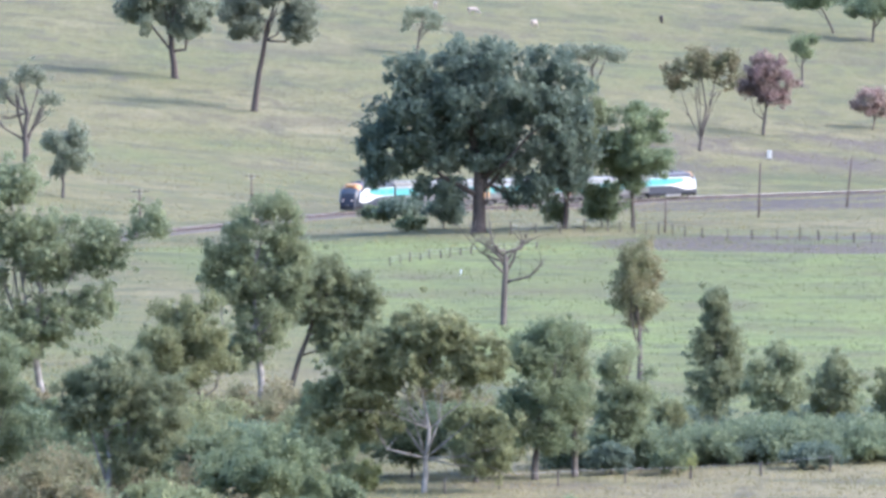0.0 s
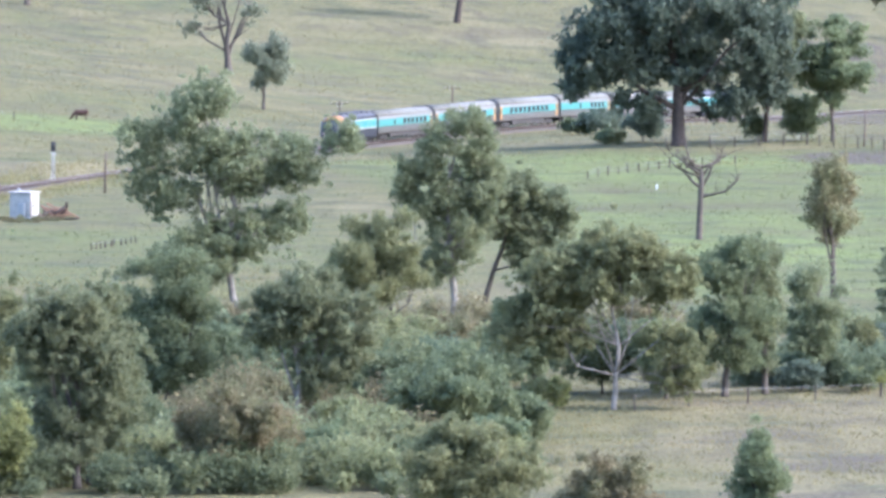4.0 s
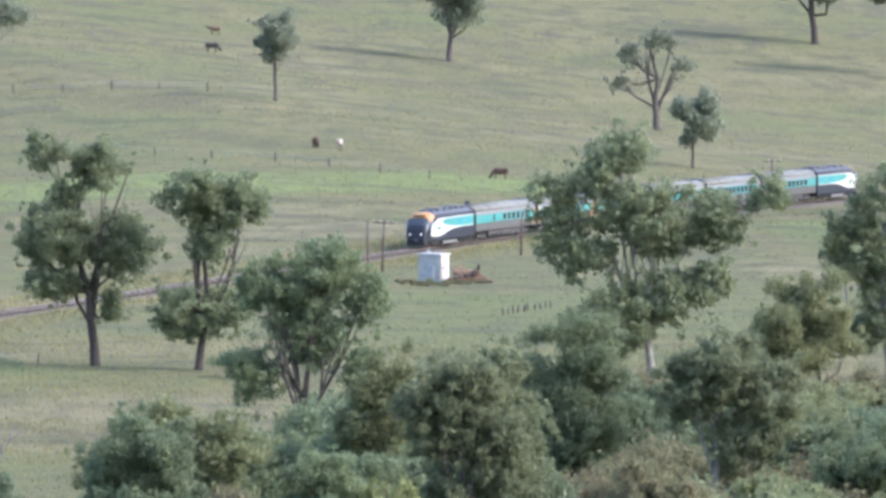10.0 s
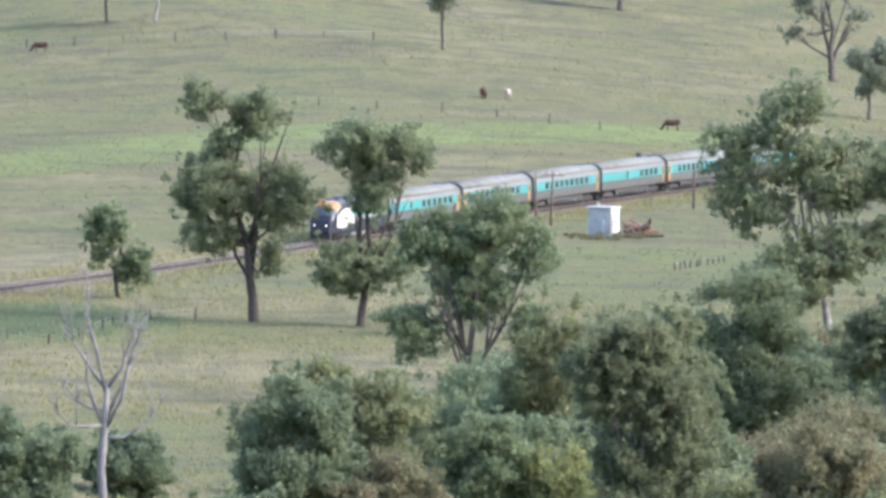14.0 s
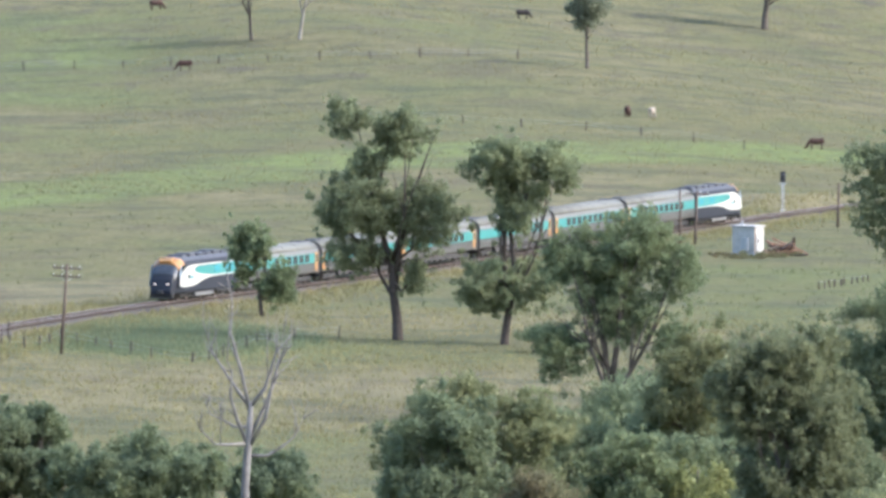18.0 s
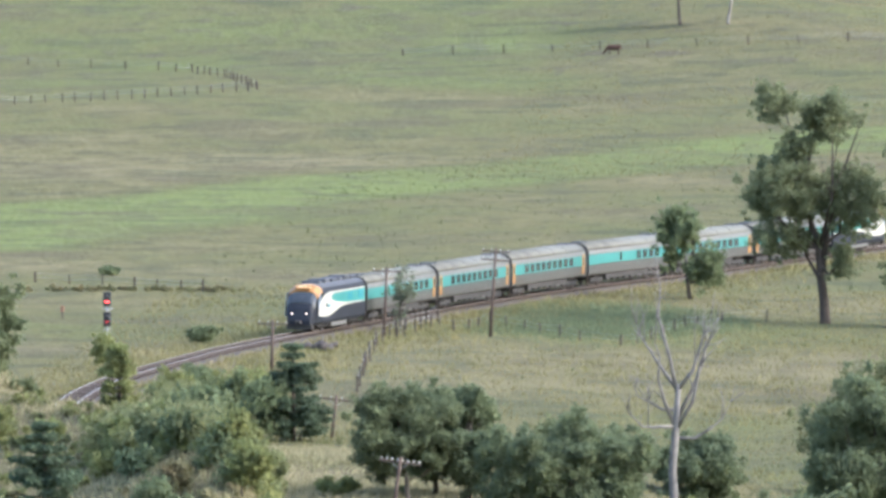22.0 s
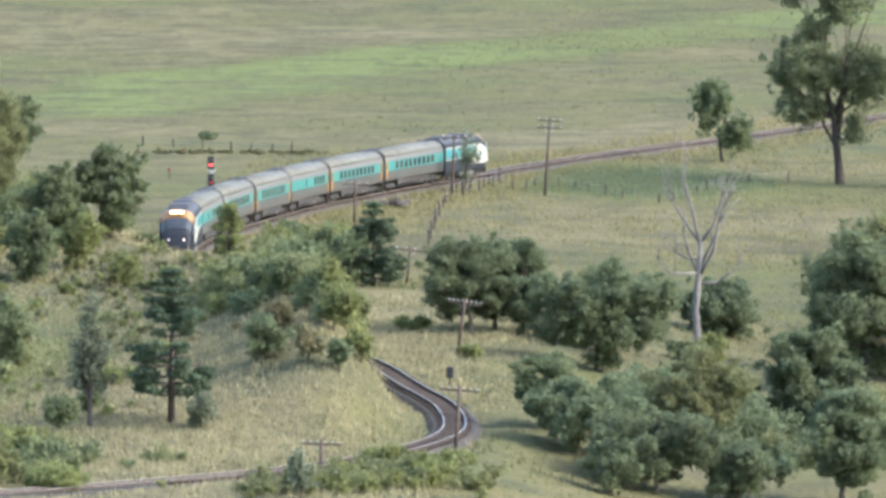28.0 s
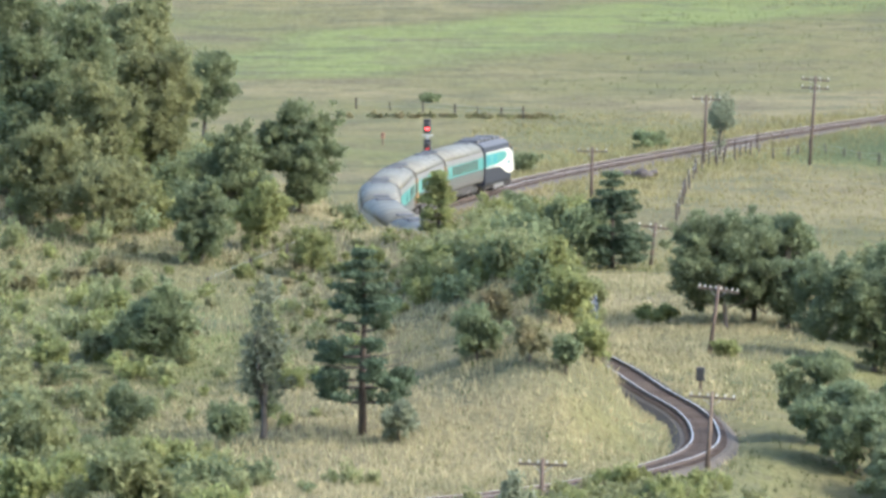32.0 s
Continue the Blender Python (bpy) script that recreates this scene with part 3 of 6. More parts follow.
def crown_points(rng, count, w, h, low, off, shape):
    """Clump centres inside the crown's outline, and their radii."""
    half_h, half_w = (h - low) / 2, w / 2
    rad = 0.92 * math.sqrt(half_w * half_h) / count ** 0.40 * (0.5 + 0.95 * rng.random(count))
    lobes = rng.normal(size=(7, 3)) * np.array((1, 1, 0.7))
    lobes /= np.linalg.norm(lobes, axis=1)[:, None]
    out = []
    for r0 in rad:
        for _ in range(200):
            u = rng.normal(size=3)
            u /= np.linalg.norm(u)
            q = u * (0.2 + 0.8 * rng.random() ** 0.45)
            if not (shape == "umbrella" and q[2] < -0.3):
                break
        wide = {"cone": max(0.15, (1 - q[2]) / 1.7), "column": 0.7 + 0.3 * math.sin((q[2] + 1) * 1.57)}.get(shape, 1.0)
        lobe = 0.86 + 0.2 * float(np.max(np.clip(lobes @ u, 0, 1)) ** 5)
        q = q * (lobe if shape == "round" else 1.0)
        reach = max(0.3 * half_w, half_w - 0.6 * r0) * min(1.0, wide)
        out.append((off + q[0] * reach, q[1] * reach * 0.9, low + half_h + q[2] * max(0.3 * half_h, half_h - 0.6 * r0)))
    return np.array(out), np.clip(rad, 0.25, None)


def tree(name, x, y, h, w, low, label, leaf=None, bark=None, off=0.0, seed=1, shape="round", clumps=26, thick=1.0, dense=1.0, size=0.15, limbs=6, lean=0.0, category="tree", flat=0.75, tiers=(), split=0.0):
    """A tree of height h and crown width w whose leaves begin at low; off: how far the crown stands to the side."""
    rng = np.random.default_rng(seed)
    leaf, bark = leaf or LEAF_GUM, bark or BARK_GREY
    z = float(land(np.array([x]), np.array([y]))[0]) - 0.12
    thing = holder(name, label, category, Matrix.Translation((x, y, z)), kind="thing")
    clumps = int(clumps * 1.7)
    size, dense = 1.08 * size * min(1.75, max(1.0, y / 820)), dense * 1.1
    if tiers:
        made = [crown_points(rng, int(3.0 * n), tw, top, lo, to, shape) for to, lo, top, tw, n in tiers]
        c, rad = np.vstack([q[0] for q in made]), np.concatenate([q[1] for q in made])
        clumps = len(c)
    else:
        c, rad = crown_points(rng, clumps, w, h, low, off, shape)
    r0 = thick * (0.016 * h + 0.05)
    fork = Vector((off * 0.55 + lean, 0.0, max(low * 0.95, h * 0.22) + 0.12 * (h - low)))
    if split:
        fork.z = split * h
    sway = lambda q: 0.12 * math.sin(2.2 * q + seed)
    path = [Vector((0, 0, -0.3)), Vector((0, 0, 0.35))] + [Vector((fork.x * q ** 1.3 + sway(5 * q) * h * 0.03, sway(4 * q + 1) * h * 0.02, fork.z * q)) for q in (0.3, 0.55, 0.8, 1.0)]
    radii = [r0 * 1.7, r0 * 1.15, r0, r0 * 0.9, r0 * 0.8, r0 * 0.72]
    top = Vector((off, 0, low + (h - low) * 0.82))
    path += [path[-1].lerp(top, q) + Vector((0.05 * h * math.sin(3 * q + seed), 0.03 * h * math.cos(4 * q + seed), 0)) for q in (0.35, 0.7, 1.0)]
    radii += [r0 * 0.5, r0 * 0.32, r0 * 0.14]
    part("trunk", solid("trunk", *tube(path, radii, 8), bark, True), thing)
    order = rng.permutation(len(c))[:limbs]
    for i in order:
        end = Vector(c[i])
        k = 3 + int(rng.integers(0, 4))
        start = path[k]
        mid = start.lerp(end, 0.5) + Vector((0, 0, -0.06 * h * rng.random())) + Vector(rng.normal(size=3) * 0.03 * h)
        q1, q2 = start.lerp(mid, 0.5), mid.lerp(end, 0.55) + Vector((0, 0, 0.02 * h))
        r = radii[k] * (0.34 + 0.2 * rng.random())
        pieces = [tube([start, q1, mid, q2, end], [r, r * 0.85, r * 0.65, r * 0.42, r * 0.15], 6)]
        for _ in range(2):
            tip = mid.lerp(end, 0.6) + Vector(rng.normal(size=3) * 0.09 * w)
            pieces.append(tube([mid, mid.lerp(tip, 0.5) + Vector((0, 0, 0.1)), tip], [r * 0.45, r * 0.3, r * 0.1], 5))
        part("limb", solid("limb", *merge(*pieces), bark, True), thing)
    # small outlying tufts make the outline ragged
    n = 2 * clumps
    extra = c[rng.integers(0, len(c), n)] + np.clip(rng.normal(size=(n, 3)), -1.8, 1.8) * np.minimum(0.095 * np.array((w, w, h - low)), 0.8)
    c2, rad2 = np.vstack([c, extra]), np.concatenate([rad, (0.3 + 0.3 * rng.random(n)) * rad[rng.integers(0, len(rad), n)]])
    keep = c2[:, 2] - rad2 * flat > min(0.1, low)
    c2, rad2 = c2[keep], rad2[keep]
    counts = np.maximum(9, (dense * 9 * (rad2 / size) ** 2)).astype(int)
    if counts.sum() > 34000:
        counts = (counts * 34000 / counts.sum()).astype(int)
    part("crown", cards("crown", leaf_cards(rng, c2, rad2, counts, size, flat), leaf), thing)
    return thing


def bush(name, x, y, h, w, label, leaf=None, seed=1, clumps=12, dense=1.0, size=0.17, off=0.0):
    return tree(name, x, y, h, w, 0.08 * h, label, leaf or LEAF_BUSH, BARK_DARK, off, seed, "round", clumps, 0.6, dense, size, 2, 0.0, "shrub", 0.85)


def dead_tree(name, x, y, h, w, label, seed=1, limbs=7, thick=1.0, bark=None, fork=0.35, twigs=5):
    """A bare tree: a trunk that splits into steep leaders, two or three side limbs, and twigs."""
    rng = np.random.default_rng(seed)
    bark = bark or DEAD_WOOD
    z = float(land(np.array([x]), np.array([y]))[0]) - 0.12
    thing = holder(name, label, "dead tree", Matrix.Translation((x, y, z)), kind="thing")
    r0 = thick * (0.014 * h + 0.05)
    spot = lambda q: Vector((0.02 * h * math.sin(4 * q + seed), 0.01 * h * math.cos(5 * q), h * q))
    part("trunk", solid("trunk", *tube([Vector((0, 0, -0.3)), Vector((0.02, 0, 0.3)), spot(fork * 0.5), spot(fork), spot(fork + 0.14)], [r0 * 1.5, r0 * 1.1, r0, r0 * 0.9, r0 * 0.5], 8), bark, True), thing)
    for i in range(limbs):
        side = i >= limbs - 3
        q = fork * (0.75 + 0.4 * rng.random()) if side else fork * (0.9 + 0.45 * rng.random())
        s = -1 if (i + seed) % 2 else 1
        reach = 0.5 * w * ((0.8 + 0.3 * rng.random()) if side else (0.2 + 0.6 * rng.random()))
        reach, s = (0.2 * w, -1) if i == 0 else (reach, s)
        end = Vector((s * reach, rng.normal() * 0.2 * w, h * (q + 0.12 + 0.12 * rng.random() if side else 1.0 if i == 0 else 0.66 + 0.16 * rng.random())))
        start = spot(q)
        pts, r = [start], r0 * (0.42 if side else 0.5)
        for f in (0.25, 0.5, 0.75):
            bow = Vector((s * 0.05 * w * math.sin(3.1 * f), 0, -0.05 * h * math.sin(3.1 * f) * (1 if side else -0.4)))
            pts.append(start.lerp(end, f) + bow + Vector(rng.normal(size=3) * 0.012 * h))
        pts.append(end)
        pieces = [tube(pts, [r, r * 0.85, r * 0.6, r * 0.38, r * 0.1], 6)]
        for _ in range(twigs):
            k = int(rng.integers(1, 4))
            b = pts[k].lerp(pts[k + 1], rng.random())
            tip = b + Vector((rng.normal() * 0.11 * w, rng.normal() * 0.09 * w, abs(rng.normal()) * 0.08 * h + 0.02 * h))
            pieces.append(tube([b, b.lerp(tip, 0.5) + Vector(rng.normal(size=3) * 0.012 * h), tip], [r * 0.35, r * 0.24, r * 0.06], 5))
        part("limb", solid("limb", *merge(*pieces), bark, True), thing)
    return thing


def undergrowth(label, line, width, count, low, high, leaf, seed, size=0.21, keep_off=4.0):
    """Uncountable low scrub along a line: joined clumps of leaf sprays on the ground."""
    rng = np.random.default_rng(seed)
    p = np.array(line, float)
    s = np.concatenate([[0], np.cumsum(np.hypot(*np.diff(p, axis=0).T))])
    q = rng.random(count) * s[-1]
    x = np.interp(q, s, p[:, 0]) + width * (rng.random(count) - 0.5)
    y = np.interp(q, s, p[:, 1]) + width * (rng.random(count) - 0.5) * 1.6
    ok = track_near(x, y)[0] > keep_off
    x, y = x[ok], y[ok]
    h = low + (high - low) * rng.random(len(x)) ** 1.6
    z = land(x, y)
    c, r = [], []
    for k in range(4):
        a = rng.random(len(x)) * 6.283
        reach = 0.45 * h * rng.random(len(x)) * (k > 0)
        r.append((0.30 + 0.16 * rng.random(len(x))) * h)
        c.append(np.stack([x + reach * np.cos(a), y + reach * np.sin(a), z + h * (0.25 + 0.5 * rng.random(len(x)))], 1))
    c, r = np.vstack(c), np.concatenate(r)
    counts = np.maximum(10, 5.5 * (r / size) ** 2).astype(int)
    return tagged(new("undergrowth", cards("undergrowth", leaf_cards(rng, c, r, counts, size, 0.85), leaf)), label, "undergrowth", kind="stuff")


def hoop_pine(name, x, y, h, w, label, seed=3, whorls=13, leaf=None, bare=0.18, dense=1.0, gaps=0.0):
    """A conifer with level whorls of branches and gaps between them."""
    rng = np.random.default_rng(seed)
    z = float(land(np.array([x]), np.array([y]))[0]) - 0.12
    thing = holder(name, label, "conifer", Matrix.Translation((x, y, z)), kind="thing")
    r0 = 0.014 * h + 0.06
    part("trunk", solid("trunk", *tube([(0, 0, -0.3), (0, 0, 0.3 * h), (0.01 * h, 0, 0.7 * h), (0, 0, 0.98 * h)], [r0 * 1.3, r0, r0 * 0.6, 0.03], 8), BARK_DARK, True), thing)
    leaf = leaf or LEAF_NEEDLE
    for i in range(whorls):
        q = bare + (1 - bare) * (i + 0.5 * rng.random()) / whorls
        reach = 0.5 * w * min(1.0, 1.35 * (1.03 - q) ** 0.75) * (0.75 + 0.35 * rng.random())
        pieces, cs, rs = [], [], []
        n = 5 if q < 0.8 else 4
        for k in range(n):
            a = 2 * math.pi * (k + rng.random() * 0.6) / n
            rr = reach * (0.7 + 0.4 * rng.random())
            end = Vector((rr * math.cos(a), rr * math.sin(a), h * q + 0.12 * rr))
            pieces.append(tube([(0, 0, h * q), Vector((0, 0, h * q)).lerp(end, 0.5) - Vector((0, 0, 0.06 * rr)), end], [r0 * 0.28, r0 * 0.2, r0 * 0.06], 5))
            if 0.3 < q < 0.62 and rng.random() < gaps:
                continue
            for f in (0.28, 0.55, 0.8, 1.0):
                if q < 0.62 and f < 0.5 + 0.3 * gaps:
                    continue
                cs.append(Vector((0, 0, h * q)).lerp(end, f) + Vector((0, 0, 0.06 * rr * f)))
                rs.append(max(0.3, (0.26 if q > 0.6 else 0.21) * reach * (0.7 + 0.5 * rng.random())))
        if not cs:
            cs, rs = [end], [0.35]
        limb = part("branch_whorl", solid("branch_whorl", *merge(*pieces), BARK_DARK, True), thing)
        rs = np.array(rs)
        part("needles", cards("needles", leaf_cards(rng, np.array([tuple(p) for p in cs]), rs, np.maximum(10, dense * 9 * (rs / 0.15) ** 2).astype(int), 0.15, 0.46), leaf), limb)
    return thing


# ---- train ----
SIDE = [(1.36, 1.02), (1.44, 1.16), (1.465, 2.0), (1.46, 2.98), (1.40, 3.32), (1.24, 3.62), (0.95, 3.84), (0.55, 3.97), (0.0, 4.02)]
FULL = SIDE + [(-x, z) for x, z in SIDE[-2::-1]]


def prism(profile, y0, y1, caps=True):
    k = len(profile)
    v = [(x, y, z) for y in (y0, y1) for x, z in profile]
    f = [(i, i + 1, k + i + 1, k + i) for i in range(k - 1)] + [(k - 1, 0, k, 2 * k - 1)]
    return v, f + ([tuple(range(k - 1, -1, -1)), tuple(range(k, 2 * k))] if caps else [])


def plate(y0, y1, z0, z1, side, out=0.012, thick=0.03):
    """A panel on the side wall, following its slope."""
    edge = lambda z: np.interp(z, [p[1] for p in SIDE], [p[0] for p in SIDE])
    zs = [z0] + [z for _, z in SIDE if z0 < z < z1] + [z1]
    loop = [(side * (edge(z) + out), z) for z in zs] + [(side * (edge(z) + out - thick), z) for z in zs[::-1]]
    return prism(loop if side < 0 else loop[::-1], y0, y1)


def cut_out(points, side, x, thick=0.02):
    """A flat panel on the side wall with an outline of (y, z)."""
    k = len(points)
    v = [(side * x, y, z) for y, z in points] + [(side * (x - thick), y, z) for y, z in points]
    return v, [tuple(range(k)), tuple(range(2 * k - 1, k - 1, -1))] + [(i, k + i, k + (i + 1) % k, (i + 1) % k) for i in range(k)]


def bogie_parts(thing, y):
    v, f = merge(box(-1.15, -1.0, y - 1.75, y + 1.75, 0.42, 0.72, 0.03), box(1.0, 1.15, y - 1.75, y + 1.75, 0.42, 0.72, 0.03),
                 box(-1.0, 1.0, y - 0.3, y + 0.3, 0.45, 0.95), *[box(s * 1.08 - 0.1, s * 1.08 + 0.1, y + q - 0.18, y + q + 0.18, 0.3, 0.85, 0.03) for s in (-1, 1) for q in (-1.25, -0.4, 0.4, 1.25)])
    bogie = part("bogie", solid("bogie", v, f, UNDER), thing, "dark grimy bogie frame")
    for q in (-1.25, 1.25):
        for s in (-1, 1):
            v, f = disc(y + q, 0.46, 0.13, 16)
            part("wheel", solid("wheel", [(a + s * 0.75, b, c + 0.46) for a, b, c in v], f, WHEEL), bogie, "")


def carriage(name, label, windows, doors, small=None):
    """A 24 m coach: windows and doors by their place along it, +y forwards."""
    car = holder(name, label, "railway carriage", group="train vehicles")
    h = 11.52
    part("body", solid("body", *prism(FULL, -h, h), STEEL), car, "dull stainless lower body side")
    roof = [(x * 1.006, z + 0.012) for x, z in FULL if z > 3.3]
    part("roof", solid("roof", *prism(roof, -h + 0.05, h - 0.05), ROOF, True), car, "pale ribbed metal roof")
    for s in (-1, 1):
        part("window_band", solid("window_band", *plate(-h + 0.05, h - 0.05, 2.0, 2.9, s), TEAL), car, "turquoise window band")
        part("cantrail", solid("cantrail", *plate(-h + 0.05, h - 0.05, 2.905, 3.3, s), STEEL_LIGHT), car, "light stainless strip above the windows")
        for z in (1.22, 1.4, 1.58, 1.76):
            part("side_rib", solid("side_rib", *plate(-h + 0.1, h - 0.1, z, z + 0.045, s, 0.02), STEEL_LIGHT), car)
        for y, wide in [(w, 1.22) for w in windows] + ([(small, 0.55)] if small is not None else []):
            part("window", solid("window", *plate(y - wide / 2, y + wide / 2, 2.12, 2.82, s, 0.02), GLASS_DARK), car, "dark tinted window")
        for y in doors:
            door = part("door", solid("door", *plate(y - 0.36, y + 0.36, 1.3, 3.0, s, 0.024), ORANGE), car, "orange entrance door")
            part("door_glass", solid("door_glass", *plate(y - 0.13, y + 0.13, 2.1, 2.8, s, 0.032), GLASS_DARK), door)
        part("skirt", solid("skirt", *box(s * 1.28 - 0.03, s * 1.28 + 0.03, -8.4 + 2.2, 8.4 - 2.2, 0.6, 1.02), UNDER), car, "dark underfloor skirt")
    for y in np.arange(-5.4, 5.5, 1.8):
        w = 0.5 + 0.28 * math.sin(3 * y)
        part("equipment_box", solid("equipment_box", *box(-1.3, 1.3, y - w, y + w, 0.42, 0.99, 0.04), STEEL if math.sin(5 * y) > 0.55 else UNDER), car)
    for y in (-10.4, -9.3, 9.3, 10.4):
        part("roof_vent", solid("roof_vent", *box(-0.55, 0.55, y - 0.28, y + 0.28, 3.93, 4.1, 0.04), ROOF_DARK), car, "dark roof vent")
    for y in (-6.0, -2.0, 2.0, 6.0):
        part("roof_seam", solid("roof_seam", *prism([(x * 1.012, z + 0.03) for x, z in FULL if z > 3.3], y - 0.04, y + 0.04), STEEL), car)
    for s in (-1, 1):
        part("gangway", solid("gangway", *prism([(x * 0.9, 0.9 + (z - 1.02) * 0.97) for x, z in FULL], s * (h + 0.29) - 0.28, s * (h + 0.29) + 0.28), BLACK), car, "black gangway bellows")
        bogie_parts(car, s * 8.4)
    return car


def nose_at(y):
    """Roof height and half width of the power car at y."""
    top = np.interp(y, [-9, 5.6, 6.4, 7.1, 7.8, 8.3, 8.55, 8.65], [3.95, 3.95, 3.86, 3.5, 2.75, 2.0, 1.35, 1.0])
    half = np.interp(y, [-9, 6.0, 7.4, 8.3, 8.65], [1.46, 1.46, 1.27, 1.10, 0.98])
    return top, half


SHELL = [(0.93, 0.0), (1.0, 0.07), (1.0, 0.62), (0.97, 0.76), (0.88, 0.88), (0.66, 0.96), (0.36, 0.99), (0.0, 1.0)]
SHELL = SHELL + [(-x, z) for x, z in SHELL[-2::-1]]


def shell(ys, lo=0.0, wide=1.01, out=0.0, low=0.62):
    """The power car's skin along ys; lo cuts away what is below that share of its height."""
    pts = [p for p in SHELL if p[1] >= lo]
    k, v, f = len(pts), [], []
    for y in ys:
        top, half = nose_at(y)
        for fx, fz in pts:
            v.append((fx * (half + out) * min(wide, 1.0), y + out * (1.5 if y > 6 else 0), low + fz * (top - low) + out))
    for i in range(len(ys) - 1):
        f += [(i * k + j, i * k + j + 1, (i + 1) * k + j + 1, (i + 1) * k + j) for j in range(k - 1)]
        f.append((i * k + k - 1, i * k, (i + 1) * k, (i + 1) * k + k - 1))
    f += [tuple(range(k - 1, -1, -1)), tuple(range((len(ys) - 1) * k, len(ys) * k))]
    return v, f


def power_car(name, label):
    car = holder(name, label, "locomotive", group="train vehicles")
    part("body", solid("body", *shell([-8.6, -4, 0, 4, 5.6, 6.0, 6.4, 6.75, 7.1, 7.45, 7.8, 8.05, 8.3, 8.45, 8.55, 8.65]), NAVY), car, "dark navy painted body with sloping nose")
    part("roof", solid("roof", *shell([-8.55, -4, 0, 4, 5.6, 5.95], 0.86, out=0.02), ROOF_DARK), car, "dark grey roof")
    part("brow", solid("brow", *shell([5.98, 6.4, 6.75, 7.1, 7.22], 0.70, out=0.025), ORANGE), car, "orange panel above the windscreen")
    part("windscreen", solid("windscreen", *shell([7.3, 7.45, 7.8, 8.0], 0.62, out=0.03), GLASS_DARK), car, "dark raked windscreen")
    # fins are added: they let the headlights show only nearly head-on
    fins = [box(x - 0.01, x + 0.01, 6.8, 7.32, 3.56, 3.86) for x in np.linspace(-0.58, 0.58, 9)]
    part("lamp_pod", solid("lamp_pod", *merge(*fins, box(-0.62, 0.62, 6.6, 7.32, 3.86, 3.91, 0.02), box(-0.6, 0.6, 6.9, 7.3, 3.5, 3.57), box(-0.6, 0.6, 6.62, 6.8, 3.57, 3.86)), ORANGE), car, "orange hood with fins added to hide headlights from the side")
    for x in (-0.435, -0.145, 0.145, 0.435):
        part("roof_light", solid("roof_light", *box(x - 0.115, x + 0.115, 6.8, 6.88, 3.58, 3.85, 0.02), LAMP_WARM), car, "lit warm headlight")
    for x in (-0.62, 0.62):
        part("marker_light", solid("marker_light", *box(x - 0.06, x + 0.06, 8.35, 8.53, 1.5, 1.61, 0.02), LAMP_DIM), car, "lit small lower headlight")
    sweep = [(7.6, 1.35), (7.35, 2.0), (6.9, 2.5), (6.1, 2.9), (5.0, 3.12), (3.6, 3.2), (-8.4, 3.2), (-8.4, 3.08), (2.2, 3.05), (3.2, 2.92), (3.5, 2.72), (3.0, 2.5), (1.6, 2.3), (-0.6, 2.16),
             (-3.5, 2.08), (-8.4, 2.06), (-8.4, 1.96), (-4.0, 1.96), (-1.2, 1.9), (0.8, 1.72), (2.4, 1.42), (4.0, 1.24), (6.0, 1.2)]
    band = [(-8.4, 3.08), (2.2, 3.05), (3.2, 2.92), (3.5, 2.72), (3.0, 2.5), (1.6, 2.3), (-0.6, 2.16), (-3.5, 2.08), (-8.4, 2.06)]
    for s in (-1, 1):
        part("white_sweep", solid("white_sweep", *cut_out(sweep, s, 1.482), WHITE), car, "white sweeping side stripe")
        part("side_band", solid("side_band", *cut_out(band, s, 1.478), TEAL), car, "turquoise side band")
        for y in (-6.9, -3.2):
            part("louvre", solid("louvre", *box(s * 1.475 - 0.012, s * 1.475 + 0.012, y - 0.8, y + 0.8, 2.3, 2.9), TEAL_DEEP), car, "deep turquoise louvre panel")
        for k in range(3):
            part("lettering_bar", solid("lettering_bar", *box(s * 1.486 - 0.008, s * 1.486 + 0.008, 3.6 + 0.55 * k, 4.05 + 0.55 * k, 1.95, 2.2 + 0.12 * (k == 2)), TEAL_DEEP if k < 2 else NAVY), car, "dark lettering bar")
        part("nose_stripe", solid("nose_stripe", *cut_out([(7.5, 1.25), (7.42, 2.4), (7.0, 3.15), (6.8, 3.2), (7.05, 2.2), (7.2, 1.3)], s, 1.438), SKY_PAINT), car, "pale blue stripe along the nose edge")
        part("cab_window", solid("cab_window", *box(s * 1.452 - 0.02, s * 1.452 + 0.02, 5.95, 6.6, 2.75, 3.2), GLASS_DARK), car, "dark cab side window")
        part("skirt", solid("skirt", *box(s * 1.30 - 0.03, s * 1.30 + 0.03, -3.6, 3.6, 0.62, 0.85), UNDER), car)
    part("fuel_tank", solid("fuel_tank", *box(-1.34, 1.34, -2.6, 2.6, 0.3, 1.05, 0.08), STEEL_LIGHT), car, "pale grey underfloor fuel tank")
    part("coupler", solid("coupler", *box(-0.25, 0.25, 8.4, 8.95, 0.72, 1.0, 0.05), UNDER), car, "dark coupler")
    part("plough", solid("plough", *box(-1.1, 1.1, 8.0, 8.5, 0.25, 0.7, 0.05), UNDER), car, "dark snowplough below the nose")
    for y, w, hgt in ((-7.3, 0.8, 0.2), (-5.2, 0.9, 0.28), (-3.0, 0.7, 0.2), (-0.8, 1.0, 0.16), (1.8, 0.9, 0.24), (4.0, 0.7, 0.14)):
        part("roof_grille", solid("roof_grille", *box(-0.75, 0.75, y - w, y + w, 3.86, 3.96 + hgt, 0.05), ROOF_DARK), car, "dark roof grille housing")
    for y in (-5.6, 5.0):
        bogie_parts(car, y)
    return car


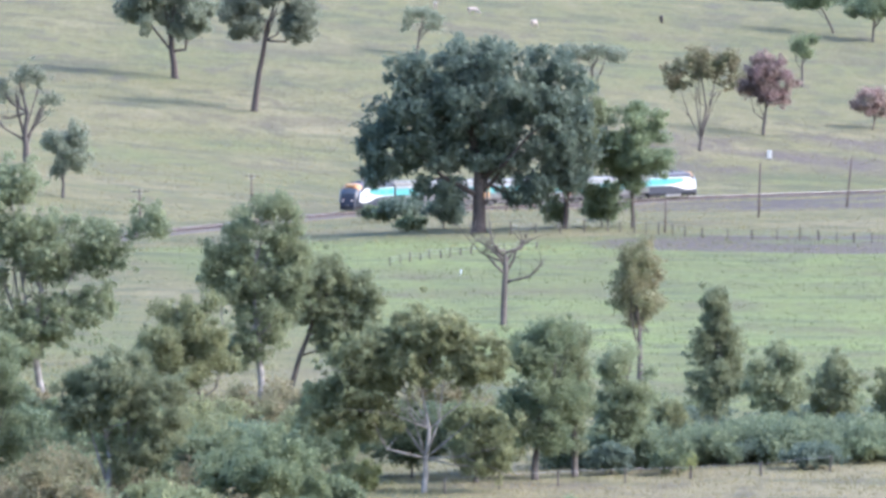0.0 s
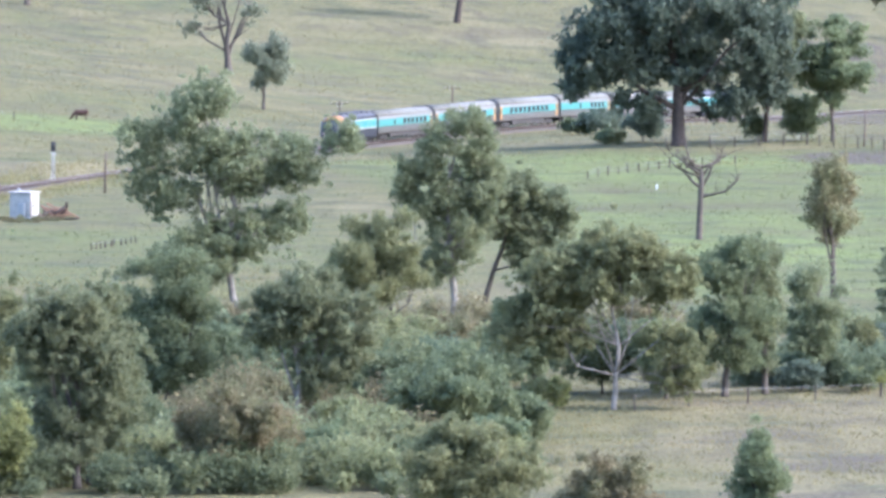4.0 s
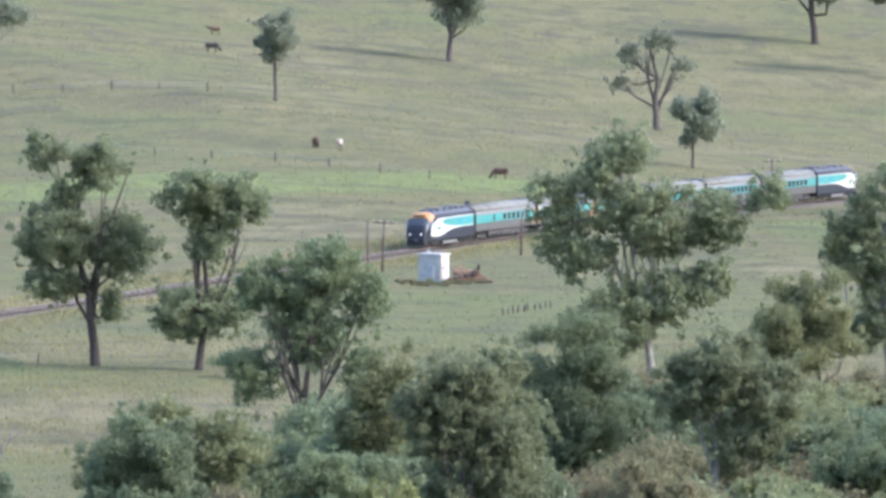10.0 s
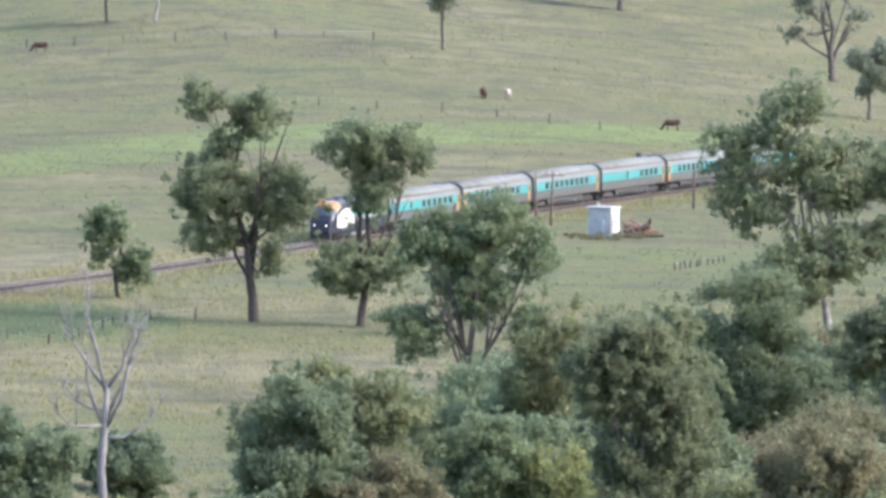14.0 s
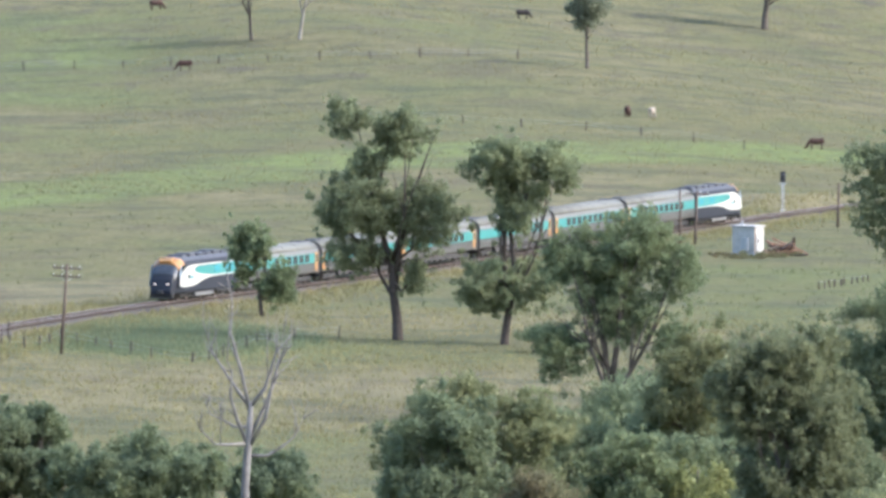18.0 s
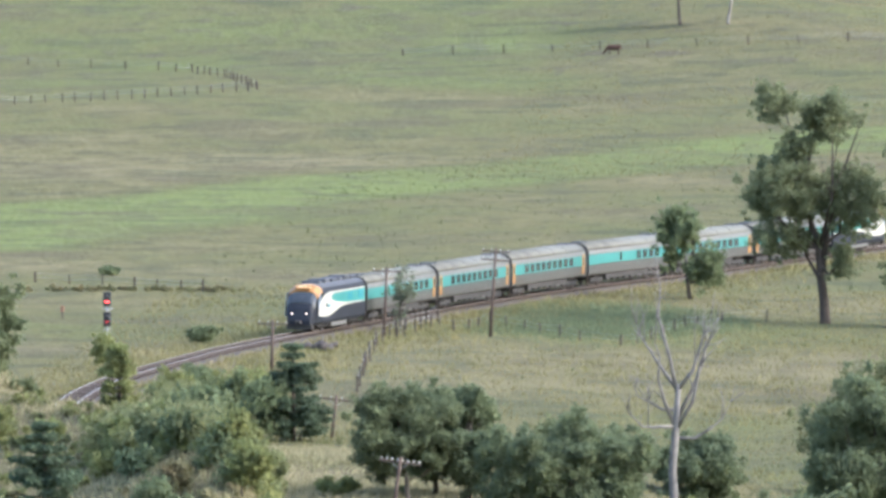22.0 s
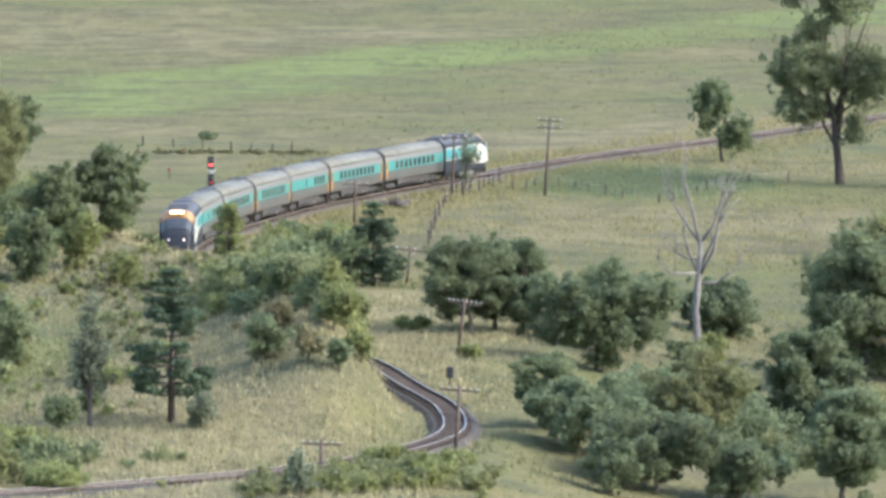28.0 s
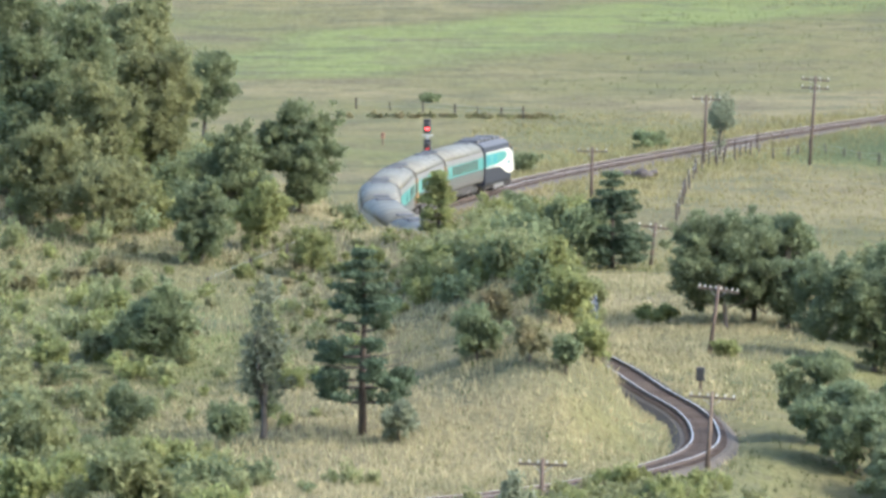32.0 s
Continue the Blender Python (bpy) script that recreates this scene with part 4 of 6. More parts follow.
LENGTHS = [17.5, 24.2, 24.2, 24.2, 24.2, 24.2, 24.2, 17.5]
NINE = [y for y in np.arange(-7.0, 7.1, 1.75)]


def make_train():
    coach = "stainless railway coach with turquoise window band and orange doors"
    cars = [power_car("locomotive", "navy locomotive with orange brow, white sweep and lit headlights")]
    cars.append(carriage("railway_carriage", "stainless coach with six windows at its rear end", [-8.3 + 1.75 * k for k in range(6)], [-10.95], 4.6))
    cars.append(carriage("railway_carriage", coach, NINE, [-10.95, 10.95]))
    cars.append(copy_thing(cars[2], Matrix()))
    cars.append(carriage("railway_carriage", "stainless buffet coach with few windows and turquoise band", [-8.2 + 1.75 * k for k in range(4)], [-10.95], 2.3))
    cars.append(copy_thing(cars[2], Matrix()))
    cars.append(carriage("railway_carriage", "stainless rear coach with turquoise band, orange front doors", NINE, [10.95]))
    cars.append(copy_thing(cars[0], Matrix()))
    tagged(cars[-1], "navy rear locomotive facing backwards with white sweep")
    return cars


def front_at(t):
    """Metres along the track that the train's nose has gone at t seconds."""
    return float(np.interp(t, [-2, 0, 3.5, 6, 7, 9, 11, 16, 18, 20, 22, 24.5, 28, 30, 31, 32, 34],
                           [306, 351, 426, 491, 514.5, 560, 605, 716, 761, 809, 857, 915, 999, 1043.5, 1067, 1090, 1138]))


def smooth_front(t):
    return sum(front_at(t + q) for q in (-1.2, -0.6, 0, 0.6, 1.2)) / 5


def on_track(s, back):
    i = max(0.0, min(s, len(TRACK) - 1.001))
    k = int(i)
    return Vector(TRACK[k] * (1 - i + k) + TRACK[k + 1] * (i - k))


def vehicle_pose(t, index):
    mid = smooth_front(t) - sum(LENGTHS[:index]) - LENGTHS[index] / 2
    half = 8.4 if 0 < index < 7 else 5.3
    a, b = on_track(mid + half, 0), on_track(mid - half, 0)
    d = (a - b).normalized()
    if index == 7:
        d = -d
    side = d.cross(Vector((0, 0, 1))).normalized()
    up = side.cross(d)
    m = Matrix((side, d, up)).transposed().to_4x4()
    m.translation = (a + b) / 2
    return m


# ---- lineside and field things ----
def height(x, y):
    return float(land(np.array([float(x)]), np.array([float(y)]))[0])


def telegraph_pole(x, y, h, arms=1, lean=0.0, label="weathered timber telegraph pole with crossarm", wide=2.4, turn=0.0, insulators=4):
    pole = holder("telegraph_pole", label, "utility pole", pose(x, y, height(x, y) - 0.05, 0, lean, turn), "line of telegraph poles")
    part("pole", solid("pole", *tube([(0, 0, -0.4), (0, 0, h * 0.5), (0, 0, h)], [0.15, 0.125, 0.10], 9), POLE_WOOD, True), pole)
    for k in range(arms):
        z = h - 0.35 - 0.7 * k
        part("crossarm", solid("crossarm", *box(-wide / 2, wide / 2, 0.10, 0.20, z - 0.06, z + 0.06, 0.01), POLE_WOOD), pole, "timber crossarm")
        part("brace", solid("brace", *tube([(-0.5, 0.15, z - 0.05), (0, 0.14, z - 0.5), (0.5, 0.15, z - 0.05)], [0.02] * 3, 5), GALV), pole)
        for q in np.linspace(-wide / 2 + 0.12, wide / 2 - 0.12, insulators):
            if abs(q) > 0.1:
                part("insulator", solid("insulator", *tube([(q, 0.15, z + 0.05), (q, 0.15, z + 0.16), (q, 0.15, z + 0.24)], [0.035, 0.06, 0.03], 7), WHITE), pole, "white insulator")
    return pole


def fence(points, gap, h, label, wires=2, thick=0.09, seed=1):
    """Split posts along a line of places, with wires."""
    rng = np.random.default_rng(seed)
    line = np.array(points, float)
    s = np.concatenate([[0], np.cumsum(np.linalg.norm(np.diff(line, axis=0), axis=1))])
    x0, y0 = points[0]
    base = height(x0, y0)
    thing = holder("fence", label, "fence", Matrix.Translation((x0, y0, base)))
    tops = []
    for q in np.arange(0, s[-1] + 0.01, gap):
        x, y = np.interp(q, s, line[:, 0]) + rng.normal() * 0.08, np.interp(q, s, line[:, 1]) + rng.normal() * 0.08
        z = height(x, y)
        hh, r = h * (0.82 + 0.3 * rng.random()), thick * (0.8 + 0.5 * rng.random())
        a = Vector((x - x0, y - y0, z - base - 0.25))
        b = a + Vector((rng.normal() * 0.07, rng.normal() * 0.07, hh + 0.25))
        part("post", solid("post", *tube([a, a.lerp(b, 0.6), b], [r, r * 0.95, r * 0.85], 6), POST_WOOD), thing)
        tops.append(b)
    for k in range(wires):
        pts = [p - Vector((0, 0, 0.12 + 0.38 * k)) for p in tops]
        if len(pts) > 1:
            part("wire", solid("wire", *tube(pts, [0.008] * len(pts), 4), GALV), thing, "thin fence wire")
    return thing


def signal_mast(x, y, h, lit, label, turn=0.0):
    thing = holder("railway_signal", label, "railway signal", pose(x, y, height(x, y), 0, 0, turn))
    part("mast", solid("mast", *tube([(0, 0, -0.3), (0, 0, h - 0.2)], [0.07, 0.07], 8), GALV, True), thing, "grey steel mast")
    part("foot", solid("foot", *box(-0.3, 0.3, -0.3, 0.3, -0.2, 0.35, 0.04), WHITE), thing, "white painted base")
    heads = (h - 0.55, h - 2.15) if lit else (h - 0.5,)
    for k, z in enumerate(heads):
        head = part("signal_head", solid("signal_head", *box(-0.3, 0.3, -0.22, 0.05, z - 0.6, z + 0.55, 0.08), BLACK), thing, "black signal head")
        lamp = part("lens", solid("lens", *tube([(0, -0.24, z - 0.18), (0, -0.3, z - 0.18)], [0.15, 0.14], 12), (LAMP_RED if k == 0 else LAMP_RED_DIM) if lit else GLASS_DARK), head, "red signal lamp" if lit else "unlit signal lens")
        part("hood", solid("hood", *tube([(0, -0.22, z + 0.06), (0, -0.55, z + 0.04)], [0.26, 0.22], 10), BLACK), head)
    part("ladder", solid("ladder", *merge(*[tube([(q, 0.35, 0), (q, 0.25, h - 0.8)], [0.02, 0.02], 4) for q in (-0.2, 0.2)], *[tube([(-0.2, 0.3, z), (0.2, 0.3, z)], [0.015, 0.015], 4) for z in np.arange(0.4, h - 0.9, 0.4)]), GALV), thing)
    part("platform", solid("platform", *box(-0.4, 0.4, 0.1, 0.6, h - 1.38, h - 1.32), GALV), thing)
    return thing


def relay_hut(x, y, turn):
    hut = holder("relay_hut", "small white metal railway relay hut with flat roof", "hut", pose(x, y, height(x, y) - 0.02, 0, 0, turn))
    w, d, h = 2.7, 1.7, 2.8
    for k, (a, b, c, e) in enumerate(((-w / 2, w / 2, -d / 2, -d / 2 + 0.05), (-w / 2, w / 2, d / 2 - 0.05, d / 2), (-w / 2, -w / 2 + 0.05, -d / 2 + 0.05, d / 2 - 0.05), (w / 2 - 0.05, w / 2, -d / 2 + 0.05, d / 2 - 0.05))):
        part("wall", solid("wall", *box(a, b, c, e, 0.15, h), HUT_PAINT), hut, "white painted metal wall")
    part("plinth", solid("plinth", *box(-w / 2 - 0.1, w / 2 + 0.1, -d / 2 - 0.1, d / 2 + 0.1, -0.3, 0.15, 0.03), GALV), hut, "grey concrete plinth")
    part("roof", solid("roof", *box(-w / 2 - 0.18, w / 2 + 0.18, -d / 2 - 0.18, d / 2 + 0.18, h, h + 0.14, 0.03), HUT_PAINT), hut, "flat overhanging white roof")
    door = part("door", solid("door", *box(w / 2, w / 2 + 0.05, -0.5, 0.45, 0.2, 2.2, 0.015), HUT_PAINT), hut, "white metal door")
    part("handle", solid("handle", *box(w / 2 + 0.05, w / 2 + 0.1, -0.42, -0.34, 1.05, 1.25, 0.01), BLACK), door, "black handle")
    part("notice", solid("notice", *box(w / 2 + 0.051, w / 2 + 0.06, -0.3, 0.0, 1.3, 1.6), BLACK), door, "dark notice plate")
    part("cabinet", solid("cabinet", *box(-0.1, 0.7, -d / 2 - 0.3, -d / 2, 0.4, 1.7, 0.03), GALV), hut, "grey side cabinet")
    part("vent", solid("vent", *tube([(-0.7, 0, h + 0.1), (-0.7, 0, h + 0.45), (-0.7, 0, h + 0.5)], [0.14, 0.14, 0.22], 9), GALV), hut, "round roof vent")
    part("downpipe", solid("downpipe", *tube([(w / 2 + 0.03, -d / 2 + 0.1, 0.1), (w / 2 + 0.03, -d / 2 + 0.1, h)], [0.05, 0.05], 7), RUST), hut, "rusty downpipe")
    return hut


def lump(rng, r, flat=0.7):
    """An uneven stone."""
    bm = bmesh.new()
    bmesh.ops.create_icosphere(bm, subdivisions=2, radius=r)
    for v in bm.verts:
        n = noise.noise(v.co * 1.7 / r + Vector(rng.normal(size=3)) * 0.02)
        v.co *= 1 + 0.35 * n
        v.co.z *= flat
    v, f = [tuple(q.co) for q in bm.verts], [tuple(q.index for q in p.verts) for p in bm.faces]
    bm.free()
    return v, f


def heap(name, label, category, x, y, wide, pieces, mat, seed):
    rng = np.random.default_rng(seed)
    thing = holder(name, label, category, Matrix.Translation((x, y, height(x, y))))
    for k in range(pieces):
        r = 0.25 + 0.35 * rng.random()
        v, f = lump(rng, r)
        dx, dy = rng.normal() * wide * 0.3, rng.normal() * 0.6
        part("lump", solid("lump", [(a + dx, b + dy, c + r * 0.35 + 0.25 * rng.random() * (k % 3)) for a, b, c in v], f, mat, True), thing)
    return thing


def sleeper_heap(x, y):
    rng = np.random.default_rng(4)
    thing = holder("sleeper_heap", "untidy heap of old rusty-brown sleepers and scrap", "scrap heap", Matrix.Translation((x, y, height(x, y))))
    for k in range(26):
        v, f = box(-1.1, 1.1, -0.12, 0.12, 0, 0.15, 0.02)
        m = pose(rng.normal() * 0.8, rng.normal() * 0.5, 0.02 + 0.2 * (k // 4), rng.normal() * 6, rng.normal() * 14, rng.normal() * 40)
        part("old_sleeper", solid("old_sleeper", [m @ Vector(q) for q in v], f, RUST if k % 3 else SLEEPER), thing)
    return thing


def ellipsoid(c, r, seg=10, rings=7):
    v, f = [], []
    for i in range(rings + 1):
        a = math.pi * i / rings
        for k in range(seg):
            b = 2 * math.pi * k / seg
            v.append((c[0] + r[0] * math.sin(a) * math.cos(b), c[1] + r[1] * math.sin(a) * math.sin(b), c[2] + r[2] * math.cos(a)))
    for i in range(rings):
        f += [(i * seg + k, i * seg + (k + 1) % seg, (i + 1) * seg + (k + 1) % seg, (i + 1) * seg + k) for k in range(seg)]
    return v, f


def cow(x, y, turn, hide, label, grazing=True, size=1.0):
    """A cow, nose towards its +x."""
    thing = holder("cow", label, "cow", pose(x, y, height(x, y) - 0.03, 0, 0, turn), "grazing cattle")
    s = size
    body = merge(ellipsoid((0.0, 0, 1.0 * s), (0.85 * s, 0.36 * s, 0.40 * s)), ellipsoid((0.55 * s, 0, 1.05 * s), (0.38 * s, 0.31 * s, 0.42 * s)), ellipsoid((-0.6 * s, 0, 1.08 * s), (0.36 * s, 0.34 * s, 0.38 * s)))
    part("body", solid("body", *body, hide, True), thing)
    hz = 0.35 if grazing else 1.35
    part("neck", solid("neck", *tube([(0.8 * s, 0, 1.1 * s), (1.1 * s, 0, (0.5 * (hz + 1.1)) * s), (1.25 * s, 0, hz * s)], [0.24 * s, 0.18 * s, 0.13 * s], 8), hide, True), thing)
    head = part("head", solid("head", *tube([(1.18 * s, 0, (hz + 0.05) * s), (1.38 * s, 0, (hz - 0.04) * s), (1.6 * s, 0, (hz - 0.16) * s)], [0.13 * s, 0.14 * s, 0.08 * s], 8), hide, True), thing)
    for q in (-1, 1):
        part("ear", solid("ear", *ellipsoid((1.24 * s, q * 0.2 * s, (hz + 0.1) * s), (0.04 * s, 0.12 * s, 0.06 * s), 6, 4), hide, True), head)
    for lx in (-0.62, 0.62):
        for q in (-0.2, 0.2):
            part("leg", solid("leg", *tube([(lx * s, q * s, 0.85 * s), ((lx + 0.03) * s, q * s, 0.45 * s), (lx * s, q * s, 0)], [0.13 * s, 0.07 * s, 0.06 * s], 7), hide, True), thing)
    part("tail", solid("tail", *tube([(-0.9 * s, 0, 1.25 * s), (-1.0 * s, 0, 0.9 * s), (-0.98 * s, 0, 0.45 * s)], [0.04 * s, 0.025 * s, 0.05 * s], 5), hide), thing)
    return thing


def white_bird(x, y, z):
    thing = holder("bird", "white bird perched on a dead branch", "bird", Matrix.Translation((x, y, z)))
    part("body", solid("body", *merge(ellipsoid((0, 0, 0.2), (0.1, 0.09, 0.18)), ellipsoid((0.03, 0, 0.42), (0.065, 0.06, 0.075))), FEATHER, True), thing)
    part("tail", solid("tail", *box(-0.11, -0.03, -0.04, 0.04, -0.1, 0.08, 0.01), FEATHER), thing)
    return thing


def post_box(x, y, h, label, mat, w=0.5, tall=0.75, name="trackside_box"):
    thing = holder(name, label, "equipment box", Matrix.Translation((x, y, height(x, y))))
    part("post", solid("post", *tube([(0, 0, -0.3), (0, 0, h)], [0.08, 0.07], 8), POLE_WOOD), thing)
    part("box", solid("box", *box(-w / 2, w / 2, -w / 2, w / 2, h - 0.1, h - 0.1 + tall, 0.04), mat), thing)
    return thing


def fallen_log(x, y, length, turn, label):
    thing = holder("fallen_log", label, "log", pose(x, y, height(x, y), 0, 0, turn))
    part("stem", solid("stem", *tube([(-length / 2, 0, 0.2), (0, 0.1, 0.3), (length / 2, 0, 0.25)], [0.28, 0.24, 0.16], 8), POST_WOOD, True), thing)
    for q in (-0.3, 0.05, 0.35):
        part("stub", solid("stub", *tube([(length * q, 0, 0.3), (length * q + 0.2, 0.1, 0.8), (length * q + 0.15, 0.1, 1.25)], [0.13, 0.09, 0.05], 6), POST_WOOD, True), thing)
    return thing


# ---- long grass ----
def tufts(rng, x, y, h, blades=4):
    """Leaning blades of grass at the places given, as an array of triangles."""
    z = land(x, y)
    out = []
    for _ in range(blades):
        a = rng.random(len(x)) * 6.283
        lean = (0.15 + 0.35 * rng.random(len(x))) * h
        w = 0.03 + 0.035 * rng.random(len(x))
        bx, by = x + 0.22 * rng.normal(size=len(x)), y + 0.22 * rng.normal(size=len(x))
        tall = h * (0.6 + 0.6 * rng.random(len(x)))
        base = np.stack([bx, by, z - 0.05], 1)
        side = np.stack([np.cos(a), np.sin(a), 0 * a], 1) * w[:, None]
        b2 = rng.random(len(x)) * 6.283
        tip = base + np.stack([np.cos(b2) * lean, np.sin(b2) * lean, tall], 1)
        out.append(np.stack([base - side, base + side, tip], 1))
    return np.concatenate(out)


def grass(name, label, count, x0, x1, y0, y1, h0, h1, mat, want, seed, blades=4):
    """Grass scattered over a stretch; want(x, y) gives how likely it is to stand."""
    rng = np.random.default_rng(seed)
    x, y = x0 + (x1 - x0) * rng.random(count), y0 + (y1 - y0) * rng.random(count)
    d, _ = track_near(x, y)
    keep = (rng.random(count) < want(x, y)) & (d > 1.95)
    x, y = x[keep], y[keep]
    h = h0 + (h1 - h0) * rng.random(len(x)) * (0.6 + 0.4 * waves(x, y, 5, 3.3))
    me = cards(name, tufts(rng, x, y, np.clip(h, 0.12, None), blades), mat)
    return tagged(new(name, me), label, "grass", kind="stuff")


# ---- trees and shrubs, stretch by stretch ----
# grey leaves on these three far gums carry bluish haze in their colour
tree("gum_tree", 91.1, 1655.0, 24.2, 18.1, 6.7, "tall gum with dark trunk on the dry hillside", off=-1.6, seed=11, bark=BARK_DARK, leaf=LEAF_GREY, dense=1.3, clumps=22, thick=1.3, limbs=8, tiers=[(-4.5, 6.7, 19.5, 11.8, 10), (0.0, 13.8, 24.2, 8.6, 8), (2.0, 6.1, 16.7, 10.6, 10)])
tree("gum_tree", 101.8, 1613.0, 22.8, 18.0, 10.8, "slender gum with flat crown on the dry hillside", off=2.4, seed=12, bark=BARK_DARK, leaf=LEAF_GREY, dense=1.3, clumps=20, thick=1.2, limbs=8, lean=0.5, tiers=[(-2.1, 10.8, 20.5, 8.7, 9), (2.2, 15.9, 22.8, 11.1, 8), (7.3, 10.4, 21.5, 8.4, 9)])
tree("gum_tree", 30.7, 1585.0, 19.5, 13.2, 5.0, "compact dark gum on the open hillside", off=1.0, seed=13, leaf=LEAF_GREY, dense=0.75, clumps=18, thick=1.3)
tree("gum_tree", 57.8, 1455.0, 15.4, 11.4, 5.0, "old half-bare gum with dark forked limbs", off=-0.6, seed=14, clumps=14, leaf=LEAF_GREY, bark=BARK_GREY, dense=0.35, thick=1.9, split=0.27, limbs=13, tiers=[(-4.0, 9.0, 13.6, 3.4, 3), (-5.6, 5.2, 8.2, 3.0, 3), (-0.8, 11.0, 15.4, 3.4, 3), (1.6, 10.0, 14.8, 2.8, 2), (3.6, 7.6, 10.4, 2.4, 2)])
tree("small_tree", 58.3, 1349.0, 11.0, 7.6, 2.6, "small soft grey-green tree beside a bare gum", off=0.1, seed=15, clumps=14, leaf=LEAF_GREY, dense=0.8)
tree("fig_tree", 106.8, 1240.4, 27.5, 32.7, 5.4, "huge dark spreading fig tree with thick trunk", off=0.0, seed=16, clumps=60, leaf=LEAF_FIG, bark=BARK_DARK, thick=1.75, dense=1.7, shape='round', limbs=10, size=0.26, tiers=[(-6.2, 6.5, 24.0, 16.0, 30), (0.4, 9.4, 27.5, 18.9, 36), (9.1, 5.8, 24.7, 14.5, 30), (-10.5, 5.8, 16.7, 11.6, 18), (-13.1, 5.8, 10.2, 5.1, 5), (11.8, 3.6, 16.7, 9.8, 14), (-5.4, 3.6, 8.0, 10.2, 8), (0.4, 5.8, 14.5, 13.1, 16), (7.3, 2.9, 8.0, 10.9, 8)])
tree("tree", 127.4, 1247.1, 17.3, 11.4, 3.8, "slender green tree beside the railway fence", off=-0.1, seed=17, clumps=34, leaf=LEAF_DARK, dense=1.2, bark=BARK_GREY, thick=0.8)
tree("tree", 118.6, 1247.6, 20.2, 10.8, 4.9, "dark tree growing close by the fig", off=1.0, seed=18, clumps=34, leaf=LEAF_GUM, dense=1.2, bark=BARK_DARK, thick=0.9)
tree("tree", 158.4, 1626.0, 13.4, 14.5, 8.9, "pale grey gum on the slope behind the fig", off=0.7, seed=19, clumps=16, leaf=LEAF_GREY, dense=0.6, shape='umbrella')
tree("tree", 173.2, 1593.0, 18.0, 14.9, 8.0, "pale many-stemmed tree with thin pinkish crown", off=0.3, seed=20, clumps=26, leaf=LEAF_BROWN, dense=0.6, limbs=7, bark=BARK_GREY, split=0.14, thick=0.9, tiers=[(-4.4, 9.4, 15.6, 5.8, 7), (0.0, 10.6, 18.0, 6.6, 8), (4.2, 9.8, 17.0, 5.8, 7)])
tree("tree", 186.7, 1621.0, 14.3, 9.9, 3.3, "reddish-brown tree on the dry bank", off=0.8, seed=21, clumps=22, leaf=LEAF_RED, dense=1.0)
tree("tree", 202.5, 1701.0, 10.5, 5.7, 4.4, "small dark tree on the far slope", off=0.1, seed=22, clumps=9, leaf=LEAF_DARK, dense=0.8)
tree("tree", 207.3, 1640.0, 7.8, 9.0, 1.4, "low reddish tree on the dry bank", off=0.7, seed=23, clumps=10, leaf=LEAF_RED, dense=0.8)
tree("tree", 218.8, 1792.0, 9.3, 12.9, 4.1, "dark tree in the hillside gully", off=-3.7, seed=24, clumps=14, leaf=LEAF_DARK)
tree("tree", 224.7, 1781.0, 11.7, 14.3, 3.6, "dark tree in the hillside gully", off=0.5, seed=25, clumps=14, leaf=LEAF_DARK)
tree("tree", 136.6, 1713.0, 9.1, 8.4, 3.7, "pale gum on the slope behind the fig", off=0.7, seed=26, clumps=9, leaf=LEAF_GREY, dense=0.6)
tree("gum_tree", -43.5, 1462.4, 11.7, 9.9, 5.4, "open-crowned gum on the far pasture", off=-0.8, seed=27, clumps=12, leaf=LEAF_GREY, dense=0.7, shape='umbrella', bark=BARK_GREY)
tree("gum_tree", -36.6, 1457.5, 11.2, 7.7, 5.2, "pale-trunked gum on the far pasture", off=1.6, seed=28, clumps=10, leaf=LEAF_GREY, dense=0.7, shape='umbrella', bark=BARK_PALE)
tree("gum_tree", 3.4, 1418.0, 12.5, 8.5, 4.8, "slim gum with thin crown on the far pasture", off=-0.2, seed=29, clumps=12, leaf=LEAF_GREY, dense=0.7, bark=BARK_GREY)
tree("gum_tree", 55.1, 874.7, 20.3, 10.5, 6.4, "tall gum with pale trunk by the creek", off=-0.9, seed=30, clumps=28, thick=0.9, bark=BARK_PALE, limbs=8, tiers=[(0.4, 13.5, 20.3, 8.6, 16), (-3.2, 9.0, 16.5, 6.0, 12), (0.4, 5.0, 15.0, 7.4, 20), (2.6, 8.0, 17.0, 5.0, 10), (-1.8, 2.6, 8.0, 4.5, 8)])
tree("gum_tree", 58.1, 881.4, 14.5, 9.7, 6.9, "leaning gum by the creek, crown to one side", off=4.2, seed=31, clumps=20, thick=0.9, limbs=8, tiers=[(3.0, 6.0, 14.4, 7.6, 16), (6.4, 5.6, 12.8, 5.6, 12), (4.4, 3.2, 8.4, 5.0, 8)])
tree("gum_tree", 35.2, 890.6, 22.4, 23.6, 4.3, "wide old gum with white limbs and olive crown", off=-1.6, seed=32, clumps=44, leaf=LEAF_GUM, bark=BARK_PALE, thick=0.85, split=0.2, limbs=12, dense=1.5, size=0.2, tiers=[(-3.4, 16.6, 22.4, 7.6, 16), (-8.6, 12.4, 19.2, 5.6, 12), (-6.6, 7.6, 14.2, 7.4, 14), (0.8, 9.4, 17.8, 8.6, 24), (5.6, 10.2, 17.2, 6.4, 14), (10.2, 13.6, 18.4, 5.4, 8), (-3.0, 12.2, 18.4, 8.0, 16), (-3.6, 1.2, 8.4, 10.4, 18), (-0.4, 4.0, 10.0, 9.2, 20), (4.6, 5.4, 10.8, 6.4, 10)])
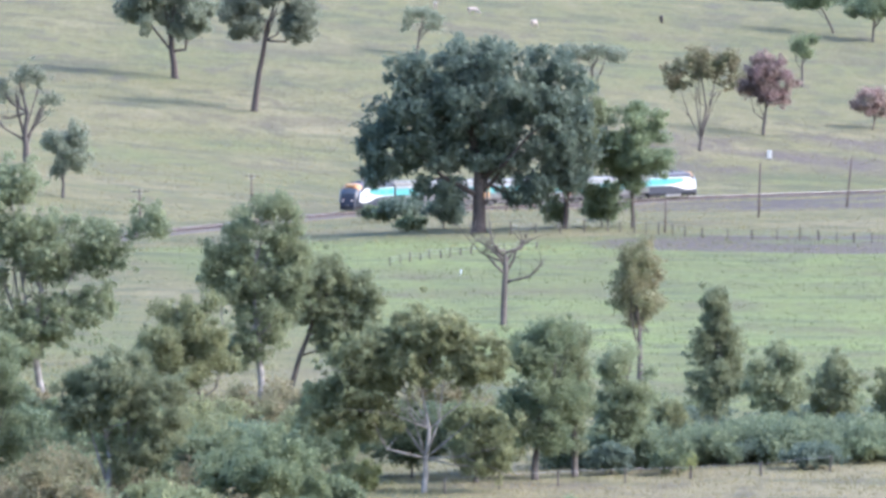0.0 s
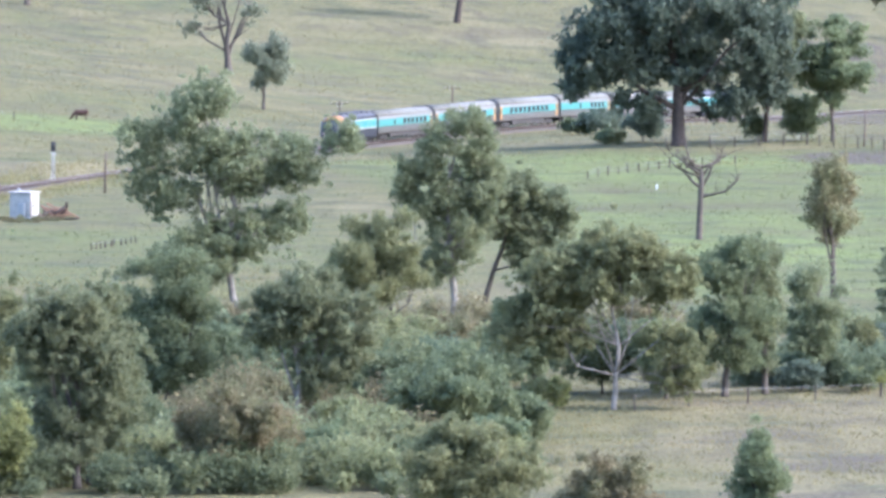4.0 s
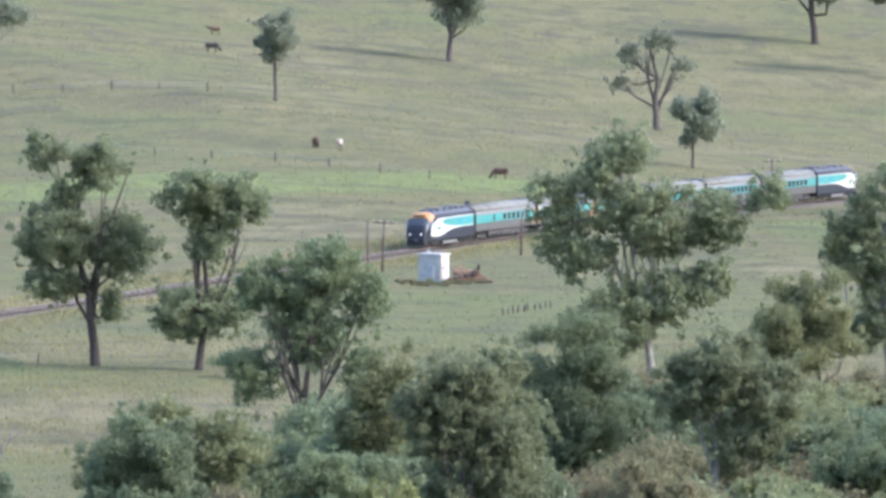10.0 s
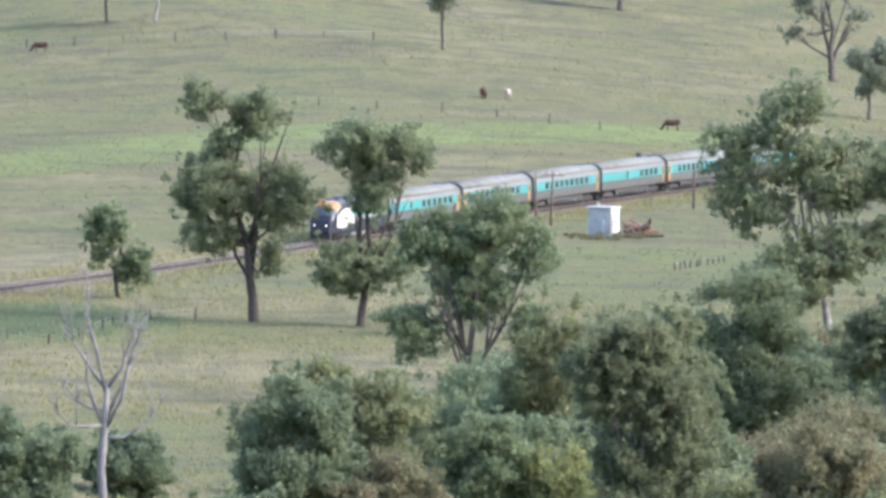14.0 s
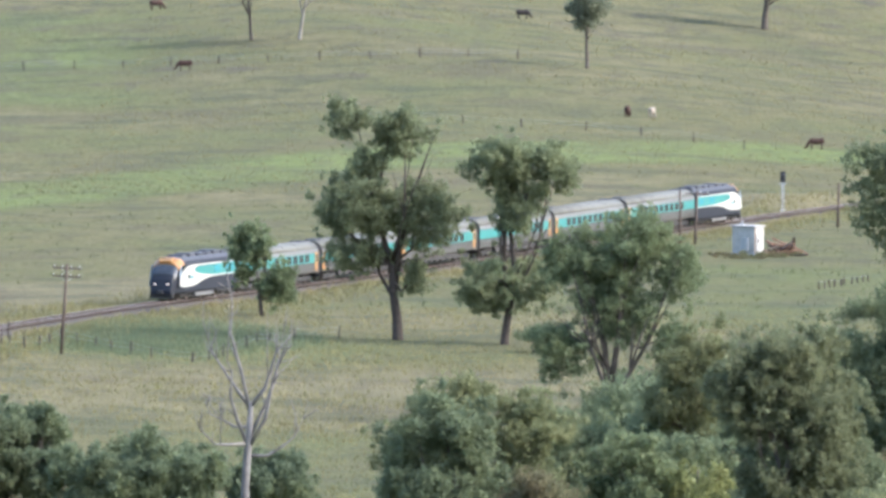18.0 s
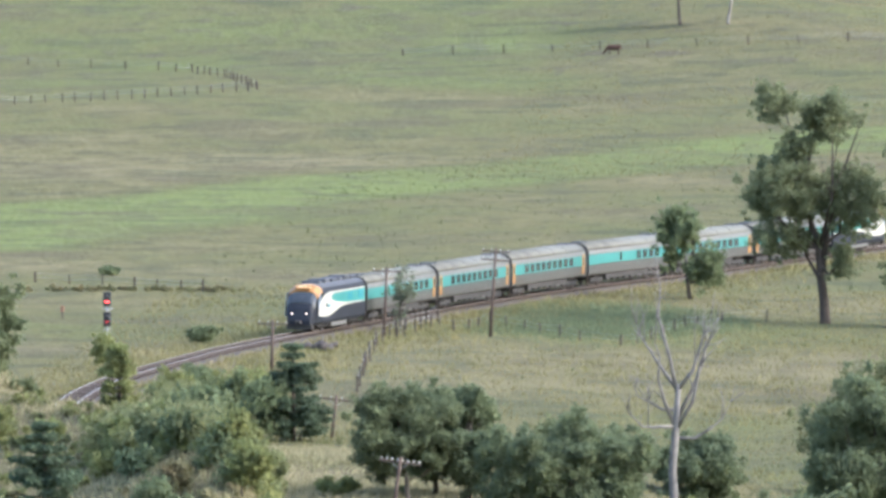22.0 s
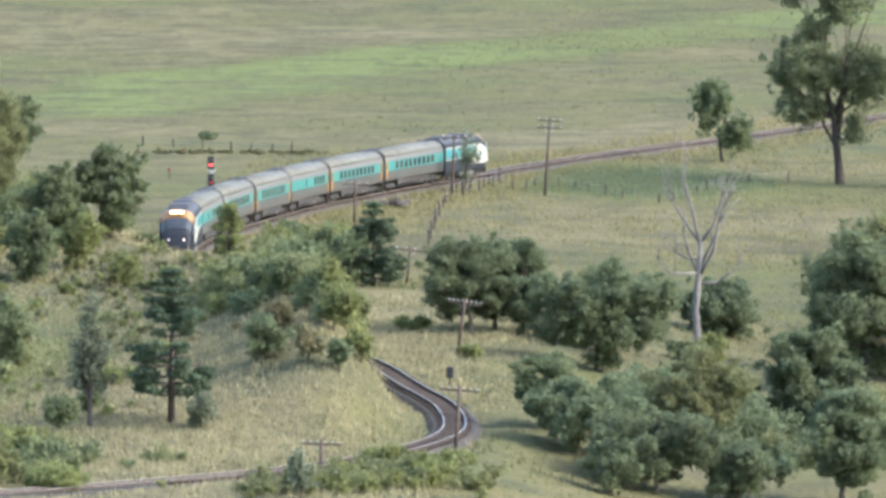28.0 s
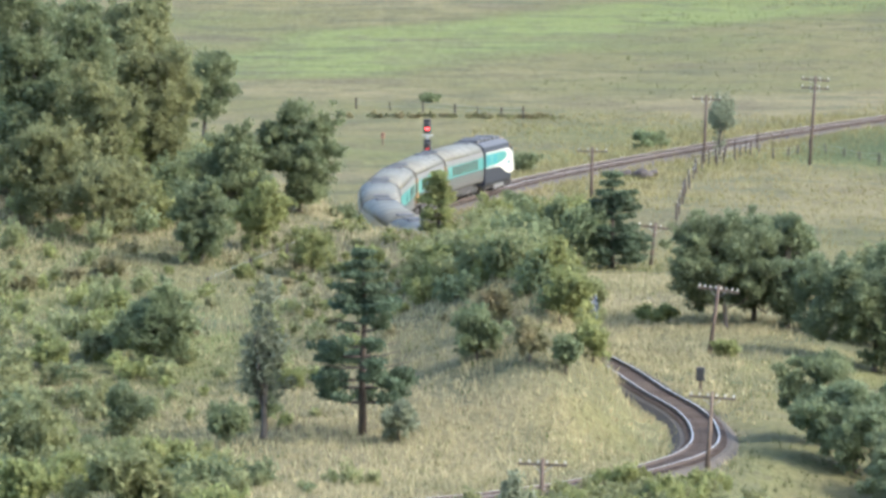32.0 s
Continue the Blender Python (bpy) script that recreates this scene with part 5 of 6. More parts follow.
tree("tree", 48.1, 842.9, 12.4, 9.9, 1.3, "rounded olive-green tree by the creek", off=-2.2, seed=33, clumps=26, leaf=LEAF_OLIVE, dense=1.1)
tree("tree", 23.6, 741.5, 15.7, 10.5, 1.4, "dense dark tree clad in creepers", off=0.0, seed=34, clumps=34, leaf=LEAF_DARK, dense=1.2)
tree("tree", 33.6, 735.7, 14.3, 12.9, 1.4, "broad domed gum with short white trunk", off=0.7, seed=35, clumps=40, leaf=LEAF_GUM, bark=BARK_PALE, dense=1.1, tiers=[(-1.9, 6.4, 12.7, 6.8, 16), (0.9, 7.3, 14.3, 7.7, 18), (4.1, 5.5, 12.3, 6.1, 16), (2.0, 2.8, 7.3, 6.3, 10)])
tree("gum_tree", 60.6, 754.5, 15.8, 18.6, 5.0, "spreading gum with forked white limbs and flat olive crown", off=0.2, lean=0.3, seed=36, clumps=46, leaf=LEAF_OLIVE, bark=BARK_PALE, thick=0.75, split=0.34, limbs=14, dense=1.2, size=0.2, tiers=[(0.2, 10.8, 15.8, 8.6, 22), (-0.6, 8.0, 12.2, 8.0, 11), (-4.6, 8.6, 14.4, 6.6, 18), (4.6, 8.4, 14.0, 6.4, 16), (-7.6, 4.6, 10.0, 5.4, 12), (-5.0, 5.6, 11.0, 6.8, 10), (-3.9, 3.8, 8.0, 4.2, 6), (5.2, 1.2, 8.0, 5.4, 14)])
tree("tree", 65.8, 765.2, 7.5, 6.7, 0.5, "rounded olive shrub tree under the spreading gum", off=0.0, seed=37, clumps=18, leaf=LEAF_OLIVE)
tree("tree", 55.9, 778.7, 8.6, 8.6, 0.5, "dark understorey tree at the creek edge", off=-0.5, seed=38, clumps=22, leaf=LEAF_DARK)
tree("tree", 71.0, 768.5, 14.5, 8.0, 1.5, "ragged dark she-oak by the creek", off=0.5, seed=39, clumps=30, leaf=LEAF_DARK, shape='column', dense=0.9)
tree("tree", 74.6, 771.1, 13.7, 3.3, 1.4, "narrow she-oak by the creek", off=0.0, seed=40, clumps=14, leaf=LEAF_GUM, shape='column')
tree("tree", 91.6, 884.9, 15.1, 5.3, 5.3, "thin brownish willow-like tree by the green paddock", off=-0.1, seed=41, clumps=18, leaf=LEAF_BROWN, shape='column', dense=0.75, limbs=8)
tree("tree", 79.8, 778.4, 11.0, 5.7, 0.7, "thicket tree with soft foliage by the creek", off=-0.2, seed=42, clumps=20, leaf=LEAF_GUM, dense=0.85)
tree("tree", 91.8, 820.1, 13.7, 7.6, 1.4, "feathery conical she-oak by the creek", off=0.0, seed=43, clumps=28, leaf=LEAF_GUM, shape='cone', dense=0.9)
tree("tree", 95.5, 805.3, 9.9, 6.0, 1.0, "thin she-oak by the creek", off=-0.2, seed=44, clumps=20, leaf=LEAF_GUM, dense=0.8)
tree("tree", 101.1, 817.2, 8.1, 6.0, 0.8, "small bushy she-oak by the creek", off=0.7, seed=45, clumps=18, leaf=LEAF_GUM, dense=0.85)
tree("tree", 105.8, 806.0, 7.4, 5.4, 0.7, "small bushy tree by the creek", off=0.2, seed=46, clumps=18, leaf=LEAF_OLIVE, dense=0.85)
tree("tree", 45.7, 723.8, 8.0, 12.0, 0.8, "dark leafy tree with a low wide crown", off=-0.4, seed=47, clumps=30, leaf=LEAF_DARK, dense=1.2)
tree("tree", 61.8, 639.4, 9.1, 6.7, 0.6, "young dark conifer-like tree in the stubble field", off=0.1, seed=48, clumps=24, leaf=LEAF_DARK, shape='cone', dense=0.9)
tree("tree", 50.5, 628.8, 7.5, 8.4, 0.8, "brownish bush tree at the field edge", off=-0.1, seed=49, clumps=26, leaf=LEAF_BROWN)
tree("tree", 42.3, 639.0, 9.9, 11.8, 1.0, "straggling olive tree at the field edge", off=-0.5, seed=50, clumps=30, leaf=LEAF_OLIVE, dense=0.9)
tree("tree", 14.9, 688.5, 16.3, 9.4, 0.9, "tall dense green tree beside the creek", off=-0.4, seed=51, clumps=40, leaf=LEAF_GUM, dense=1.1, tiers=[(-2.6, 6.8, 15.3, 5.1, 16), (0.0, 8.5, 16.3, 5.1, 16), (1.7, 4.3, 13.2, 5.1, 16), (-0.9, 0.9, 7.7, 6.8, 14)])
tree("tree", 26.3, 686.9, 8.3, 11.1, 0.9, "brownish leafy tree in the creek thicket", off=0.2, seed=52, clumps=30, leaf=LEAF_BROWN)
tree("gum_tree", -4.9, 899.3, 18.9, 9.9, 3.2, "tall open-crowned gum on the green flat", off=1.5, seed=53, clumps=26, bark=BARK_DARK, thick=1.0, limbs=10, dense=0.75, tiers=[(-0.6, 12.4, 18.9, 6.6, 18), (4.0, 11.8, 18.0, 5.6, 14), (1.2, 9.0, 14.4, 5.4, 9), (-1.2, 2.4, 8.0, 6.4, 14), (2.6, 2.8, 8.4, 6.0, 12)])
tree("gum_tree", -14.2, 904.6, 21.2, 12.6, 4.8, "tall gum with two-tiered crown on the flat", off=-1.1, seed=54, clumps=32, bark=BARK_DARK, thick=1.15, limbs=12, dense=1.2, tiers=[(-4.2, 17.2, 21.2, 4.6, 8), (0.3, 15.6, 20.9, 6.6, 14), (-2.6, 13.0, 17.0, 4.0, 5), (-3.2, 8.0, 15.6, 9.4, 26), (2.4, 7.4, 14.6, 7.4, 20), (-3.4, 5.6, 9.6, 7.0, 12), (1.6, 4.0, 7.6, 3.2, 5)])
tree("gum_tree", 4.0, 799.7, 17.5, 13.2, 3.9, "big spreading gum with forked grey trunk", off=-0.6, seed=55, clumps=44, bark=BARK_GREY, thick=1.2, split=0.18, limbs=16, dense=0.85, leaf=LEAF_DARK, tiers=[(1.8, 11.6, 17.5, 7.4, 18), (-2.8, 10.2, 15.8, 5.6, 13), (5.2, 8.8, 14.6, 5.0, 10), (0.3, 6.2, 12.0, 7.6, 15), (-0.4, 9.0, 14.2, 7.2, 12), (-4.4, 3.2, 8.6, 5.4, 13), (4.4, 4.4, 8.8, 4.6, 8)])
tree("gum_tree", -2.4, 887.7, 2.6, 5.3, 0.5, "low dark sapling beside a gum", off=0.7, seed=56, clumps=8, leaf=LEAF_DARK)
tree("tree", -27.1, 942.7, 8.9, 6.8, 0.8, "small drooping two-lobed tree beside the railway", off=0.3, seed=57, clumps=16, bark=BARK_DARK, leaf=LEAF_DARK, dense=1.0, lean=-0.5, tiers=[(-0.9, 4.0, 8.9, 4.9, 14), (1.7, 0.9, 5.2, 4.0, 10), (-1.6, 3.2, 5.4, 2.2, 4)])
tree("tree", 10.0, 756.5, 10.5, 7.5, 1.1, "leafy olive tree in the creek thicket", off=-0.6, seed=58, clumps=26, leaf=LEAF_OLIVE)
tree("tree", 16.0, 693.0, 16.2, 9.8, 1.5, "tall dense tree in the creek thicket", off=0.2, seed=59, clumps=48, leaf=LEAF_GUM, dense=1.1, tiers=[(-2.3, 9.0, 15.0, 4.3, 14), (0.6, 9.8, 16.2, 5.3, 16), (2.8, 6.0, 13.5, 4.5, 14), (0.0, 1.5, 9.8, 8.6, 24)])
tree("tree", -5.6, 683.9, 13.7, 14.1, 0.9, "big rounded olive-green tree at the creek", off=-0.3, seed=60, clumps=46, leaf=LEAF_OLIVE, dense=1.1, tiers=[(-4.1, 4.6, 10.9, 5.9, 16), (-0.9, 6.9, 13.7, 6.3, 20), (3.5, 5.4, 12.8, 6.3, 18), (0.0, 0.9, 6.9, 12.6, 22)])
tree("tree", 4.1, 683.5, 9.7, 7.6, 0.9, "dark glossy-leaved tree in the creek thicket", off=0.3, seed=61, clumps=26, leaf=LEAF_DARK, dense=1.2)
tree("tree", 8.1, 682.8, 8.3, 5.4, 0.9, "bright green shrub tree in the creek thicket", off=0.5, seed=62, clumps=18, leaf=LEAF_BUSH)
tree("tree", -1.8, 667.1, 8.3, 8.7, 0.7, "brownish bush tree in the creek thicket", off=-0.4, seed=63, clumps=26, leaf=LEAF_BROWN)
tree("small_tree", -49.7, 877.7, 5.6, 2.5, 0.5, "thin see-through sapling beside the line", off=-0.1, seed=64, clumps=12, leaf=LEAF_GREY, dense=0.2, shape='column', limbs=5)
tree("tree", -37.2, 665.1, 7.9, 7.8, 0.8, "dense dark rounded tree on the grassy slope", off=-0.4, seed=65, clumps=30, leaf=LEAF_DEEP, dense=1.5)
tree("tree", -33.4, 667.3, 7.8, 4.2, 0.7, "narrow dark tree on the grassy slope", off=0.3, seed=66, clumps=18, leaf=LEAF_DEEP, dense=1.5, shape='column')
tree("tree", -26.8, 646.1, 8.8, 11.4, 0.8, "broad dark tree with ragged crown", off=0.3, seed=67, clumps=46, leaf=LEAF_DEEP, dense=1.5)
tree("tree", -20.3, 709.5, 5.2, 8.4, -1.5, "round dark tree behind a dead gum", off=-0.1, seed=68, clumps=28, leaf=LEAF_DEEP, dense=1.5)
tree("tree", -35.7, 670.6, 7.5, 7.5, 0.8, "dark tree at the field edge", off=0.1, seed=69, clumps=30, leaf=LEAF_DEEP, dense=1.5)
tree("tree", -7.3, 668.1, 14.0, 9.0, 1.4, "tall dark tree mass by the creek", off=-0.2, seed=70, clumps=44, leaf=LEAF_DEEP, dense=1.5)
tree("tree", -10.0, 620.0, 9.3, 8.0, 0.8, "dark rounded tree by the creek", off=-0.2, seed=71, clumps=34, leaf=LEAF_DEEP, dense=1.5)
tree("tree", -27.1, 582.9, 5.8, 5.4, 0.3, "dense dark bush tree beside the line", off=-0.1, seed=72, clumps=24, leaf=LEAF_DARK, dense=1.5)
tree("tree", -18.2, 604.7, 7.4, 8.4, 0.4, "olive bushy tree beside the line", off=0.2, seed=73, clumps=30, leaf=LEAF_OLIVE, dense=1.1)
tree("tree", -25.0, 576.3, 5.4, 8.8, 0.4, "dark spreading bush tree beside the line", off=0.2, seed=74, clumps=28, leaf=LEAF_DEEP, dense=1.5)
tree("tree", -19.3, 568.5, 6.4, 9.4, 0.4, "dark green bush tree below the line", off=-0.2, seed=75, clumps=30, leaf=LEAF_DEEP, dense=1.5)
tree("tree", -14.0, 569.4, 5.1, 6.4, 0.4, "dark round bush tree below the line", off=0.2, seed=76, clumps=26, leaf=LEAF_DEEP, dense=1.5)
tree("tree", -22.1, 561.1, 3.9, 4.6, 0.3, "small dark bush tree below the line", off=0.1, seed=77, clumps=16, leaf=LEAF_DEEP)
tree("tree", -7.0, 571.5, 8.3, 6.8, 0.8, "dark tree mass by the creek", off=0.4, seed=78, clumps=30, leaf=LEAF_DEEP, dense=1.5)
tree("tree", -77.1, 674.3, 12.4, 8.0, 0.7, "tall olive tree on the wooded spur", off=0.5, seed=79, clumps=40, leaf=LEAF_OLIVE, dense=1.1)
tree("tree", -78.9, 646.2, 7.3, 6.3, 0.2, "leafy green tree low on the wooded spur", off=0.0, seed=80, clumps=30, leaf=LEAF_OLIVE, dense=1.1)
tree("tree", -75.0, 642.2, 5.7, 5.0, 0.2, "olive tree low on the wooded spur", off=0.1, seed=81, clumps=26, leaf=LEAF_OLIVE, dense=1.1)
tree("tree", -74.9, 665.9, 11.1, 6.5, 0.2, "tall green tree on the wooded spur", off=0.5, seed=82, clumps=36, leaf=LEAF_OLIVE, dense=1.1)
tree("tree", -78.6, 660.6, 13.9, 6.4, 0.2, "tall leafy tree on the wooded spur", off=-0.4, seed=83, clumps=36, leaf=LEAF_DARK, dense=1.1)
tree("tree", -81.1, 655.1, 14.9, 5.3, 0.2, "dense dark tree on the wooded spur", off=-0.2, seed=84, clumps=32, leaf=LEAF_DARK, dense=1.5)
tree("tree", -96.4, 902.6, 8.7, 5.0, 0.9, "dark-topped tree on the wooded spur", off=0.3, seed=85, clumps=18, leaf=LEAF_DARK)
tree("tree", -76.5, 652.6, 9.5, 6.3, 0.2, "yellow-green tree on the wooded spur", off=0.0, seed=86, clumps=28, leaf=LEAF_OLIVE, dense=1.1)
tree("tree", -64.8, 664.6, 7.4, 6.2, 0.1, "dark bushy tree on the spur's crest", off=0.0, seed=87, clumps=28, leaf=LEAF_DARK, dense=1.5)
tree("tree", -67.9, 653.3, 6.6, 5.4, 0.1, "greyish dark tree on the spur's crest", off=0.1, seed=88, clumps=28, leaf=LEAF_DARK, dense=1.5)
tree("tree", -68.1, 635.5, 5.5, 4.5, 0.1, "dense dark bush tree on the spur", off=0.1, seed=89, clumps=24, leaf=LEAF_DARK, dense=1.5)
tree("tree", -65.4, 642.5, 4.9, 3.8, 0.5, "green bush tree on the spur", off=0.3, seed=90, clumps=16, leaf=LEAF_BUSH)
tree("tree", -66.9, 597.8, 5.2, 4.8, 0.2, "dark bushy wattle tree on the spur slope", off=0.1, seed=91, clumps=26, leaf=LEAF_DARK, dense=1.1, tiers=[(-0.8, 0.2, 3.8, 3.6, 12), (0.6, 0.8, 5.2, 3.4, 12), (1.6, 0.6, 3.6, 2.2, 6)])
tree("tree", -57.6, 570.2, 9.0, 3.6, 1.4, "thin pale sapling beside the pine", off=0.1, seed=92, clumps=22, leaf=LEAF_GREY, dense=0.34, shape='cone', limbs=9)
bush("shrub", -56.8, 892.6, 1.8, 3.7, "dark green rounded shrub in rough grass", LEAF_DARK, 201, 13, off=0.2)
bush("shrub", -59.4, 566.0, 3.1, 3.0, "dark green rounded shrub in rough grass", LEAF_DARK, 202, 12, off=0.0)
bush("shrub", -65.6, 573.0, 3.4, 2.6, "dark green rounded shrub in rough grass", LEAF_DARK, 203, 12, off=0.0)
bush("shrub", -58.2, 576.0, 1.7, 1.9, "dark green rounded shrub in rough grass", LEAF_DARK, 204, 11, off=0.0)
bush("shrub", -46.9, 584.9, 3.5, 3.6, "dark green rounded shrub in rough grass", LEAF_DARK, 205, 13, off=-0.1)
bush("shrub", -46.5, 590.7, 2.5, 2.4, "brown-tinged scrubby shrub in dry grass", LEAF_BROWN, 206, 12, off=0.1)
bush("shrub", -43.6, 581.3, 2.8, 2.2, "brown-tinged scrubby shrub in dry grass", LEAF_BROWN, 207, 12, off=0.0)
bush("shrub", -41.5, 580.4, 2.2, 1.7, "dark green rounded shrub in rough grass", LEAF_DARK, 208, 11, off=0.1)
bush("shrub", -46.6, 601.7, 2.9, 3.2, "dark green rounded shrub in rough grass", LEAF_DARK, 209, 13, off=0.0)
bush("shrub", -43.6, 596.1, 3.4, 2.9, "leafy bright green shrub in long grass", LEAF_BUSH, 210, 12, off=0.2)
bush("shrub", -60.8, 632.3, 2.7, 2.9, "leafy bright green shrub in long grass", LEAF_BUSH, 211, 12, off=0.1)
bush("shrub", -42.3, 593.5, 2.6, 2.4, "leafy bright green shrub in long grass", LEAF_BUSH, 212, 12, off=-0.1)
bush("shrub", -59.8, 786.5, 2.5, 3.9, "dark green rounded shrub in rough grass", LEAF_DARK, 213, 13, off=-0.1)
bush("shrub", -58.5, 785.9, 2.1, 3.6, "leafy bright green shrub in long grass", LEAF_BUSH, 214, 13, off=0.1)
bush("shrub", -55.0, 778.0, 4.2, 4.4, "leafy bright green shrub in long grass", LEAF_BUSH, 215, 14, off=0.1)
bush("shrub", -62.6, 670.6, 1.6, 2.3, "dark green rounded shrub in rough grass", LEAF_DARK, 217, 12, off=0.1)
bush("shrub", -50.7, 613.7, 2.6, 3.6, "leafy bright green shrub in long grass", LEAF_BUSH, 218, 13, off=0.2)
bush("shrub", -53.9, 627.7, 1.5, 2.7, "leafy bright green shrub in long grass", LEAF_BUSH, 219, 12, off=0.0)
bush("shrub", -49.9, 568.0, 2.4, 2.4, "dull grey-green shrub in long grass", LEAF_GREY, 220, 12, off=0.0)
bush("shrub", -64.9, 630.3, 0.9, 1.0, "leafy bright green shrub in long grass", LEAF_BUSH, 221, 11, off=0.0)
bush("shrub", -62.6, 547.0, 3.2, 4.4, "leafy bright green shrub in long grass", LEAF_BUSH, 222, 14, off=0.4)
bush("shrub", -65.6, 546.9, 2.4, 4.4, "leafy bright green shrub in long grass", LEAF_BUSH, 223, 14, off=-0.1)
bush("shrub", -60.0, 549.7, 2.4, 4.2, "leafy bright green shrub in long grass", LEAF_BUSH, 224, 14, off=0.3)
bush("shrub", -72.8, 595.7, 1.9, 3.2, "leafy bright green shrub in long grass", LEAF_BUSH, 225, 13, off=0.0)
bush("shrub", -70.0, 599.4, 1.9, 3.1, "dark green rounded shrub in rough grass", LEAF_DARK, 226, 13, off=-0.1)
bush("shrub", -73.1, 629.1, 1.4, 2.9, "brown-tinged scrubby shrub in dry grass", LEAF_BROWN, 227, 12, off=0.1)
bush("shrub", -80.6, 662.9, 1.8, 3.0, "leafy bright green shrub in long grass", LEAF_BUSH, 228, 13, off=0.1)
bush("shrub", -77.9, 664.2, 3.0, 2.0, "leafy bright green shrub in long grass", LEAF_BUSH, 229, 11, off=0.1)
bush("shrub", -75.5, 663.8, 5.4, 2.3, "leafy bright green shrub in long grass", LEAF_BUSH, 230, 12, off=-0.1)
bush("shrub", -36.1, 544.8, 2.1, 3.8, "leafy bright green shrub in long grass", LEAF_BUSH, 232, 13, off=0.1)
bush("shrub", -33.0, 536.5, 2.3, 4.3, "leafy bright green shrub in long grass", LEAF_BUSH, 233, 14, off=0.1)
bush("shrub", -32.0, 549.1, 1.8, 3.2, "leafy bright green shrub in long grass", LEAF_BUSH, 234, 13, off=0.1)
bush("shrub", -35.5, 639.0, 1.2, 1.7, "leafy bright green shrub in long grass", LEAF_BUSH, 235, 11, off=-0.2)
bush("shrub", -41.8, 667.6, 1.4, 3.1, "leafy bright green shrub in long grass", LEAF_BUSH, 236, 13, off=0.1)
bush("shrub", -77.2, 620.7, 1.3, 1.8, "brown-tinged scrubby shrub in dry grass", LEAF_BROWN, 237, 11, off=-0.1)
bush("shrub", -57.7, 587.7, 1.3, 1.9, "leafy bright green shrub in long grass", LEAF_BUSH, 238, 11, off=0.0)
bush("shrub", -57.1, 629.1, 1.7, 2.7, "leafy bright green shrub in long grass", LEAF_BUSH, 239, 12, off=0.0)
bush("shrub", 103.6, 1256.8, 4.9, 6.6, "very dark dense shrub thicket", LEAF_FIG, 240, 16, off=0.0)
bush("shrub", 98.9, 1307.0, 2.6, 6.5, "dark green rounded shrub in rough grass", LEAF_DARK, 241, 16, off=0.2)
bush("shrub", 98.3, 1250.5, 2.3, 5.1, "dark green rounded shrub in rough grass", LEAF_DARK, 242, 15, off=0.4)
bush("shrub", 117.8, 1250.2, 4.4, 4.0, "dark green rounded shrub in rough grass", LEAF_DARK, 243, 14, off=-0.2)
bush("shrub", 79.5, 781.4, 2.6, 8.6, "very dark dense shrub thicket", LEAF_FIG, 244, 18, off=0.0)
bush("shrub", 83.3, 771.6, 2.8, 4.3, "dark green rounded shrub in rough grass", LEAF_DARK, 245, 14, off=-0.2)
bush("shrub", 90.7, 782.2, 2.4, 7.7, "very dark dense shrub thicket", LEAF_FIG, 246, 17, off=-0.5)
bush("shrub", 94.2, 775.0, 2.6, 6.2, "very dark dense shrub thicket", LEAF_FIG, 247, 16, off=0.7)
bush("shrub", 99.8, 781.6, 2.4, 6.7, "dark green rounded shrub in rough grass", LEAF_DARK, 248, 16, off=0.5)
bush("shrub", 77.8, 773.2, 2.8, 5.2, "very dark dense shrub thicket", LEAF_FIG, 249, 15, off=0.2)
bush("shrub", 84.1, 774.3, 2.1, 2.8, "leafy bright green shrub in long grass", LEAF_BUSH, 250, 12, off=0.0)
bush("shrub", 55.8, 757.3, 2.8, 4.4, "leafy bright green shrub in long grass", LEAF_BUSH, 251, 14, off=-0.1)
bush("shrub", 50.7, 737.6, 2.9, 5.0, "olive-green shrub at the creek bank", LEAF_OLIVE, 252, 14, off=0.2)
bush("shrub", 49.7, 808.7, 2.2, 5.9, "very dark dense shrub thicket", LEAF_FIG, 253, 15, off=0.0)
bush("shrub", 40.8, 773.1, 3.3, 4.3, "grey-green regrowth shrub by the creek", LEAF_GUM, 254, 14, off=0.2)
bush("shrub", 54.7, 757.2, 2.8, 5.1, "olive-green shrub at the creek bank", LEAF_OLIVE, 255, 15, off=-0.2)
bush("shrub", 78.1, 791.7, 3.4, 4.6, "grey-green regrowth shrub by the creek", LEAF_GUM, 256, 14, off=0.6)
bush("shrub", 85.0, 797.3, 4.9, 4.4, "olive-green shrub at the creek bank", LEAF_OLIVE, 257, 14, off=0.2)
bush("shrub", 5.5, 1057.7, 2.7, 3.6, "leafy bright green shrub in long grass", LEAF_BUSH, 258, 13, off=0.0)
bush("shrub", -7.6, 997.3, 2.7, 3.5, "dark green rounded shrub in rough grass", LEAF_DARK, 259, 13, off=0.4)
bush("shrub", -25.5, 671.4, 6.4, 4.5, "dark green rounded shrub in rough grass", LEAF_DARK, 260, 14, off=-0.3)
bush("shrub", -27.5, 665.6, 6.9, 8.3, "dark green rounded shrub in rough grass", LEAF_DARK, 261, 18, off=-0.2)
bush("shrub", -53.6, 755.0, 4.9, 4.4, "dark green rounded shrub in rough grass", LEAF_DARK, 262, 14, off=0.7)
bush("shrub", -55.6, 766.2, 5.2, 4.5, "leafy bright green shrub in long grass", LEAF_BUSH, 263, 14, off=0.0)
bush("shrub", -59.9, 779.4, 3.2, 4.3, "dark green rounded shrub in rough grass", LEAF_DARK, 264, 14, off=-0.1)
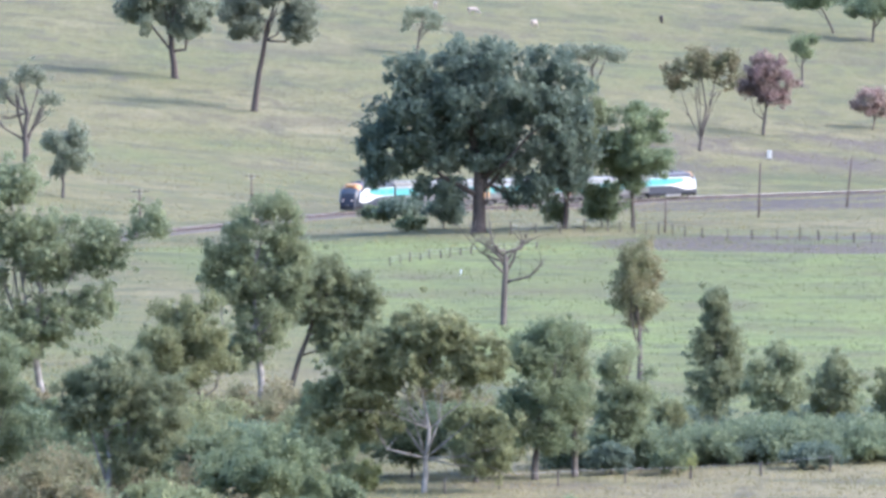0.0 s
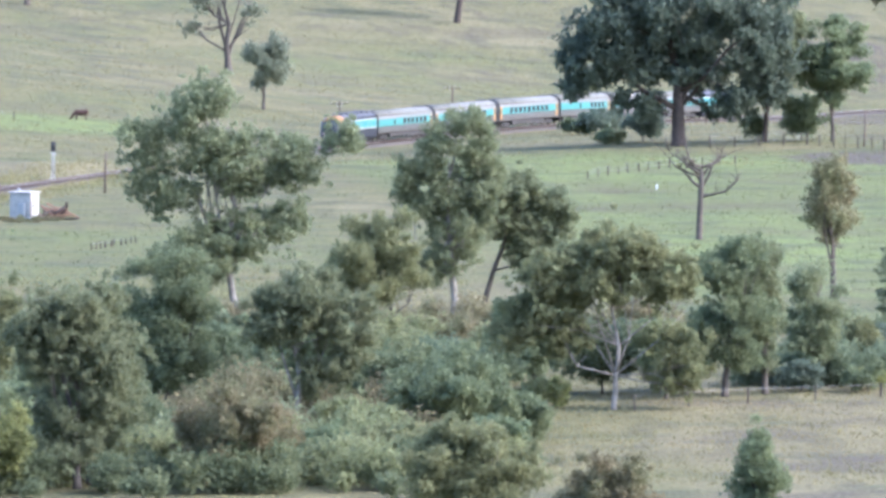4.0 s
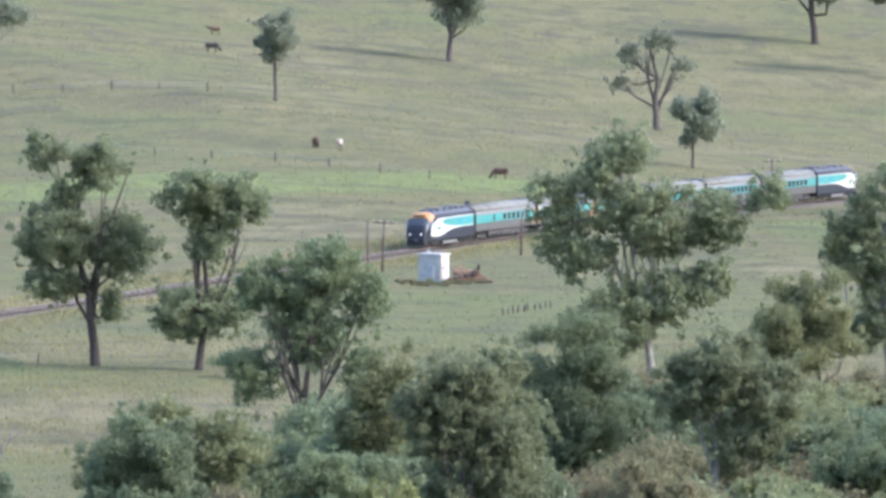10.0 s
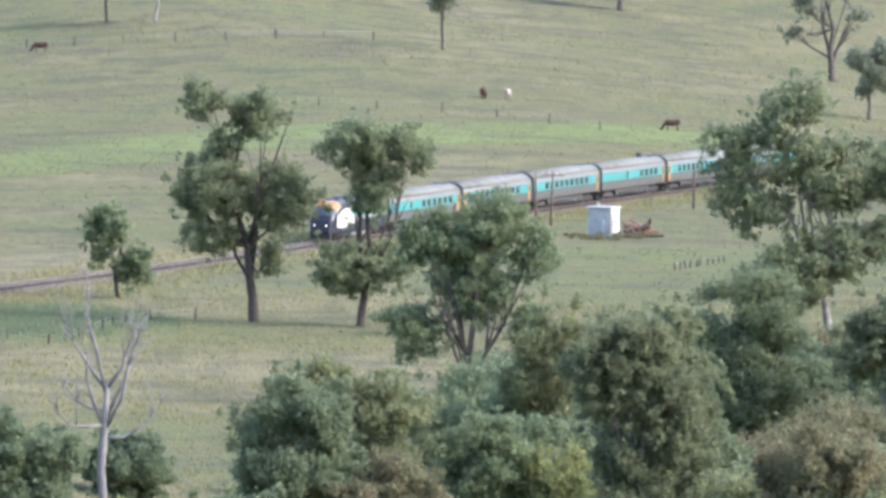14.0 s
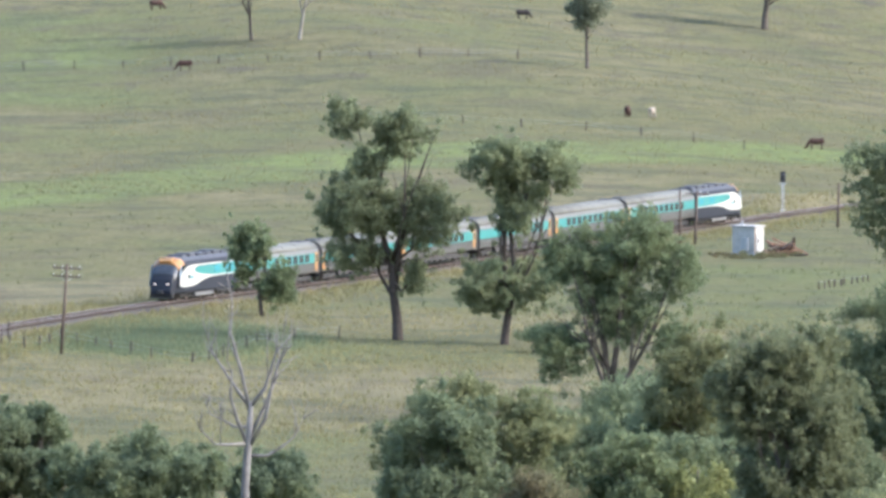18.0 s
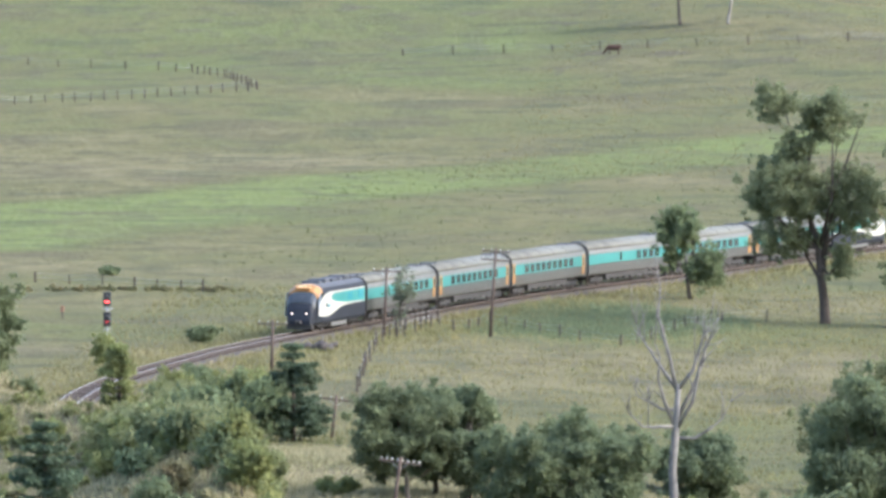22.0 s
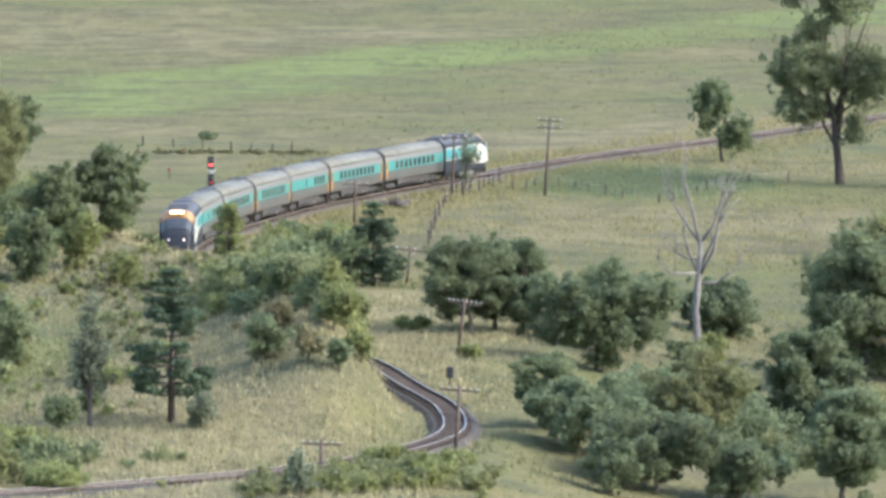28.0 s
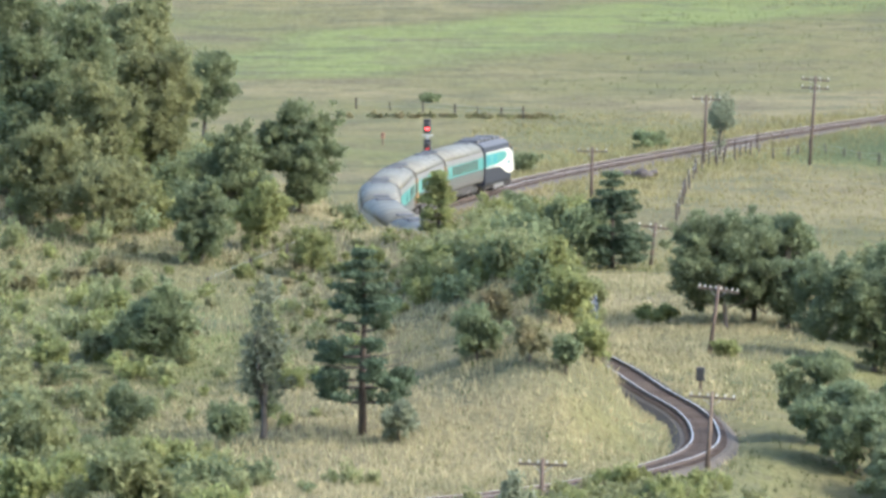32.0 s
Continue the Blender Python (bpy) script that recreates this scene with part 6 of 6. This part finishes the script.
bush("shrub", -70.0, 820.0, 3.1, 2.6, "leafy bright green shrub in long grass", LEAF_BUSH, 265, 12, off=0.1)
bush("shrub", -65.1, 857.3, 2.0, 3.0, "dark green rounded shrub in rough grass", LEAF_DARK, 266, 13, off=0.0)
bush("shrub", -52.1, 915.8, 4.0, 2.7, "grey-green thin shrub beside the railway", LEAF_GREY, 267, 12, off=0.1)
bush("shrub", -83.4, 981.4, 0.9, 2.0, "dark green rounded shrub in rough grass", LEAF_DARK, 268, 11, off=0.1)
bush("shrub", -19.5, 677.1, 2.8, 3.0, "leafy bright green shrub in long grass", LEAF_BUSH, 269, 13, off=0.2)
bush("shrub", -21.6, 675.7, 1.7, 3.2, "dark green rounded shrub in rough grass", LEAF_DARK, 270, 13, off=0.1)
bush("shrub", -56.2, 765.3, 5.3, 2.4, "dark green rounded shrub in rough grass", LEAF_DARK, 271, 12, off=0.7)
bush("shrub", -42.5, 589.7, 3.3, 3.2, "leafy bright green shrub in long grass", LEAF_BUSH, 272, 13, off=0.2)
bush("shrub", -45.8, 657.7, 3.9, 3.0, "olive-green shrub at the creek bank", LEAF_OLIVE, 273, 13, off=0.1)
bush("shrub", -40.4, 586.6, 2.2, 2.5, "leafy bright green shrub in long grass", LEAF_BUSH, 274, 12, off=0.0)
bush("shrub", 101.0, 1303.9, 3.6, 8.4, "very dark dense shrub thicket", LEAF_FIG, 275, 18, off=0.4)
bush("shrub", 123.6, 1250.0, 6.6, 8.4, "dark green rounded shrub in rough grass", LEAF_DARK, 276, 18, off=0.2)
bush("shrub", -45.5, 616.0, 3.3, 4.0, "leafy bright green shrub in long grass", LEAF_BUSH, 901, 16)
bush("shrub", -47.0, 622.0, 3.4, 4.5, "dark green rounded shrub in rough grass", LEAF_DARK, 902, 16)
bush("shrub", -44.5, 611.0, 3.0, 3.6, "leafy bright green shrub in long grass", LEAF_BUSH, 903, 16)
bush("shrub", -46.0, 610.0, 2.8, 4.0, "dark green rounded shrub in rough grass", LEAF_DARK, 904, 16)
bush("shrub", -49.0, 627.0, 3.2, 4.0, "leafy bright green shrub in long grass", LEAF_BUSH, 905, 16)
bush("shrub", -43.0, 600.0, 3.6, 4.0, "leafy bright green shrub in long grass", LEAF_BUSH, 906, 16)
bush("shrub", -42.2, 596.0, 3.3, 3.6, "olive-green shrub at the creek bank", LEAF_OLIVE, 907, 16)
# understorey that closes the creek thicket, between the tall trees
for k, (x, y, h, w, leaf) in enumerate([
        (20, 716, 6.5, 8.0, LEAF_DARK), (29, 708, 5.0, 9.0, LEAF_BROWN), (37, 716, 5.2, 8.0, LEAF_OLIVE), (40, 699, 4.6, 8.0, LEAF_OLIVE), (33, 699, 4.4, 7.0, LEAF_DARK),
        (47, 709, 4.2, 6.5, LEAF_DARK), (51, 727, 4.4, 6.5, LEAF_DARK), (43, 748, 6.2, 8.5, LEAF_DARK), (50, 764, 6.0, 8.0, LEAF_DEEP), (38, 768, 7.0, 9.0, LEAF_DARK),
        (29, 772, 7.5, 9.0, LEAF_DEEP), (61, 772, 6.5, 8.5, LEAF_DARK), (68, 775, 5.2, 6.5, LEAF_OLIVE), (9, 712, 7.5, 8.0, LEAF_DARK), (1, 700, 6.5, 8.0, LEAF_OLIVE)]):
    bush("shrub", x, y, h, w, {LEAF_DARK: "dark green shrub in the creek understorey", LEAF_BROWN: "brown-tinged shrub in the creek understorey",
                               LEAF_OLIVE: "olive-green shrub in the creek understorey", LEAF_DEEP: "very dark shrub in the creek understorey"}[leaf], leaf, 930 + k, 22, 1.1)
bush("shrub", -61.4, 537.0, 3.6, 5.4, "olive-green shrub in long grass", LEAF_OLIVE, 950, 16)
bush("shrub", -66.5, 535.0, 3.0, 5.0, "leafy bright green shrub in long grass", LEAF_BUSH, 951, 16)
bush("shrub", -69.7, 562.0, 3.6, 5.0, "olive-green shrub in long grass", LEAF_OLIVE, 952, 16)
bush("shrub", -56.5, 533.0, 2.2, 4.4, "leafy bright green shrub in long grass", LEAF_BUSH, 953, 14)
bush("shrub", -63.5, 555.0, 2.2, 3.6, "olive-green shrub in long grass", LEAF_OLIVE, 954, 14)
bush("shrub", -40.0, 524.5, 3.3, 2.2, "thin grey-green shrub below the line", LEAF_GREY, 955, 12, 0.6)
undergrowth("low olive scrub at the foot of the spur", [(-78, 548), (-66, 545), (-54, 540)], 16, 90, 0.5, 1.6, LEAF_OLIVE, 828)
# deep green here puts the shade below the creek trees into leaf colour
undergrowth("dense creek bank scrub, shade put into its dark colour", [(12, 790), (26, 800), (40, 795)], 34, 110, 1.5, 4.5, LEAF_DEEP, 801)
undergrowth("green regrowth scrub along the creek", [(12, 775), (26, 785), (40, 790)], 34, 80, 1.5, 4.5, LEAF_DARK, 802)
undergrowth("olive scrub closing the creek thicket", [(-6, 702), (12, 702), (30, 700), (45, 698)], 20, 120, 1.6, 4.4, LEAF_OLIVE, 832)
undergrowth("dark scrub closing the creek thicket", [(-6, 690), (12, 692), (30, 690), (44, 690)], 18, 90, 1.6, 4.2, LEAF_DARK, 833)
undergrowth("grey-green regrowth closing the creek thicket", [(-4, 712), (14, 714), (34, 712)], 18, 70, 1.6, 4.6, LEAF_GUM, 834)
undergrowth("brown-tinged scrub in the creek thicket", [(12, 720), (24, 722), (38, 730)], 18, 45, 1.2, 3.6, LEAF_BROWN, 803)
undergrowth("rusty brown scrub in the creek thicket", [(12, 735), (24, 740), (36, 745)], 22, 70, 1.5, 4.2, LEAF_BROWN, 804)
undergrowth("brownish scrub below the gums beside the creek", [(31, 850), (51, 845), (70, 838)], 22, 90, 1, 3.4, LEAF_BROWN, 805)
undergrowth("olive scrub below the gums beside the creek", [(28, 800), (46, 800), (58, 812)], 24, 70, 1, 3.2, LEAF_OLIVE, 806)
undergrowth("deep shaded thicket in the creek ditch", [(76, 783), (90, 788), (107, 792)], 9, 150, 1.6, 3.6, LEAF_DEEP, 827)
undergrowth("very dark low thicket along the creek ditch", [(68, 832), (89, 836), (112, 840)], 9, 75, 0.8, 2.2, LEAF_FIG, 807)
undergrowth("dark low thicket along the creek ditch", [(68, 842), (89, 848), (112, 852)], 9, 50, 0.8, 2.6, LEAF_DARK, 808)
undergrowth("dark scrub between the line and the creek", [(-20, 640), (-14, 610), (-10, 595)], 16, 80, 1, 3.4, LEAF_DEEP, 809)
undergrowth("olive scrub between the line and the creek", [(-14, 655), (-8, 640), (-6, 600)], 14, 50, 1, 3.4, LEAF_OLIVE, 810)
undergrowth("bright olive scrub on the crest of the spur", [(-64, 650), (-58, 634), (-52, 612)], 13, 150, 0.25, 0.6, LEAF_BUSH, 811)
undergrowth("leafy bright scrub on the nose of the spur", [(-50, 622), (-46, 608), (-43.5, 598)], 9, 90, 0.6, 2.4, LEAF_BUSH, 812)
undergrowth("olive scrub on the crest of the spur", [(-64, 648), (-58, 630), (-53, 610)], 14, 80, 0.25, 0.6, LEAF_OLIVE, 813)
undergrowth("olive scrub on the nose of the spur", [(-50, 624), (-46, 608), (-43, 597)], 10, 60, 0.6, 2.5, LEAF_OLIVE, 814)
undergrowth("low green scrub below the near bend of the line", [(-42, 531), (-37, 536), (-32, 543)], 7, 110, 0.5, 1.5, LEAF_OLIVE, 815)
undergrowth("leafy green scrub below the near bend of the line", [(-41, 528), (-36, 534), (-31, 541)], 6, 70, 0.5, 1.4, LEAF_BUSH, 816)
undergrowth("dark scrub on the crest of the spur", [(-50, 622), (-46, 606), (-43, 594)], 8, 50, 0.8, 2.4, LEAF_DARK, 817)
undergrowth("dry brown scrub on the grassy spur", [(-80, 640), (-66, 625), (-52, 604)], 26, 45, 0.4, 1.3, LEAF_BROWN, 818)
undergrowth("olive scrub low on the grassy spur slope", [(-78, 640), (-68, 600), (-60, 575)], 20, 70, 0.5, 1.8, LEAF_OLIVE, 819)
undergrowth("green scrub on the grassy spur slope", [(-84, 640), (-70, 600), (-60, 575)], 22, 55, 0.5, 2, LEAF_BUSH, 820)
undergrowth("dull green scrub at the foot of the spur slope", [(-82, 600), (-72, 575), (-66, 550), (-58, 540)], 15, 130, 0.5, 2.0, LEAF_OLIVE, 830)
undergrowth("dark scrub at the foot of the spur slope", [(-82, 600), (-72, 572), (-66, 548), (-58, 538)], 14, 70, 0.5, 2.2, LEAF_DARK, 831)
undergrowth("green undergrowth beneath the trees of the spur", [(-95, 700), (-82, 680), (-72, 655)], 18, 120, 0.8, 3.2, LEAF_BUSH, 821)
undergrowth("dark undergrowth beneath the trees of the spur", [(-95, 700), (-82, 680), (-72, 655)], 18, 90, 0.8, 3.6, LEAF_DARK, 822)
undergrowth("dark woods on a distant hillside", [(180, 2230), (230, 2240), (290, 2250)], 90, 330, 6, 11, LEAF_DEEP, 824, 1.2)
undergrowth("low brown weeds along a far fence", [(-87.8, 953.9), (-69.5, 952.0)], 2.5, 70, 0.15, 0.45, LEAF_BROWN, 825)
undergrowth("dry brown weeds about a lineside hut", [(15.5, 1051.0), (18.9, 1047.5), (23.5, 1054.5)], 3, 70, 0.25, 0.6, LEAF_BROWN, 826, 0.12)
dead_tree("dead_tree", -20.75, 689.8, 18.0, 7.4, "bare silver dead gum with spreading branches", seed=5, limbs=9, thick=0.95, fork=0.36, twigs=6)
dead_tree("dead_tree", 89.3, 1006.2, 12.0, 8.4, "bare pale dead tree with twisted limbs", seed=12, limbs=11, thick=1.5, fork=0.5, twigs=6, bark=BARK_GREY)
hoop_pine("pine_tree", -52.1, 570.4, 10.6, 6.1, "tall dark pine with tiered branches on the grassy spur", seed=3, dense=1.3, whorls=14, gaps=0.5)
hoop_pine("young_pine", -50.7, 756.1, 7.3, 5.0, "young dense green conifer below the railway", seed=9, whorls=11, bare=0.03, dense=1.3)
hoop_pine("young_pine", -53.6, 638.9, 4.2, 2.4, "thin young conifer on the spur crest", seed=10, whorls=9, bare=0.03, leaf=LEAF_BUSH, dense=0.7)


# ---- lineside and field things in their places ----
telegraph_pole(12.2, 1073.9, 5.6, 0, lean=-0.6, label="bare weathered timber pole")
telegraph_pole(13.7, 1074.0, 5.6, 1, lean=2.4)
telegraph_pole(29.4, 1113.0, 4.8, 0, lean=1.4, label="short bare timber pole")
telegraph_pole(66.1, 1294.8, 5.1, 1, lean=-0.9)
telegraph_pole(87.0, 1388.6, 4.0, 1, lean=0.0)
telegraph_pole(102.7, 1386.4, 5.6, 1, lean=0.0)
telegraph_pole(-42.0, 875.4, 7.6, 2, lean=3.8, wide=2.4)
telegraph_pole(-50.7, 870.5, 5.9, 1, lean=2.4)
telegraph_pole(-56.4, 816.1, 4.1, 1, lean=1.3)
telegraph_pole(-48.1, 759.8, 3.2, 1, lean=6.7, wide=2.6)
telegraph_pole(-36.9, 641.4, 4.4, 1, lean=7.5, wide=2.6, insulators=8)
telegraph_pole(-32.7, 566.5, 4.4, 1, lean=3.9, wide=2.6, insulators=6)
telegraph_pole(-39.8, 538.7, 2.7, 1, lean=1.8, wide=2.6, insulators=6)
telegraph_pole(147.5, 1280.5, 7.3, 0, lean=1.8, label="tall bare timber pole by the line")
telegraph_pole(175.1, 1410.9, 7.4, 0, lean=5.7, label="tall bare timber pole by the line")
telegraph_pole(129.9, 1231.4, 4.6, 0, lean=1.8, label="short bare timber pole")
fence([(-48.4, 796.0), (-49.8, 832.7), (-50.5, 860.6), (-49.6, 875.8), (-47.6, 896.0)], 5.5, 1.4, "leaning grey timber fence posts with wire", 2, seed=48)
fence([(-49.5, 868.0), (-47.6, 890.6), (-45.0, 882.2), (-42.8, 896.3), (-34.7, 874.0), (-30.2, 869.4), (-24.5, 901.1), (-17.8, 907.2)], 5.0, 1.0, "sparse low timber fence posts in grass", 2, seed=49)
fence([(-130.0, 1317.2), (-119.6, 1326.6), (-109.9, 1338.7), (-100.2, 1352.0), (-95.5, 1358.5), (-102.4, 1392.1), (-107.1, 1402.1)], 2.6, 1.2, "old timber yard fence on the flat", 2, seed=130)
fence([(-107.8, 1406.0), (-113.0, 1416.5), (-124.1, 1424.1), (-139.0, 1435.9)], 6.0, 1.2, "sparse pasture fence posts", 2, seed=107)
fence([(-80.8, 1432.5), (-63.3, 1431.4), (-45.7, 1425.2), (-26.3, 1421.8), (-4.8, 1427.7)], 7.0, 1.2, "sparse pasture fence posts", 2, seed=80)
fence([(-26.0, 1328.3), (-11.6, 1315.5), (5.5, 1305.6), (24.9, 1286.5)], 9.0, 1.2, "sparse pasture fence posts", 2, seed=26)
fence([(110.4, 1233.9), (123.3, 1239.2), (132.0, 1217.9), (144.0, 1210.0), (153.9, 1195.2)], 3.5, 1.5, "grey timber post fence by the paddock", 3, seed=110)
fence([(87.9, 1144.5), (99.9, 1173.8), (110.2, 1187.9)], 4.0, 1.1, "low paddock fence posts", 2, seed=87)
fence([(62.3, 753.0), (70.2, 760.4), (82.8, 766.3), (93.7, 770.4), (101.1, 773.5)], 6.5, 1.3, "sparse pale posts of a wire fence along the stubble field", 1, seed=62)
fence([(-89.0, 968.7), (-79.7, 962.4), (-70.2, 949.6)], 4.0, 1.0, "old low timber fence along the flat", 2, seed=88)
fence([(-66.6, 624.7), (-64.1, 632.6), (-60.5, 651.1)], 7.0, 1.1, "old fence posts in long grass", 1, seed=66)
signal_mast(-70.2, 825.7, 5.8, True, "two-headed railway signal showing red on a grey mast")
signal_mast(24.4, 1153.2, 4.5, False, "grey railway signal mast with one dark head")
relay_hut(18.8, 1054.6, -35)
sleeper_heap(22.1, 1052.2)
heap("rock_pile", "low pile of dark rocks in grass", "rocks", -54.3, 847.0, 2.2, 14, ROCK, 6)
post_box(-35.8, 613.1, 0.8, "dark trackside equipment box on a post", BLACK, 0.5, 0.8)
post_box(183.6, 1585.0, 0.4, "small white marker box on the bank", WHITE, 0.7, 1.3, "marker_box")
post_box(-80.1, 896.4, 0.7, "short dark marker post in dry grass", RUST, 0.3, 0.5)
post_box(-127.8, 1181.0, 0.9, "faded orange marker barrel on a post", ORANGE, 0.45, 0.6, "marker_post")
fence([(24.5, 989.6), (27.0, 997.7), (29.8, 1004.5)], 1.7, 0.7, "broken old post stumps along a small bank", 1, seed=4)
white_bird(84.8, 1006.2, 5.6)
cow(-51.1, 1416.8, 180, HIDE_BROWN, "dark brown cow grazing in open pasture")
cow(8.4, 1334.5, 80, HIDE_BROWN, "dark brown cow grazing in open pasture")
cow(11.5, 1333.6, 75, HIDE_PALE, "cream-coloured cow grazing in open pasture")
cow(31.7, 1299.4, 185, HIDE_BROWN, "dark brown cow grazing in open pasture")
cow(-5.4, 1596.0, 170, HIDE_TAN, "tan cow standing in open pasture", False)
cow(-5.9, 1559.0, 10, HIDE_BLACK, "black cow grazing in open pasture")
cow(28.4, 1683.0, 0, HIDE_BLACK, "black cow grazing in open pasture")
cow(-59.5, 1530.2, 15, HIDE_BROWN, "dark brown cow grazing in open pasture")
cow(140.7, 1814.0, 170, HIDE_BROWN, "dark brown cow grazing in open pasture")
cow(146.4, 1795.0, 90, HIDE_PALE, "cream-coloured cow grazing in open pasture")
cow(152.8, 1790.0, 10, HIDE_PALE, "cream-coloured cow grazing in open pasture")
cow(162.5, 1774.0, 60, HIDE_PALE, "cream-coloured cow grazing in open pasture")
cow(187.7, 1795.0, 80, HIDE_BLACK, "black cow grazing in open pasture")

grass("long_grass", "tall straw-coloured grass on the spur", 190000, -120, -15, 505, 730, 0.3, 0.75, GRASS_PALE, lambda x, y: ramp(-30, -38, x) * (0.5 + 0.5 * waves(x, y, 6, 1.1)) * (0.35 + 0.65 * ramp(-68, -54, x)), 71, 3)
grass("green_grass", "tall green weeds and grass on the spur", 80000, -120, -10, 505, 760, 0.2, 0.6, GRASS_GREEN, lambda x, y: (0.5 + 0.6 * waves(x, y, 7, 4.4)) * (0.35 + 0.65 * ramp(-50, -64, x)), 72, 3)
grass("field_grass", "dry grass tufts in the field", 60000, -75, 60, 690, 960, 0.25, 0.7, GRASS, lambda x, y: np.clip(0.75 - 0.5 * lushness(x, y), 0, 1) * (0.6 + 0.4 * waves(x, y, 9, 2.4)), 73, 3)
grass("field_weeds", "green tufts and weeds in the pasture", 40000, -75, 150, 690, 1230, 0.2, 0.6, GRASS_GREEN, lambda x, y: lushness(x, y) * (0.5 + 0.5 * waves(x, y, 8, 1.9)), 74, 3)
grass("lineside_grass", "golden grass beside the railway", 140000, -90, 60, 690, 1180, 0.4, 0.9, GRASS, lambda x, y: ramp(14, 4, track_near(x, y)[0]), 75, 3)
grass("stubble_grass", "pale stubble and tussocks on the near field", 30000, 30, 130, 690, 820, 0.15, 0.45, GRASS, lambda x, y: 0.7 + 0 * x, 76, 3)
grass("hill_grass", "dry tussocks on the far hillside", 40000, -60, 230, 1180, 1650, 0.25, 0.6, GRASS, lambda x, y: np.clip(0.5 + 0.6 * waves(x, y, 14, 3.1), 0, 1), 77, 3)
# lush green grass; the tree shade over it is put into its colour
grass("damp_sward", "short green sward darkened by painted tree shade", 34000, -50, -14, 850, 955, 0.25, 0.6, LEAF_DEEP, lambda x, y: ramp(1.25, 0.45, np.hypot((x + 33) / 11.0, (y - 901) / 33) + 0.28 * waves(x, y, 7, 2.7)), 78, 4)

TRAIN = make_train()
make_railway()


# ---- what moves ----
def motions():
    for index, car in enumerate(TRAIN):
        walk(car, [(t, vehicle_pose(t, index)) for t in range(33)])


motions()
